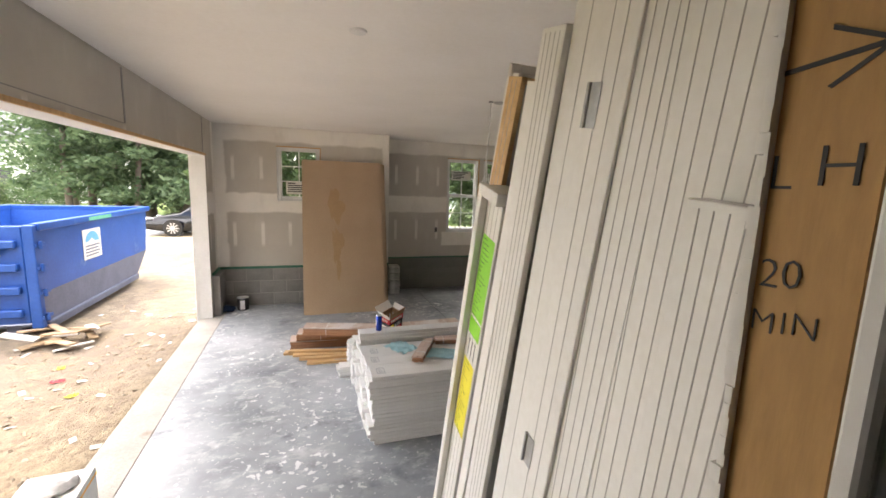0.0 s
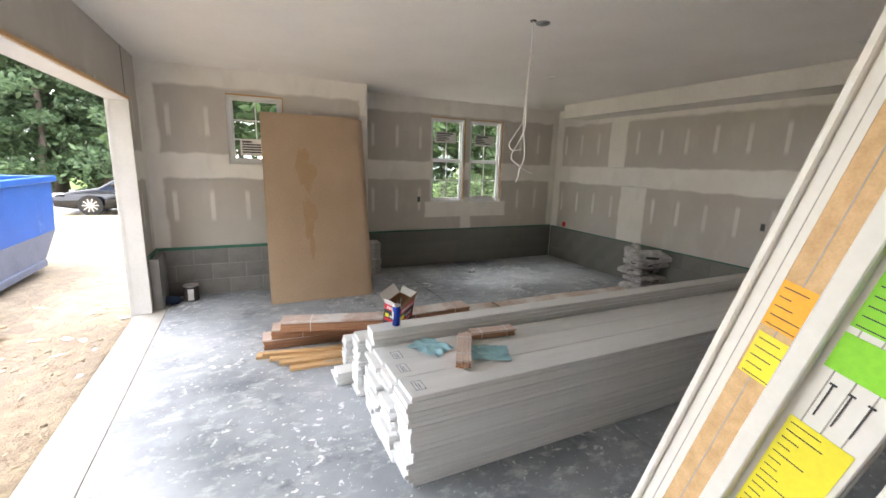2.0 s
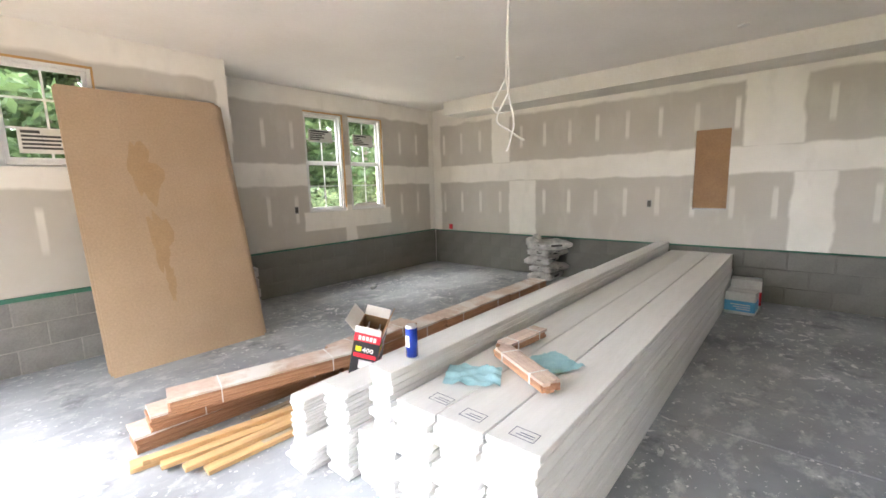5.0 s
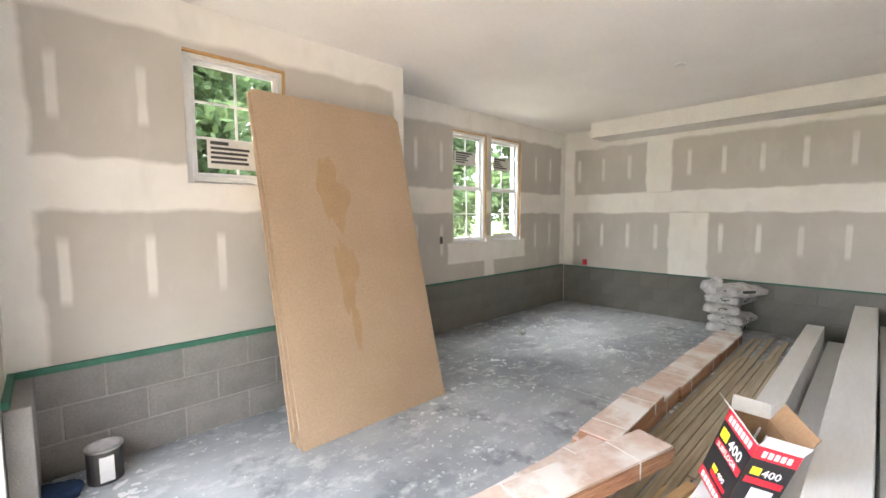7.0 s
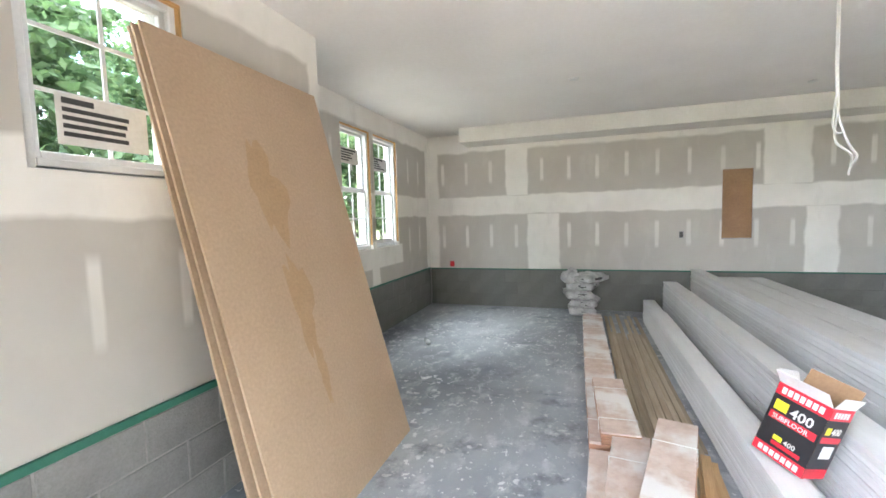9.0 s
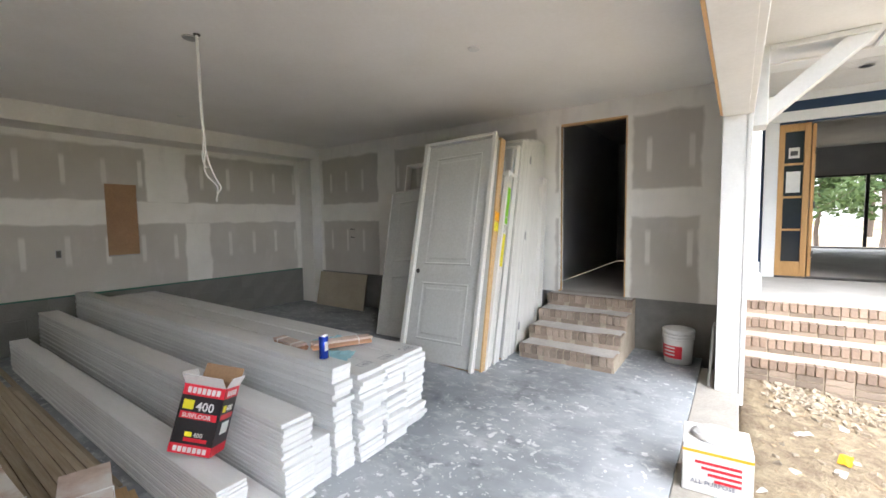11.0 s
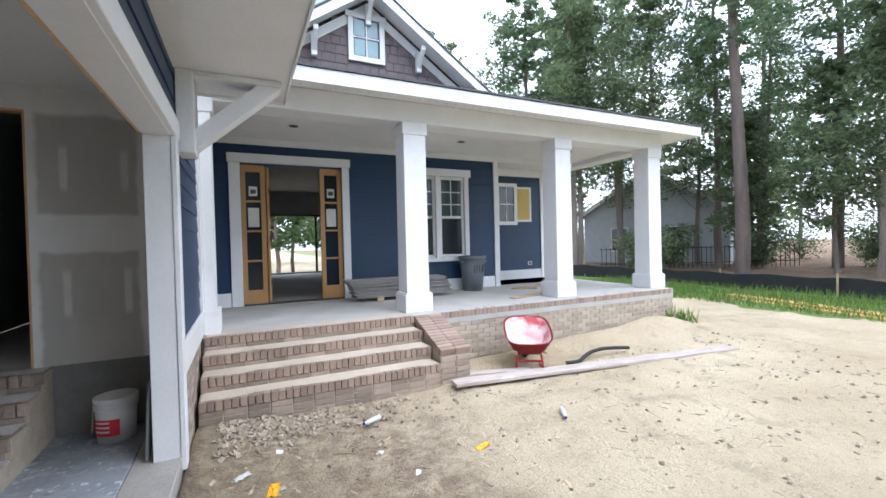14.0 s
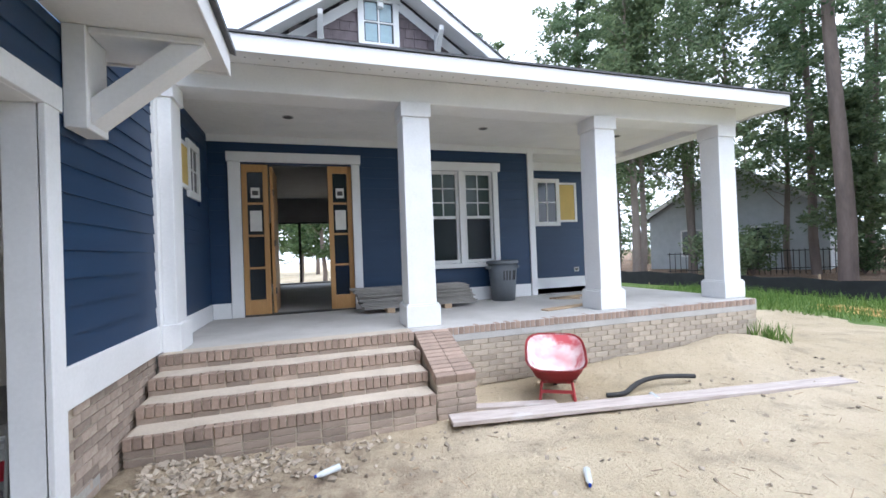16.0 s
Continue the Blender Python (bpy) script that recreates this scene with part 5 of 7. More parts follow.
gw = structure("window_gable", box_bm(-3.16, -2.48, -3.31, -3.30, 5.0, 5.72), M_FARGLASS, "small white gable window with four panes", "window")
t = bmesh.new()
for a in ((-3.17, -3.07, 4.92, 5.72), (-2.57, -2.47, 4.92, 5.72), (-3.07, -2.57, 4.92, 5.02), (-3.21, -2.43, 5.722, 5.83), (-2.833, -2.807, 5.02, 5.722), (-3.07, -2.833, 5.36, 5.385), (-2.807, -2.57, 5.36, 5.385)):
    bx(t, a[0], a[1], -3.30, -3.27 if a[1] - a[0] > 0.05 and a[3] - a[2] > 0.05 else -3.285, a[2], a[3], 0.003)
part("window_frame", t, M_WHITE, gw)
for cx in (-2.94, -2.69):
    for cz in (5.19, 5.55):
        # sky reflection painted as the pane's own pale blue
        part("pane", box_bm(cx - 0.1, cx + 0.1, -3.2995, -3.2945, cz - 0.15, cz + 0.15), plain("sky_tinted_pane", (0.30, 0.42, 0.46), 0.05), gw)

# garage eave along the opening wall, and its bracket
ge = bmesh.new()
bx(ge, -1.0, -0.165, 0.08, 7.4, 2.90, 2.925)
bx(ge, -1.02, -1.0, 0.06, 7.4, 2.88, 3.06, 0.003)
bx(ge, -1.0, -0.18, 0.06, 0.08, 2.88, 3.20, 0.003)
structure("garage_eave", ge, M_WHITE, "white soffit and fascia of the garage", "eave")
gr = bmesh.new()
prism(gr, [(-1.06, 3.062), (-1.06, 3.10), (7.0, 5.5), (7.0, 5.45)], "y", 0.03, 7.6)
structure("garage_roof", gr, M_SHINGLE, "grey shingled garage roof", "roof")
br = thing("eave_bracket", "large white painted timber knee bracket", "bracket")
b = bmesh.new()
bx(b, -0.30, -0.175, 0.36, 0.64, 2.25, 2.898, 0.006)
part("post", b, M_WHITE, br)
b = bmesh.new()
bx(b, -0.95, -0.302, 0.38, 0.62, 2.855, 2.898, 0.006)
part("arm", b, M_WHITE, br)
b = bmesh.new()
prism(b, [(-0.302, 2.29), (-0.302, 2.45), (-0.76, 2.853), (-0.94, 2.853)], "y", 0.40, 0.60)
part("brace", b, M_WHITE, br)
lt = thing("soffit_light", "dark round recessed light in the soffit", "light")
part("rim", cyl_bm((-0.62, 2.6, 2.894), (-0.62, 2.6, 2.899), 0.085, None, 24), M_DARKMETAL, lt)
for x, y in ((-1.35, -2.2), (-4.2, -2.2), (-6.7, -2.2)):
    c = thing("recessed_light", "dark recessed can light in the porch ceiling", "light", None, "porch ceiling lights")
    part("rim", cyl_bm((x, y, 3.299), (x, y, 3.3045), 0.075, None, 24), M_STEEL, c)
    part("can", cyl_bm((x, y, 3.296), (x, y, 3.2985), 0.055, None, 20), M_BLACK, c)

# outside walls
og = bmesh.new()
bx(og, -0.155, -0.131, 0.0, 0.85, -0.3, 2.9)
bx(og, -0.155, -0.131, 0.85, 6.33, 2.34, 3.05)
bx(og, -0.155, -0.131, 6.33, 7.3, -0.3, 3.05)
bx(og, -0.14, -0.002, -3.4, -0.0, -0.3, 3.6)
garage_side = structure("garage_side_wall", og, M_NAVY, "navy lap-sided wall beside the garage opening")
ow = bmesh.new()
wall_with_holes(ow, "y", YP - 0.012, YP - 0.14, -5.60, -0.142, 0.30, 4.3, [(-2.26, -0.60, 0.53, 2.88), (-4.78, -3.56, 1.20, 2.84)])
bx(ow, -5.60, -5.46, YQ - 0.15, YP - 0.142, 0.30, 3.6)
front_wall = structure("house_front_wall", ow, M_NAVY, "navy lap-sided front wall of the house")
oq = bmesh.new()
wall_with_holes(oq, "y", YQ - 0.012, YQ - 0.14, -7.78, -5.602, -0.3, 3.6, [(-6.84, -6.31, 1.98, 2.86)])
bx(oq, -7.78, -7.64, -10.2, YQ - 0.142, -0.3, 3.6)
side_wall = structure("house_wing_wall", oq, M_NAVY, "navy lap-sided wing wall behind the porch")

tr = bmesh.new()
bx(tr, -0.20, -0.157, 0.73, 0.872, -0.10, 2.318, 0.004)
bx(tr, -0.205, -0.157, 0.70, 6.5, 2.319, 2.465, 0.004)
bx(tr, -0.20, -0.157, 6.31, 6.45, -0.10, 2.318, 0.004)
bx(tr, -0.195, -0.157, -0.86, 0.728, 0.545, 0.80, 0.004)
bx(tr, -0.20, -0.157, -1.0, -0.862, 0.545, 3.3, 0.004)
structure("garage_trim", tr, M_WHITE, "white trim boards round the garage corner", "trim")
tr = bmesh.new()
bx(tr, -0.175, -0.141, YP + 0.03, -1.30, DECK + 0.002, 0.76, 0.003)
bx(tr, -0.42, -0.176, YP - 0.01, YP + 0.028, DECK + 0.002, 0.76, 0.003)
bx(tr, -5.48, -2.40, YP - 0.01, YP + 0.028, DECK + 0.002, 0.76, 0.003)
bx(tr, -7.62, -5.64, YQ - 0.01, YQ + 0.028, DECK + 0.002, 0.76, 0.003)
bx(tr, -5.62, -5.50, YP - 0.01, YP + 0.034, DECK + 0.002, 3.30, 0.003)
bx(tr, -5.64, -5.601, YQ + 0.03, YP - 0.012, DECK + 0.002, 3.30, 0.003)
bx(tr, -7.75, -7.63, YQ - 0.01, YQ + 0.034, DECK + 0.002, 3.30, 0.003)
bx(tr, -7.62, -5.65, YQ - 0.01, YQ + 0.03, 3.12, 3.305, 0.003)
structure("porch_trim", tr, M_WHITE, "white corner boards and skirting of the porch", "trim")

# entry with two sidelights and an open door
ent = bmesh.new()
bx(ent, -0.60, -0.43, YP - 0.01, YP + 0.035, DECK + 0.002, 2.90, 0.004)
bx(ent, -2.39, -2.26, YP - 0.01, YP + 0.035, DECK + 0.002, 2.90, 0.004)
bx(ent, -2.41, -0.41, YP - 0.01, YP + 0.045, 2.902, 3.05, 0.004)
entry = structure("door_1", ent, M_WHITE, "front entry with wooden sidelights and white trim", "door")


def sidelight(x0, x1):
    s = bmesh.new()
    ya, yb = YP - 0.10, YP - 0.04
    e = 0.075
    bx(s, x0, x0 + e, ya, yb, DECK + 0.004, 2.875, 0.004)
    bx(s, x1 - e, x1, ya, yb, DECK + 0.004, 2.875, 0.004)
    zs = [DECK + 0.004, 0.95, 1.42, 1.90, 2.38, 2.80]
    bx(s, x0 + e, x1 - e, ya, yb, DECK + 0.004, 0.78, 0.004)
    bx(s, x0 + e, x1 - e, ya, yb, 2.76, 2.875, 0.004)
    for z in (1.27, 1.77, 2.27):
        bx(s, x0 + e, x1 - e, ya + 0.01, yb - 0.01, z - 0.016, z + 0.016, 0.002)
    o = part("sidelight", s, M_DOORWOOD, entry, "varnished wooden sidelight with four panes")
    for z0, z1 in ((0.78, 1.254), (1.286, 1.754), (1.786, 2.254), (2.286, 2.76)):
        part("pane", box_bm(x0 + e, x1 - e, ya + 0.025, ya + 0.031, z0, z1), M_CARGLASS, o)
    part("label", box_bm(x0 + e + 0.03, x1 - e - 0.03, ya + 0.032, ya + 0.0335, 1.84, 2.16), M_STICKER, o, "white paper label on glass")
    part("label", box_bm(x0 + e + 0.05, x1 - e - 0.05, ya + 0.032, ya + 0.0335, 2.36, 2.52), M_STICKER, o, "white paper label on glass")
    part("print", box_bm(x0 + e + 0.07, x1 - e - 0.07, ya + 0.0336, ya + 0.0345, 2.40, 2.47), M_INK, o)


sidelight(-0.98, -0.602)
sidelight(-2.258, -1.88)
od = part("door_leaf", box_bm(-1.045, -1.0, YP - 1.0, YP - 0.11, DECK + 0.01, 2.86, 0.004), M_DOORWOOD, entry, "wooden front door standing open")
for z in (0.85, 1.6, 2.4):
    part("hinge", cyl_bm((-1.05, YP - 0.105, z), (-1.05, YP - 0.105, z + 0.1), 0.012, None, 10), M_DARKMETAL, od)
part("threshold", box_bm(-2.258, -0.602, YP - 0.13, YP + 0.01, DECK + 0.001, DECK + 0.025, 0.004), M_DARKMETAL, entry)

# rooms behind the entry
# their dark comes partly from the shade-toned wall colour
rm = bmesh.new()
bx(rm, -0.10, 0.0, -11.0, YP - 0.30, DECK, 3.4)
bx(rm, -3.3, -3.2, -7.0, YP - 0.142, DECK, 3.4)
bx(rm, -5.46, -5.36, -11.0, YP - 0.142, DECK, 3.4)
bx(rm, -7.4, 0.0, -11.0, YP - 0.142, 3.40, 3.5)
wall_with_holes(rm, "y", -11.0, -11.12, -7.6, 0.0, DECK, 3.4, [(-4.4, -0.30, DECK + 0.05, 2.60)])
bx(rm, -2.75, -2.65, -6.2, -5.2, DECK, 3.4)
structure("inner_rooms", rm, M_HALL, "rooms of bare drywall behind the entry, toned dark for shade")
structure("inner_floor", box_bm(-7.6, 0.0, -11.0, YP - 0.13, 0.35, DECK), M_DECK, "dusty subfloor behind the entry", "floor")
rd = bmesh.new()
for x in (-4.4, -3.03, -1.28, -0.38):
    bx(rd, x, x + 0.08, -11.05, -11.0, DECK + 0.06, 2.55, 0.004)
bx(rd, -4.4, -0.3, -11.05, -11.0, 2.55, 2.60)
structure("back_door_frame", rd, M_BLACK, "dark frame of the glazed back doors", "door")

# front windows
wtr = bmesh.new()
bx(wtr, -3.56, -3.46, YP - 0.01, YP + 0.03, 1.20, 2.84, 0.003)
bx(wtr, -4.88, -4.78, YP - 0.01, YP + 0.03, 1.20, 2.84, 0.003)
bx(wtr, -4.93, -3.41, YP - 0.01, YP + 0.042, 2.842, 2.99, 0.003)
bx(wtr, -4.91, -3.43, YP - 0.01, YP + 0.055, 1.12, 1.198, 0.003)
win4 = structure("window_4", wtr, M_WHITE, "white twin double-hung windows on the porch", "window")
for x0, x1 in ((-4.78, -4.22), (-4.12, -3.56)):
    f = bmesh.new()
    bx(f, x0, x0 + 0.05, YP - 0.08, YP - 0.02, 1.20, 2.84, 0.003)
    bx(f, x1 - 0.05, x1, YP - 0.08, YP - 0.02, 1.20, 2.84, 0.003)
    bx(f, x0 + 0.05, x1 - 0.05, YP - 0.08, YP - 0.02, 1.20, 1.26, 0.003)
    bx(f, x0 + 0.05, x1 - 0.05, YP - 0.08, YP - 0.02, 2.78, 2.84, 0.003)
    bx(f, x0 + 0.05, x1 - 0.05, YP - 0.07, YP - 0.015, 1.99, 2.04, 0.003)
    xm = (x0 + x1) / 2
    bx(f, xm - 0.01, xm + 0.01, YP - 0.06, YP - 0.045, 2.04, 2.78)
    for z in (2.28, 2.53):
        bx(f, x0 + 0.05, x1 - 0.05, YP - 0.06, YP - 0.045, z - 0.01, z + 0.01)
    s = part("sash", f, M_VINYL, win4)
    # greenery reflected in the upper sash is painted into the pane colour
    part("pane", box_bm(x0 + 0.05, x1 - 0.05, YP - 0.059, YP - 0.054, 2.04, 2.78), plain("green_reflection_tint", (0.05, 0.075, 0.07), 0.03), s)
    part("pane", box_bm(x0 + 0.05, x1 - 0.05, YP - 0.059, YP - 0.054, 1.26, 1.99), M_CARGLASS, s)
part("mullion", box_bm(-4.218, -4.122, YP - 0.05, YP + 0.028, 1.20, 2.84, 0.003), M_WHITE, win4)


def small_window(name, parent_axis, u0, u1, u2, z0, z1, face):
    """A small window with a boarded-up yellow panel beside it."""
    def b(bm, ua, ub, d0, d1, za, zb, bev=0.003):
        if parent_axis == "y":
            bx(bm, min(ua, ub), max(ua, ub), face + d0, face + d1, za, zb, bev)
        else:
            bx(bm, face - d1, face - d0, min(ua, ub), max(ua, ub), za, zb, bev)
    bm = bmesh.new()
    s = 1 if u1 > u0 else -1
    b(bm, u0, u0 + s * 0.09, 0.0, 0.035, z0, z1)
    b(bm, u1 - s * 0.09, u1, 0.0, 0.035, z0, z1)
    b(bm, u0 + s * 0.09, u1 - s * 0.09, 0.0, 0.035, z1 - 0.09, z1)
    b(bm, u0 + s * 0.09, u1 - s * 0.09, 0.0, 0.035, z0, z0 + 0.09)
    um, zm = (u0 + u1) / 2, (z0 + z1) / 2
    b(bm, um - 0.01, um + 0.01, 0.0, 0.02, z0 + 0.09, z1 - 0.09, 0)
    b(bm, u0 + s * 0.09, u1 - s * 0.09, 0.0, 0.019, zm - 0.01, zm + 0.01, 0)
    w = structure(name, bm, M_WHITE, "small white window beside a yellow boarded panel", "window")
    bm = bmesh.new()
    b(bm, u0 + s * 0.09, u1 - s * 0.09, 0.002, 0.008, z0 + 0.09, z1 - 0.09, 0)
    part("pane", bm, M_CARGLASS, w)
    bm = bmesh.new()
    b(bm, u1 + s * 0.002, u2 - s * 0.06, 0.0, 0.02, z0 + 0.13, z1 - 0.13, 0)
    part("yellow_panel", bm, mat("yellow_sheathing", (0.62, 0.46, 0.15), (0.55, 0.40, 0.13), 4, 0.8), w, "yellow sheathing panel")
    bm = bmesh.new()
    b(bm, u2 - s * 0.058, u2, 0.0, 0.03, z0 + 0.08, z1 - 0.08)
    b(bm, u1 + s * 0.002, u2 - s * 0.06, 0.0, 0.03, z1 - 0.128, z1 - 0.08)
    b(bm, u1 + s * 0.002, u2 - s * 0.06, 0.0, 0.03, z0 + 0.08, z0 + 0.128)
    part("panel_trim", bm, M_WHITE, w)


small_window("window_5", "y", -6.26, -6.89, -7.33, 1.90, 2.94, YQ)
small_window("window_6", "x", -2.68, -2.13, -1.72, 2.22, 2.95, -0.141)
wo = thing("outdoor_outlet", "white outdoor outlet on the navy siding", "outlet")
part("rim", box_bm(-7.32, -7.20, YQ + 0.012, YQ + 0.025, 0.87, 0.96, 0.003), M_WHITE, wo)
part("socket", box_bm(-7.30, -7.22, YQ + 0.0255, YQ + 0.03, 0.885, 0.945), M_DARKMETAL, wo)


# ---- porch columns ----
def column(x, y, half=False):
    c = thing("porch_column", "white square porch column with base and cap", "column", pose(x, y, DECK + 0.001), "porch columns")
    part("base", box_bm(-0.208, 0.208, -0.208, 0.208, 0, 0.25, 0.006), M_WHITE, c)
    part("base_cap", box_bm(-0.196, 0.196, -0.196, 0.196, 0.25, 0.272, 0.006), M_WHITE, c)
    sh = bmesh.new()
    r = bmesh.ops.create_cube(sh, size=1)
    for v in r["verts"]:
        k = 0.172 if v.co.z < 0 else 0.166
        v.co = Vector((math.copysign(k, v.co.x), math.copysign(k, v.co.y), 0.272 if v.co.z < 0 else 2.50))
    bmesh.ops.bevel(sh, geom=sh.edges[:], offset=0.005, segments=1, affect="EDGES")
    part("shaft", sh, M_WHITE, c)
    part("cap", box_bm(-0.186, 0.186, -0.186, 0.186, 2.50, 2.678, 0.006), M_WHITE, c)


for x in (-2.835, -5.535, -7.80):
    column(x, -1.235)
pil = bmesh.new()
bx(pil, -0.36, -0.201, -1.30, -0.90, DECK + 0.001, 0.80, 0.005)
bx(pil, -0.32, -0.201, -1.26, -0.94, 0.80, 3.03, 0.005)
bx(pil, -0.345, -0.201, -1.28, -0.92, 3.03, 3.209, 0.005)
structure("wall_pilaster", pil, M_WHITE, "white half column against the garage wall", "column")

# ---- things on the porch ----
for k in range(13):
    sd = part("siding_board", box_bm(-1.78 / 2, 1.78 / 2, -0.19, 0.19, 0.0, 0.016, 0.001), mat("fibre_cement", (0.33, 0.31, 0.285), (0.24, 0.225, 0.205), 4, 0.9) if k == 0 else bpy.data.materials["fibre_cement"])
    sd.matrix_world = pose(-3.2 + 0.014 * k + random.uniform(-0.03, 0.03), -2.62 + random.uniform(-0.02, 0.02), DECK + 0.07 + 0.024 * k, 0, 0, random.uniform(-0.5, 0.5))
    tagged(sd, "grey cement siding board in a low stack", "board", "stack of siding boards")
for x in (-2.7, -3.6):
    bk = thing("spacer_block", "rough wooden block under the siding stack", "block", pose(x, -2.62, DECK + 0.001), "blocks under the stack")
    part("timber", box_bm(-0.06, 0.06, -0.19, 0.19, 0, 0.068, 0.004), M_LITTER, bk)
tc = thing("trash_barrel", "grey plastic trash barrel with scrawled marks", "bin", pose(-4.78, -2.92, DECK + 0.001))
part("body", cyl_bm((0, 0, 0), (0, 0, 0.64), 0.20, 0.255, 30), M_BARREL, tc, "", True)
part("rim", cyl_bm((0, 0, 0.64), (0, 0, 0.69), 0.285, 0.275, 30), M_BARREL, tc)
# black disc on the solid barrel stands for its shaded inside
inn = bmesh.new()
cyl(inn, (0, 0, 0.691), (0, 0, 0.694), 0.245, None, 24)
part("opening", inn, M_BLACK, tc)
for s in (-1, 1):
    part("handle", box_bm(s * 0.27 - 0.03, s * 0.27 + 0.03, -0.07, 0.07, 0.55, 0.60, 0.008), M_BARREL, tc)
sc = bmesh.new()
for k, a in enumerate((70, 82, 95, 112, 122)):
    ca, sa = math.cos(radians(a)), math.sin(radians(a))
    cyl(sc, (0.238 * ca, 0.238 * sa, 0.36), (0.252 * ca, 0.252 * sa, 0.52), 0.010, None, 6)
part("marks", sc, M_INK, tc, "dark painted scrawl")
for x, y, ln, rz in ((-5.95, -2.6, 0.9, 12), (-5.7, -2.45, 0.5, -30), (-5.3, -1.55, 1.3, 14)):
    b = part("scrap_board", box_bm(-ln / 2, ln / 2, -0.07, 0.07, 0, 0.02, 0.002), M_LITTER)
    b.matrix_world = pose(x, y, DECK + 0.001, 0, 0, rz)
    tagged(b, "short scrap board lying on the porch", "board", "scraps on the porch")

# ---- steps ----
def stepped(name, x0, x1, noses, tops, y_back, z_low, label, material):
    """Core of a flight that climbs towards -y."""
    bm = bmesh.new()
    low = z_low
    for ny, tz in zip(noses, tops):
        bx(bm, x0 + 0.004, x1 - 0.004, y_back, ny - 0.02, low, tz - 0.012)
        low = tz - 0.012
    return structure(name, bm, material, label, "steps")


IN_Y, IN_Z = [0.99, 0.72, 0.45, 0.18], [0.145, 0.29, 0.435, 0.575]
inner_steps = stepped("garage_steps", 0.80, 1.79, IN_Y, IN_Z, 0.002, 0.001, "dusty brick steps up to the house doorway", M_BRICKMUD)
OUT_Y, OUT_Z = [0.06, -0.20, -0.47, -0.74], [0.10, 0.245, 0.39, 0.535]
porch_steps = stepped("porch_steps", -2.64, -0.20, OUT_Y, OUT_Z, -0.818, -0.3, "brick porch steps with dusty treads", M_BRICKMUD)
ck = bmesh.new()
prism(ck, [(-0.82, -0.3), (0.0, -0.3), (0.0, 0.17), (-0.82, 0.45)], "x", -3.04, -2.66)
cheek = structure("step_cheek", ck, M_BRICKMUD, "sloping brick side wall of the steps")
sk = bmesh.new()
bx(sk, -7.94, -3.046, -0.96, -0.835, -0.4, 0.44)
bx(sk, -7.94, -7.82, -4.4, -0.962, -0.4, 0.44)
skirt = structure("porch_skirt", sk, M_BRICKMUD, "sand-stained brick skirt of the porch")
gb = bmesh.new()
bx(gb, -0.158, -0.14, -0.80, 0.729, -0.4, 0.544)
garage_base = structure("garage_brick_base", gb, M_BRICKMUD, "brick base under the navy siding")

# ---- wheelbarrow, plank and hose on the sand ----
wbw = thing("wheelbarrow", "red wheelbarrow caked with white plaster", "wheelbarrow", pose(-4.0, -0.10, -0.175, 0, 0, -30) @ Matrix.Scale(0.92, 4))
tray = bmesh.new()
n = 20
rings = []
for (sx, sy, z, oy) in ((0.17, 0.13, 0.22, 0.02), (0.24, 0.22, 0.30, 0.0), (0.30, 0.32, 0.43, -0.03), (0.33, 0.37, 0.52, -0.06), (0.345, 0.385, 0.525, -0.06)):
    ring = []
    for k in range(n):
        a = 2 * math.pi * k / n
        c, s = math.cos(a), math.sin(a)
        px = math.copysign(abs(c) ** 0.55, c) * sx
        py = math.copysign(abs(s) ** 0.55, s) * sy + oy
        ring.append(tray.verts.new((px, py, z - 0.26 * (py - oy) * (z - 0.15) * 3.6)))
    rings.append(ring)
for a, b in zip(rings, rings[1:]):
    for k in range(n):
        tray.faces.new((a[k - 1], a[k], b[k], b[k - 1]))
tray.faces.new(rings[0])
bmesh.ops.solidify(tray, geom=tray.faces[:], thickness=0.004)
part("tray", tray, M_BARROW, wbw, "red tray streaked with plaster", True)
inn = bmesh.new()
rr = []
for (sx, sy, z, oy) in ((0.155, 0.115, 0.235, 0.02), (0.225, 0.205, 0.31, 0.0), (0.285, 0.305, 0.44, -0.03), (0.318, 0.358, 0.519, -0.06)):
    ring = []
    for k in range(n):
        a = 2 * math.pi * k / n
        c, s = math.cos(a), math.sin(a)
        px = math.copysign(abs(c) ** 0.55, c) * sx
        py = math.copysign(abs(s) ** 0.55, s) * sy + oy
        ring.append(inn.verts.new((px, py, z - 0.26 * (py - oy) * (z - 0.15) * 3.6)))
    rr.append(ring)
for a, b in zip(rr, rr[1:]):
    for k in range(n):
        inn.faces.new((a[k - 1], a[k], b[k], b[k - 1]))
inn.faces.new(rr[0])
part("plaster_lining", inn, M_BARROWIN, wbw, "dried white plaster inside the tray", True)
for s in (-1, 1):
    part("leg", cyl_bm((s * 0.19, 0.16, 0.01), (s * 0.16, 0.10, 0.24), 0.016, None, 8), M_BARROW, wbw)
    part("leg", cyl_bm((s * 0.19, 0.16, 0.012), (s * 0.17, -0.12, 0.012), 0.014, None, 8), M_BARROW, wbw)
    part("handle", cyl_bm((s * 0.20, 0.30, 0.27), (s * 0.10, -0.75, 0.16), 0.018, None, 10), M_LITTER, wbw)
part("cross_brace", box_bm(-0.18, 0.18, 0.13, 0.15, 0.10, 0.135, 0.003), M_BARROW, wbw)
part("tie_plate", box_bm(-0.17, 0.17, 0.07, 0.13, 0.205, 0.225, 0.003), M_BARROW, wbw)
whl = bmesh.new()
cyl(whl, (-0.045, -0.50, 0.17), (0.045, -0.50, 0.17), 0.17, None, 26)
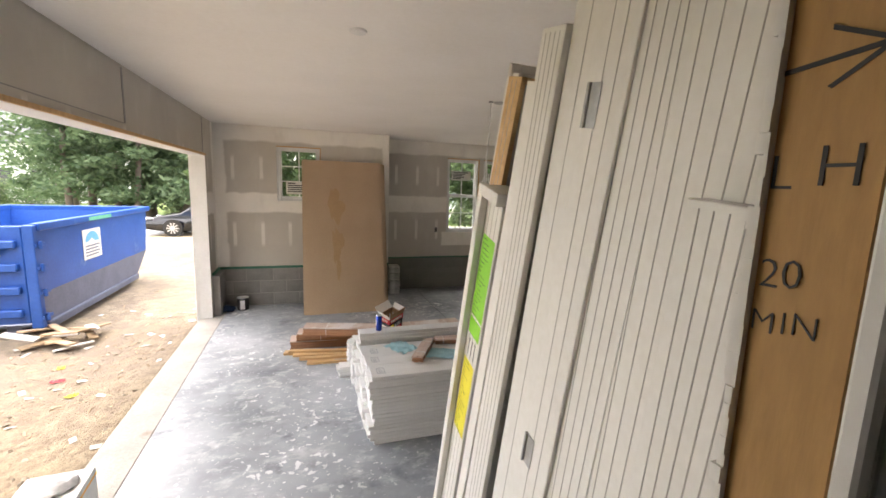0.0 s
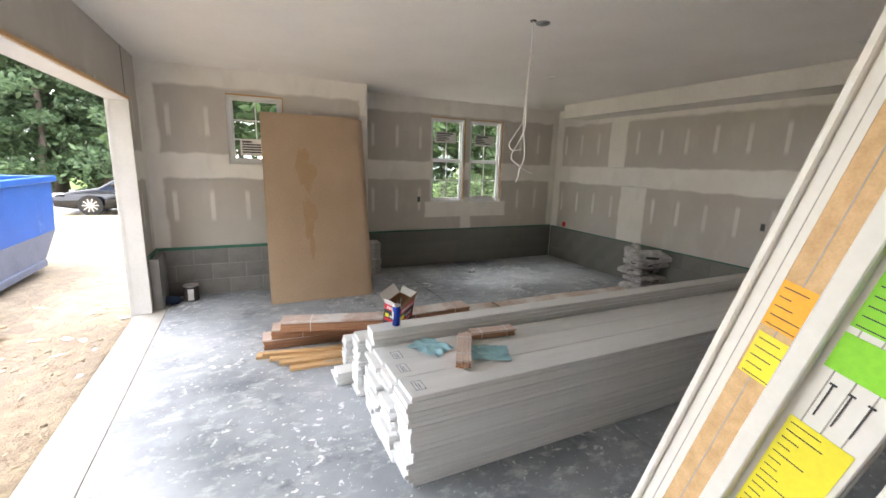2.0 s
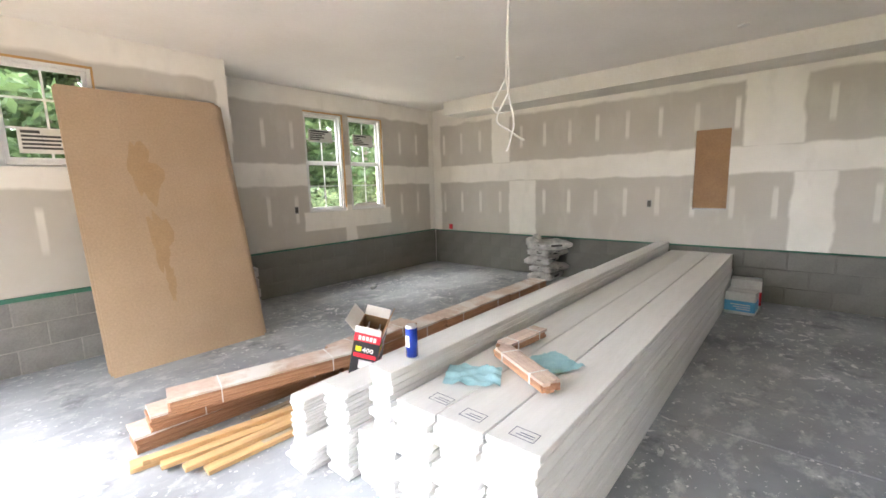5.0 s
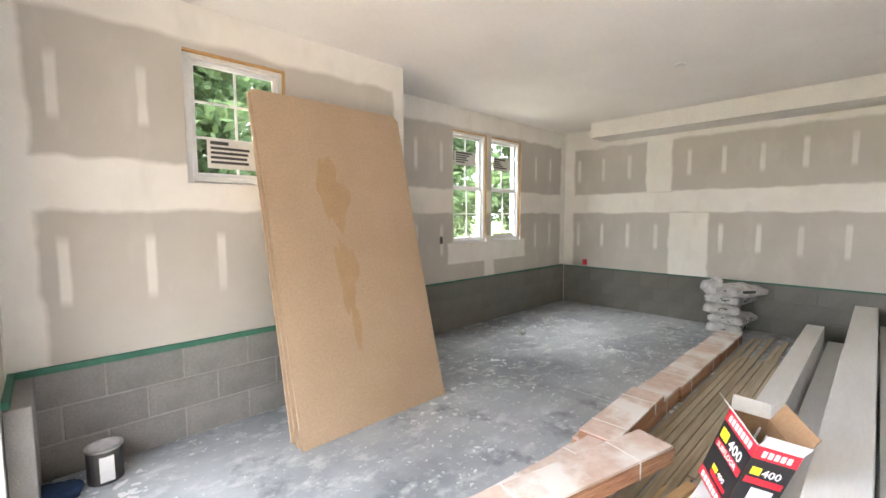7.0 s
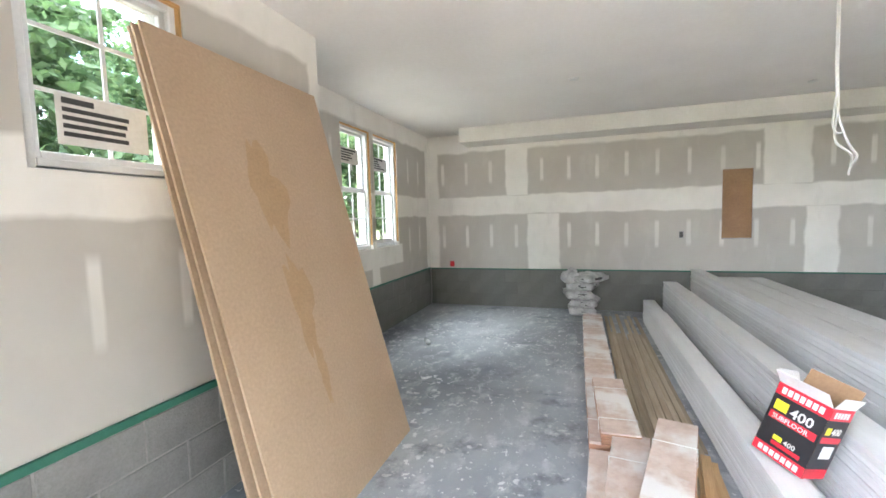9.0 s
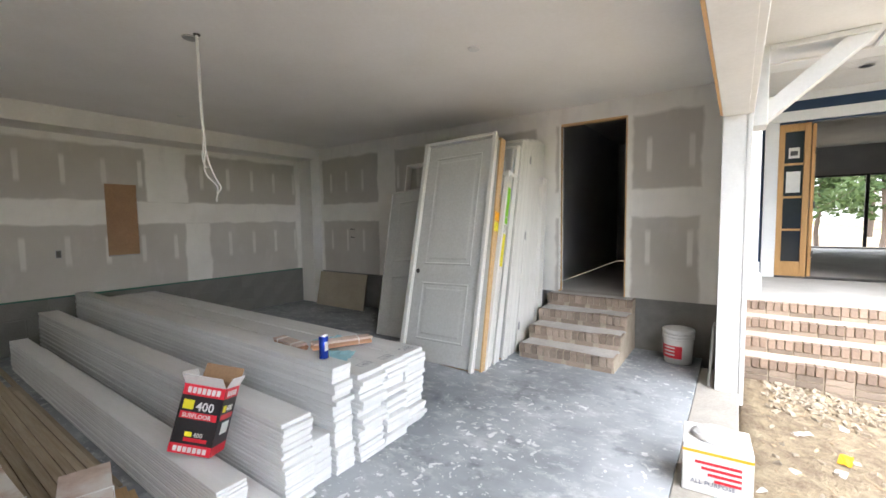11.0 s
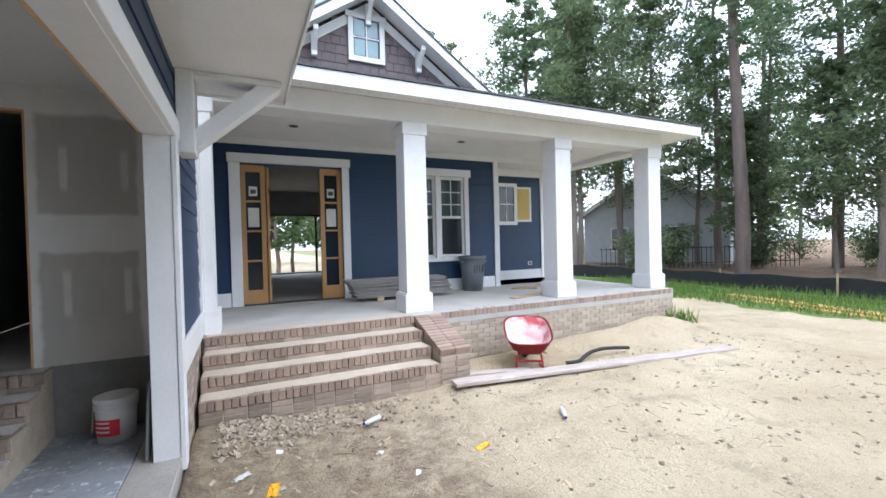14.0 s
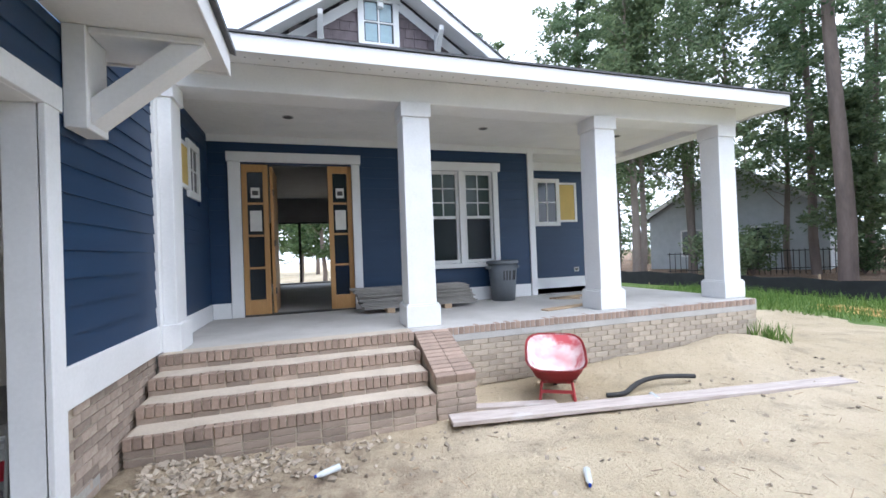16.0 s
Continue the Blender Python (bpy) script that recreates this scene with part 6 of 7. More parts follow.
bmesh.ops.bevel(whl, geom=[e for e in whl.edges if len(e.link_faces) == 2 and e.calc_face_angle() > 1], offset=0.025, segments=2, affect="EDGES")
wh_ = part("wheel", whl, M_RUBBER, wbw)
part("rim", cyl_bm((-0.047, -0.50, 0.17), (0.047, -0.50, 0.17), 0.085, None, 18), M_BARROW, wh_)
pk = part("long_plank", box_bm(0, 4.45, -0.10, 0.10, 0, 0.04, 0.004), M_PLANK)
pk.matrix_world = pose(-2.72, 0.20, -0.118, 0, 0.9, 180 - 6.5)
tagged(pk, "long weathered plank lying on the sand", "plank")
pk2 = part("short_plank", box_bm(0, 0.9, -0.06, 0.06, 0, 0.03, 0.004), M_PLANK)
pk2.matrix_world = pose(-3.0, -0.15, -0.16, 0, 0, 165)
tagged(pk2, "short grey plank half buried in sand", "plank")
hs = thing("black_hose", "black corrugated pipe lying on the sand", "pipe")
tube("pipe", [(-4.45, 0.12, -0.14), (-4.62, 0.18, -0.14), (-4.78, 0.08, -0.13), (-5.0, 0.02, -0.08), (-5.3, 0.05, -0.06), (-5.65, 0.10, -0.10)], 0.026, M_RUBBER, hs)
pb = thing("water_bottle", "clear plastic water bottle lying on the sand", "bottle", pose(-4.85, 0.30, -0.13, 0, 90, 70))
part("body", cyl_bm((0, 0, 0), (0, 0, 0.15), 0.027, None, 14), M_PET, pb)
part("cap", cyl_bm((0, 0, 0.15), (0, 0, 0.18), 0.026, 0.012, 14), M_CARDW, pb)
for x, y, rz in ((-1.66, 0.62, 25), (-3.3, 1.35, 60)):
    b = thing("crushed_bottle", "crushed clear plastic bottle in the dirt", "bottle", pose(x, y, -0.135, 0, 90, rz), "litter bottles")
    part("body", cyl_bm((0, 0, -0.08), (0, 0, 0.06), 0.026, 0.022, 10), M_PET, b)
    part("neck", cyl_bm((0, 0, 0.06), (0, 0, 0.10), 0.022, 0.011, 10), M_PET, b)
    part("cap", cyl_bm((0, 0, 0.10), (0, 0, 0.113), 0.012, None, 10), M_CANBLUE, b)


# ---- ground, road and site litter ----
def ground_z(x, y):
    z = -0.17 + 0.035 * noise.noise((x * 0.5, y * 0.5, 1.3)) + 0.018 * noise.noise((x * 1.9, y * 1.9, 4.0)) + 0.016 * noise.noise((x * 5.5, y * 5.5, 2.0))
    d = math.hypot(x + 0.2, 0 if 0.5 < y < 7 else min(abs(y - 0.5), abs(y - 7)))
    z += 0.09 * max(0, 1 - d / 0.9)
    z += 0.26 * math.exp(-((x + 7.2) / 0.8) ** 2 - ((y + 0.65) / 0.35) ** 2)
    z += 0.13 * math.exp(-((x + 5.6) / 1.2) ** 2 - ((y + 0.7) / 0.3) ** 2)
    far = max(0.0, math.hypot(x + 3, y - 2) - 12)
    z -= 0.10 * min(1, far / 10)
    if x > -0.12 and -12 < y < 7.6:
        z = -0.30
    if x > -8.0 and -12 < y < -0.9:
        z = -0.36
    return z


gxs = sorted({*np.round(np.arange(-9, 1.2, 0.11), 3), *np.round(np.arange(-20, -9, 0.5), 2), *np.round(np.arange(1.2, 20, 1.0), 2), -160, -110, -80, -60, -45, -36, -30, -26, -23, 24, 30, 40, 60, 90, 140})
gys = sorted({*np.round(np.arange(-1.4, 9, 0.11), 3), *np.round(np.arange(-14, -1.4, 0.6), 2), *np.round(np.arange(9, 20, 0.5), 2), -160, -110, -80, -60, -45, -36, -28, -22, -18, 21, 22.5, 24, 27, 30, 36, 45, 60, 80, 110, 160})
gv = [(x, y, ground_z(x, y)) for x in gxs for y in gys]
ny = len(gys)
gf = [(i * ny + j, (i + 1) * ny + j, (i + 1) * ny + j + 1, i * ny + j + 1) for i in range(len(gxs) - 1) for j in range(ny - 1)]
gme = bpy.data.meshes.new("ground")
gme.from_pydata([tuple(map(float, v)) for v in gv], [], gf)
gme.materials.append(M_SAND)
gme.polygons.foreach_set("use_smooth", [True] * len(gme.polygons))
tagged(new("ground", gme), "rutted pale sand of a building site", "ground", kind="structure")
structure("road", box_bm(-120, 120, 17.4, 22.0, -0.5, -0.225), M_ROAD, "pale asphalt street past the site", "road")


def chip_stuff(name, label, material, n, area, size, flat, seed, cat="debris", zoff=0.0):
    rnd = random.Random(seed)
    bm = bmesh.new()
    for _ in range(n):
        x, y = area(rnd)
        s = size(rnd)
        m = pose(x, y, ground_z(x, y) + zoff + s[2] * 0.3, rnd.uniform(-flat, flat), rnd.uniform(-flat, flat), rnd.uniform(0, 360))
        vs = bx(bm, -s[0] / 2, s[0] / 2, -s[1] / 2, s[1] / 2, -s[2] / 2, s[2] / 2, 0.0, m)
        for v in vs:
            v.co += Vector((rnd.uniform(-1, 1), rnd.uniform(-1, 1), rnd.uniform(-1, 1))) * min(s) * 0.25
    ob = part(name, bm, material, None)
    return tagged(ob, label, cat, kind="stuff")


chip_stuff("rubble", "broken stone and mortar rubble by the steps", M_STONE, 420, lambda r: (-0.35 - abs(r.gauss(0, 0.9)), 0.35 + r.gauss(0, 0.22)),
           lambda r: (r.uniform(0.012, 0.055), r.uniform(0.012, 0.045), r.uniform(0.008, 0.032)), 40, 3)
chip_stuff("wood_chips", "splinters and wood scraps strewn over the sand", M_LITTER, 300, lambda r: (-0.25 - abs(r.gauss(0, 1.2)), r.uniform(0.6, 9.0)),
           lambda r: (r.uniform(0.02, 0.10), r.uniform(0.006, 0.022), 0.006), 14, 5)
chip_stuff("twigs", "thin brown twigs scattered over the sand", M_LITTER, 520, lambda r: (r.uniform(-8.5, -0.4), r.uniform(0.2, 9)),
           lambda r: (r.uniform(0.04, 0.20), r.uniform(0.003, 0.006), 0.004), 10, 7)
chip_stuff("clods", "small clods and pebbles in the sand", M_STONE, 700, lambda r: (r.uniform(-8.0, -0.3), r.uniform(0.0, 6)),
           lambda r: (r.uniform(0.012, 0.045), r.uniform(0.012, 0.035), r.uniform(0.008, 0.022)), 40, 9)
chip_stuff("paper_scraps", "torn scraps of white paper and drywall", M_PAPER, 46, lambda r: (-0.25 - abs(r.gauss(0, 0.9)), r.uniform(0.7, 8.0)),
           lambda r: (r.uniform(0.04, 0.14), r.uniform(0.03, 0.09), 0.006), 16, 11)
for x, y, rz, mt, nm in ((-1.2, 4.9, 30, M_RED, "red"), (-1.35, 5.3, 110, M_YELLOW, "yellow"), (-0.9, 4.5, 60, M_YELLOW, "yellow"), (-0.75, 1.4, 75, M_ORANGE, "orange"), (-2.35, 1.45, 10, M_ORANGE, "orange"), (-0.55, 1.15, 20, M_PAPER, "white")):
    b = thing("plastic_scrap", nm + " scrap of packaging in the dirt", "litter", pose(x, y, ground_z(x, y) + 0.006, 0, 8, rz))
    bm = bmesh.new()
    n = 6
    vs = [[bm.verts.new(((i / n - 0.5) * 0.13, (j / n - 0.5) * 0.07, 0.02 * abs(noise.noise((i * 0.9 + x, j * 0.9, y))))) for j in range(n + 1)] for i in range(n + 1)]
    for i in range(n):
        for j in range(n):
            bm.faces.new((vs[i][j], vs[i + 1][j], vs[i + 1][j + 1], vs[i][j + 1]))
    part("film", bm, mt, b)
hp = thing("scrap_heap", "small heap of torn wood and paper scraps", "debris", pose(-1.75, 6.15, -0.15))
for k in range(14):
    part("scrap", box_bm(-0.2, 0.2, -0.05, 0.05, 0, 0.02, 0.002, m=pose(random.uniform(-0.3, 0.3), random.uniform(-0.25, 0.25), 0.012 * k, random.uniform(-12, 12), random.uniform(-12, 12), random.uniform(0, 180))), M_LITTER if k % 4 else M_PAPER, hp)


# ---- the blue dumpster ----
dp = thing("dumpster", "open blue steel dumpster with a white sign", "dumpster")
X0, X1, Y0, Y1, Z0, Z1 = -4.35, -2.02, 6.45, 10.43, -0.02, 1.31
body = bmesh.new()
def slab_yz(bm, xa, xb):
    prism(bm, [(Y0, 0.43), (Y1 - 0.13, 0.43), (Y1, Z1), (Y0, Z1)], "x", xa, xb, 0)
slab_yz(body, X1 - 0.03, X1)
part("side_panel", body, M_DUMP, dp)
body = bmesh.new()
slab_yz(body, X0, X0 + 0.03)
part("side_panel", body, M_DUMP, dp)
part("end_panel", box_bm(X0 + 0.03, X1 - 0.03, Y0, Y0 + 0.03, 0.43, Z1), M_DUMP, dp)
body = bmesh.new()
prism(body, [(Y1 - 0.16, 0.43), (Y1 - 0.13, 0.43), (Y1, Z1), (Y1 - 0.03, Z1)], "x", X0 + 0.031, X1 - 0.031)
part("end_panel", body, M_DUMP, dp)
low = bmesh.new()
for xa, xb in ((X1 - 0.03, X1 + 0.002), (X0 - 0.002, X0 + 0.03)):
    prism(low, [(Y0, Z0), (Y1 - 0.75, Z0), (Y1 - 0.13, 0.429), (Y0, 0.429)], "x", xa, xb)
prism(low, [(Y1 - 0.78, Z0), (Y1 - 0.75, Z0), (Y1 - 0.13, 0.429), (Y1 - 0.16, 0.429)], "x", X0 + 0.031, X1 - 0.031)
bx(low, X0 + 0.031, X1 - 0.031, Y0, Y1 - 0.78, Z0, Z0 + 0.03)
part("lower_body", low, M_DUMPGREY, dp, "scuffed grey lower body")
rim = bmesh.new()
for a in ((X1 - 0.04, X1 + 0.06, Y0 - 0.02, Y1 + 0.06), (X0 - 0.06, X0 + 0.04, Y0 - 0.02, Y1 + 0.06), (X0 + 0.04, X1 - 0.04, Y1 - 0.04, Y1 + 0.06)):
    bx(rim, *a, Z1 - 0.05, Z1 + 0.05, 0.012)
part("top_rail", rim, M_DUMP, dp)
for x in (X1 - 0.35, X0 + 0.35):
    part("skid_rail", box_bm(x - 0.08, x + 0.08, Y0 + 0.05, Y1 - 0.85, -0.16, Z0 - 0.001, 0.006), M_DUMPGREY, dp)
part("bottom_rail", box_bm(X1 - 0.04, X1 + 0.05, Y0 + 0.02, Y1 - 0.78, Z0 - 0.05, Z0 + 0.05, 0.008), M_DUMPGREY, dp)
part("roller", cyl_bm((X1 - 0.5, Y1 - 0.95, -0.09), (X1 - 0.2, Y1 - 0.95, -0.09), 0.075, None, 18), M_DARKMETAL, dp)
dr = part("end_door", box_bm(X0 + 0.03, X1 - 0.10, Y0 - 0.08, Y0 - 0.005, 0.05, Z1 + 0.02, 0.012), M_DUMP, dp, "ribbed swinging end door")
for z in (0.2, 0.5, 0.8, 1.1):
    part("rib", box_bm(X0 + 0.06, X1 - 0.15, Y0 - 0.15, Y0 - 0.081, z - 0.05, z + 0.05, 0.012), M_DUMP, dr)
part("corner_post", box_bm(X1 - 0.09, X1 + 0.03, Y0 - 0.10, Y0 - 0.003, Z0, Z1 + 0.03, 0.01), M_DUMP, dp)
for z in (0.12, 0.45, 0.78, 1.08):
    hb = bmesh.new()
    bx(hb, X1 + 0.031, X1 + 0.05, Y0 - 0.09, Y0 + 0.12, z - 0.02, z + 0.02, 0.004)
    cyl(hb, (X1 + 0.055, Y0 - 0.02, z - 0.05), (X1 + 0.055, Y0 - 0.02, z + 0.05), 0.024, None, 10)
    part("hinge", hb, M_DUMP, dp)
sg = part("sign", box_bm(X1 + 0.003, X1 + 0.010, 7.62, 8.22, 0.66, 1.14, 0.002), M_CARDW, dp, "white company sign")
wv = bmesh.new()
ring = [(7.68, 0.93)] + [(7.92 + 0.23 * math.cos(radians(a)), 0.93 + 0.17 * math.sin(radians(a))) for a in range(180, -1, -15)] + [(8.0, 0.94), (7.9, 0.99), (7.8, 0.95)]
prism(wv, ring[1:], "x", X1 + 0.0105, X1 + 0.012)
part("logo_shape", wv, M_BLUEBOX, sg, "blue wave shape")
ln = bmesh.new()
for k in range(4):
    bx(ln, X1 + 0.0105, X1 + 0.0115, 7.68, 8.16 - 0.05 * (k % 2), 0.86 - 0.05 * k, 0.88 - 0.05 * k)
part("print", ln, M_DUMPGREY, sg)
part("warning_tag", box_bm(X1 - 0.45, X1 - 0.30, Y0 - 0.153, Y0 - 0.151, 0.96, 1.06), M_ORANGE, dp, "orange warning sticker")
part("tape", box_bm(X1 + 0.061, X1 + 0.063, 7.75, 8.55, Z1 - 0.03, Z1 + 0.03), plain("green_tape", (0.12, 0.45, 0.30), 0.5), dp, "green tape on the rail")


# ---- the parked car ----
cr = thing("parked_car", "black sedan parked at the street edge", "car", pose(-3.5, 18.75, -0.225))
prof = [(-0.92, 0.32), (-0.95, 0.55), (-0.86, 0.70), (-0.4, 0.80), (0.25, 0.90), (0.95, 1.36), (1.7, 1.45), (2.45, 1.40), (3.15, 1.02), (3.70, 0.98), (3.82, 0.75), (3.78, 0.32), (3.1, 0.22), (-0.4, 0.22)]
cbm = bmesh.new()
xs = []
for w, k in ((-0.86, 0.9), (-0.80, 0.985), (-0.6, 1.0), (0.6, 1.0), (0.80, 0.985), (0.86, 0.9)):
    ring = []
    for px, pz in prof:
        inset = 0.0 if pz < 0.92 else (pz - 0.92) * 0.35
        ww = math.copysign(max(0.1, abs(w) - inset), w)
        ring.append(cbm.verts.new((px * (0.995 if abs(w) > 0.7 else 1) , ww, 0.22 + (pz - 0.22) * k)))
    xs.append(ring)
for a, b in zip(xs, xs[1:]):
    for i in range(len(prof)):
        cbm.faces.new((a[i - 1], a[i], b[i], b[i - 1]))
cbm.faces.new(xs[0])
cbm.faces.new(xs[-1])
part("body", cbm, M_CARPAINT, cr, "", True)
for s in (-1, 1):
    gl = bmesh.new()
    prism(gl, [(0.50, 0.97), (1.02, 1.28), (1.66, 1.36), (1.66, 0.97)], "y", s * 0.80 - 0.012, s * 0.80 + 0.012)
    prism(gl, [(1.72, 0.97), (1.72, 1.36), (2.40, 1.31), (2.95, 1.0)], "y", s * 0.80 - 0.012, s * 0.80 + 0.012)
    part("side_window", gl, M_CARGLASS, cr)
    part("door_handle", box_bm(1.45, 1.62, s * 0.872 - 0.008, s * 0.872 + 0.008, 0.80, 0.83, 0.003), M_ALLOY, cr)
    part("mirror", box_bm(0.62, 0.78, min(s * 0.84, s * 0.98), max(s * 0.84, s * 0.98), 0.93, 1.04, 0.02), M_CARPAINT, cr)
    hl = bmesh.new()
    bx(hl, -0.93, -0.60, min(s * 0.55, s * 0.86), max(s * 0.55, s * 0.86), 0.60, 0.72, 0.02)
    part("headlight", hl, M_LAMP, cr)
    for wx in (0.0, 2.78):
        wbm = cyl_bm((wx, s * 0.70, 0.33), (wx, s * 0.885, 0.33), 0.33, None, 30)
        wo2 = part("wheel", wbm, M_RUBBER, cr)
        part("rim", cyl_bm((wx, s * 0.80, 0.33), (wx, s * 0.892, 0.33), 0.225, 0.215, 26), M_DARKMETAL, wo2)
        sp = bmesh.new()
        for k in range(10):
            a = radians(36 * k)
            bx(sp, 0.03, 0.215, s * 0.893 - 0.004, s * 0.893 + 0.004, -0.018, 0.018, 0.0, Matrix.Translation((wx, 0, 0.33)) @ Matrix.Rotation(a, 4, "Y"))
        cyl(sp, (wx, s * 0.885, 0.33), (wx, s * 0.90, 0.33), 0.05, None, 14)
        part("spokes", sp, M_ALLOY, wo2, "bright alloy spokes")
part("windscreen", box_bm(-0.01, 0.01, -0.62, 0.62, -0.36, 0.36, 0.0, m=pose(0.60, 0, 1.145, 0, 57, 0)), M_CARGLASS, cr)


# ---- trees ----
def limb_path(rnd, start, direction, length, droop, steps=4):
    p, d = Vector(start), Vector(direction).normalized()
    pts = [p.copy()]
    for _ in range(steps):
        d = (d + Vector((rnd.uniform(-0.18, 0.18), rnd.uniform(-0.18, 0.18), droop + rnd.uniform(-0.1, 0.1)))).normalized()
        p = p + d * (length / steps)
        pts.append(p.copy())
    return pts


def add_tube(verts, faces, pts, r0, r1, seg=6):
    base = len(verts)
    for i, p in enumerate(pts):
        r = r0 + (r1 - r0) * i / (len(pts) - 1)
        for k in range(seg):
            a = 2 * math.pi * k / seg
            verts.append((p.x + r * math.cos(a), p.y + r * math.sin(a), p.z + (0.25 * r * math.sin(a))))
    for i in range(len(pts) - 1):
        for k in range(seg):
            a, b = base + i * seg + k, base + i * seg + (k + 1) % seg
            faces.append((a, b, b + seg, a + seg))


def clump(verts, faces, rnd, c, rad, n, leaf, flat=0.7):
    for _ in range(n):
        while True:
            o = Vector((rnd.uniform(-1, 1), rnd.uniform(-1, 1), rnd.uniform(-1, 1)))
            if o.length < 1:
                break
        p = c + Vector((o.x * rad, o.y * rad, o.z * rad * flat))
        u = Vector((rnd.gauss(0, 1), rnd.gauss(0, 1), rnd.gauss(0, 0.6))).normalized()
        w = u.cross(Vector((rnd.gauss(0, 1), rnd.gauss(0, 1), rnd.gauss(0, 1)))).normalized()
        s = leaf * rnd.uniform(0.6, 1.4)
        a = len(verts)
        verts.extend((p - u * s, p + w * s * 0.42, p + u * s, p - w * s * 0.42))
        faces.append((a, a + 1, a + 2, a + 3))


def mesh_part(name, verts, faces, material, parent, smooth=False):
    me = bpy.data.meshes.new(name)
    me.from_pydata([tuple(v) for v in verts], [], faces)
    me.materials.append(material)
    if smooth:
        me.polygons.foreach_set("use_smooth", [True] * len(me.polygons))
    ob = new(name, me)
    ob.parent = parent
    return ob


def tree(name, x, y, h, r, seed, crown_from, spread, leaves, bark, leaf, label, n_limbs=26, per=70, droop=-0.02, lean=(0, 0), group="", leaf_size=0.16, rise=0.25):
    """A tapered trunk with limbs that carry clumps of many small leaves."""
    rnd = random.Random(seed)
    t = thing(name, label, "tree", pose(x, y, -0.30), group)
    tv, tf = [], []
    pts = [Vector((lean[0] * k / 10 + 0.09 * math.sin(k * 0.9 + seed) * (k > 0), lean[1] * k / 10 + 0.09 * math.cos(k * 0.7 + seed) * (k > 0), h * k / 10)) for k in range(11)]
    add_tube(tv, tf, pts, r, r * 0.22, 12)
    cv, cf = [], []
    for k in range(n_limbs):
        f = crown_from + (1 - crown_from) * ((k + rnd.random()) / n_limbs)
        i = min(9, int(f * 10))
        s = pts[i].lerp(pts[i + 1], f * 10 - i)
        a = k * 2.4 + rnd.uniform(-0.4, 0.4)
        reach = spread * (1.0 - 0.65 * (f - crown_from) / (1 - crown_from)) * rnd.uniform(0.6, 1.1)
        lp = limb_path(rnd, s, (math.cos(a), math.sin(a), rise), reach, droop)
        add_tube(tv, tf, lp, r * 0.22 * (1.15 - f), 0.012, 5)
        for q in range(1, len(lp)):
            if q == 1 and reach > 2 and rnd.random() < 0.6:
                continue
            c = lp[q] + Vector((rnd.uniform(-0.3, 0.3), rnd.uniform(-0.3, 0.3), rnd.uniform(-0.1, 0.25)))
            clump(cv, cf, rnd, c, reach * rnd.uniform(0.2, 0.36) + 0.12, int(per * rnd.uniform(0.5, 1.3)), leaf_size, 0.55)
    mesh_part("trunk", tv, tf, bark, t, True)
    mesh_part("crown", cv, cf, leaf, t)
    return t


PINE = "tall pine with a bare trunk and high crown"
OAK = "leafy broadleaf tree with an open crown"
YP_ = "spreading young pine with layered boughs"
# woods beyond the porch
for k, (x, y, h, r, cf_, sp) in enumerate(((-20.8, -6.6, 22, 0.30, 0.45, 3.6), (-20.5, 0.4, 20, 0.24, 0.5, 3.0), (-21.5, 2.0, 21, 0.26, 0.5, 3.2), (-25, -3.0, 19, 0.22, 0.4, 3.2),
                                          (-24, -9.5, 18, 0.20, 0.3, 3.0), (-28, -6, 21, 0.25, 0.4, 3.4), (-31, 1.0, 20, 0.24, 0.4, 3.2), (-14, -26, 18, 0.24, 0.5, 3.2),
                                          (-9.5, -27, 15.5, 0.22, 0.45, 3.4), (-33, -12, 20, 0.25, 0.35, 3.6), (-17, -17, 17, 0.22, 0.35, 3.4), (-27, 2.0, 20, 0.24, 0.3, 3.4), (-24, 7.0, 19, 0.24, 0.35, 3.4))):
    tree("pine_tree", x, y, h, r, 30 + k, cf_, sp, 0, M_BARK, M_NEEDLE, PINE, 28, 80, -0.03, (random.uniform(-0.5, 0.5), random.uniform(-0.5, 0.5)), "woods beside the house", 0.13)
for k, (x, y, h, r, cf_, sp) in enumerate(((-15.8, -11.8, 15, 0.19, 0.25, 3.4), (-16.4, -12.1, 14, 0.16, 0.3, 3.0), (-18, -14, 15, 0.18, 0.3, 3.6), (-22, -2.5, 11, 0.13, 0.22, 2.8),
                                          (-24, -4.5, 9, 0.11, 0.2, 2.6), (-26, -12, 13, 0.16, 0.25, 3.4), (-29, -2, 11, 0.13, 0.2, 3.0), (-20, -18, 16, 0.2, 0.3, 3.8),
                                          (-26, 5, 12, 0.15, 0.2, 3.2), (-33, -6, 13, 0.16, 0.15, 3.6), (-34, 4, 13, 0.16, 0.15, 3.6), (-13, -20, 14, 0.18, 0.3, 3.6), (-23.5, -8.0, 7.5, 0.09, 0.2, 2.0), (-17, -20, 17, 0.2, 0.28, 4.2), (-21, -13.5, 16, 0.2, 0.25, 4.0), (-12, -24, 15, 0.2, 0.3, 4.0), (-24, -16, 16, 0.2, 0.2, 4.2), (-28, -9.5, 15, 0.2, 0.18, 4.2), (-19, -9.5, 14, 0.15, 0.35, 3.2), (-30, 7, 14, 0.2, 0.15, 4.2))):
    tree("broadleaf_tree", x, y, h, r, 60 + k, cf_, sp, 0, M_BARKPALE, M_LEAF, OAK, 36, 72, 0.03, (random.uniform(-0.6, 0.6), random.uniform(-0.6, 0.6)), "woods beside the house", 0.11, 0.6)
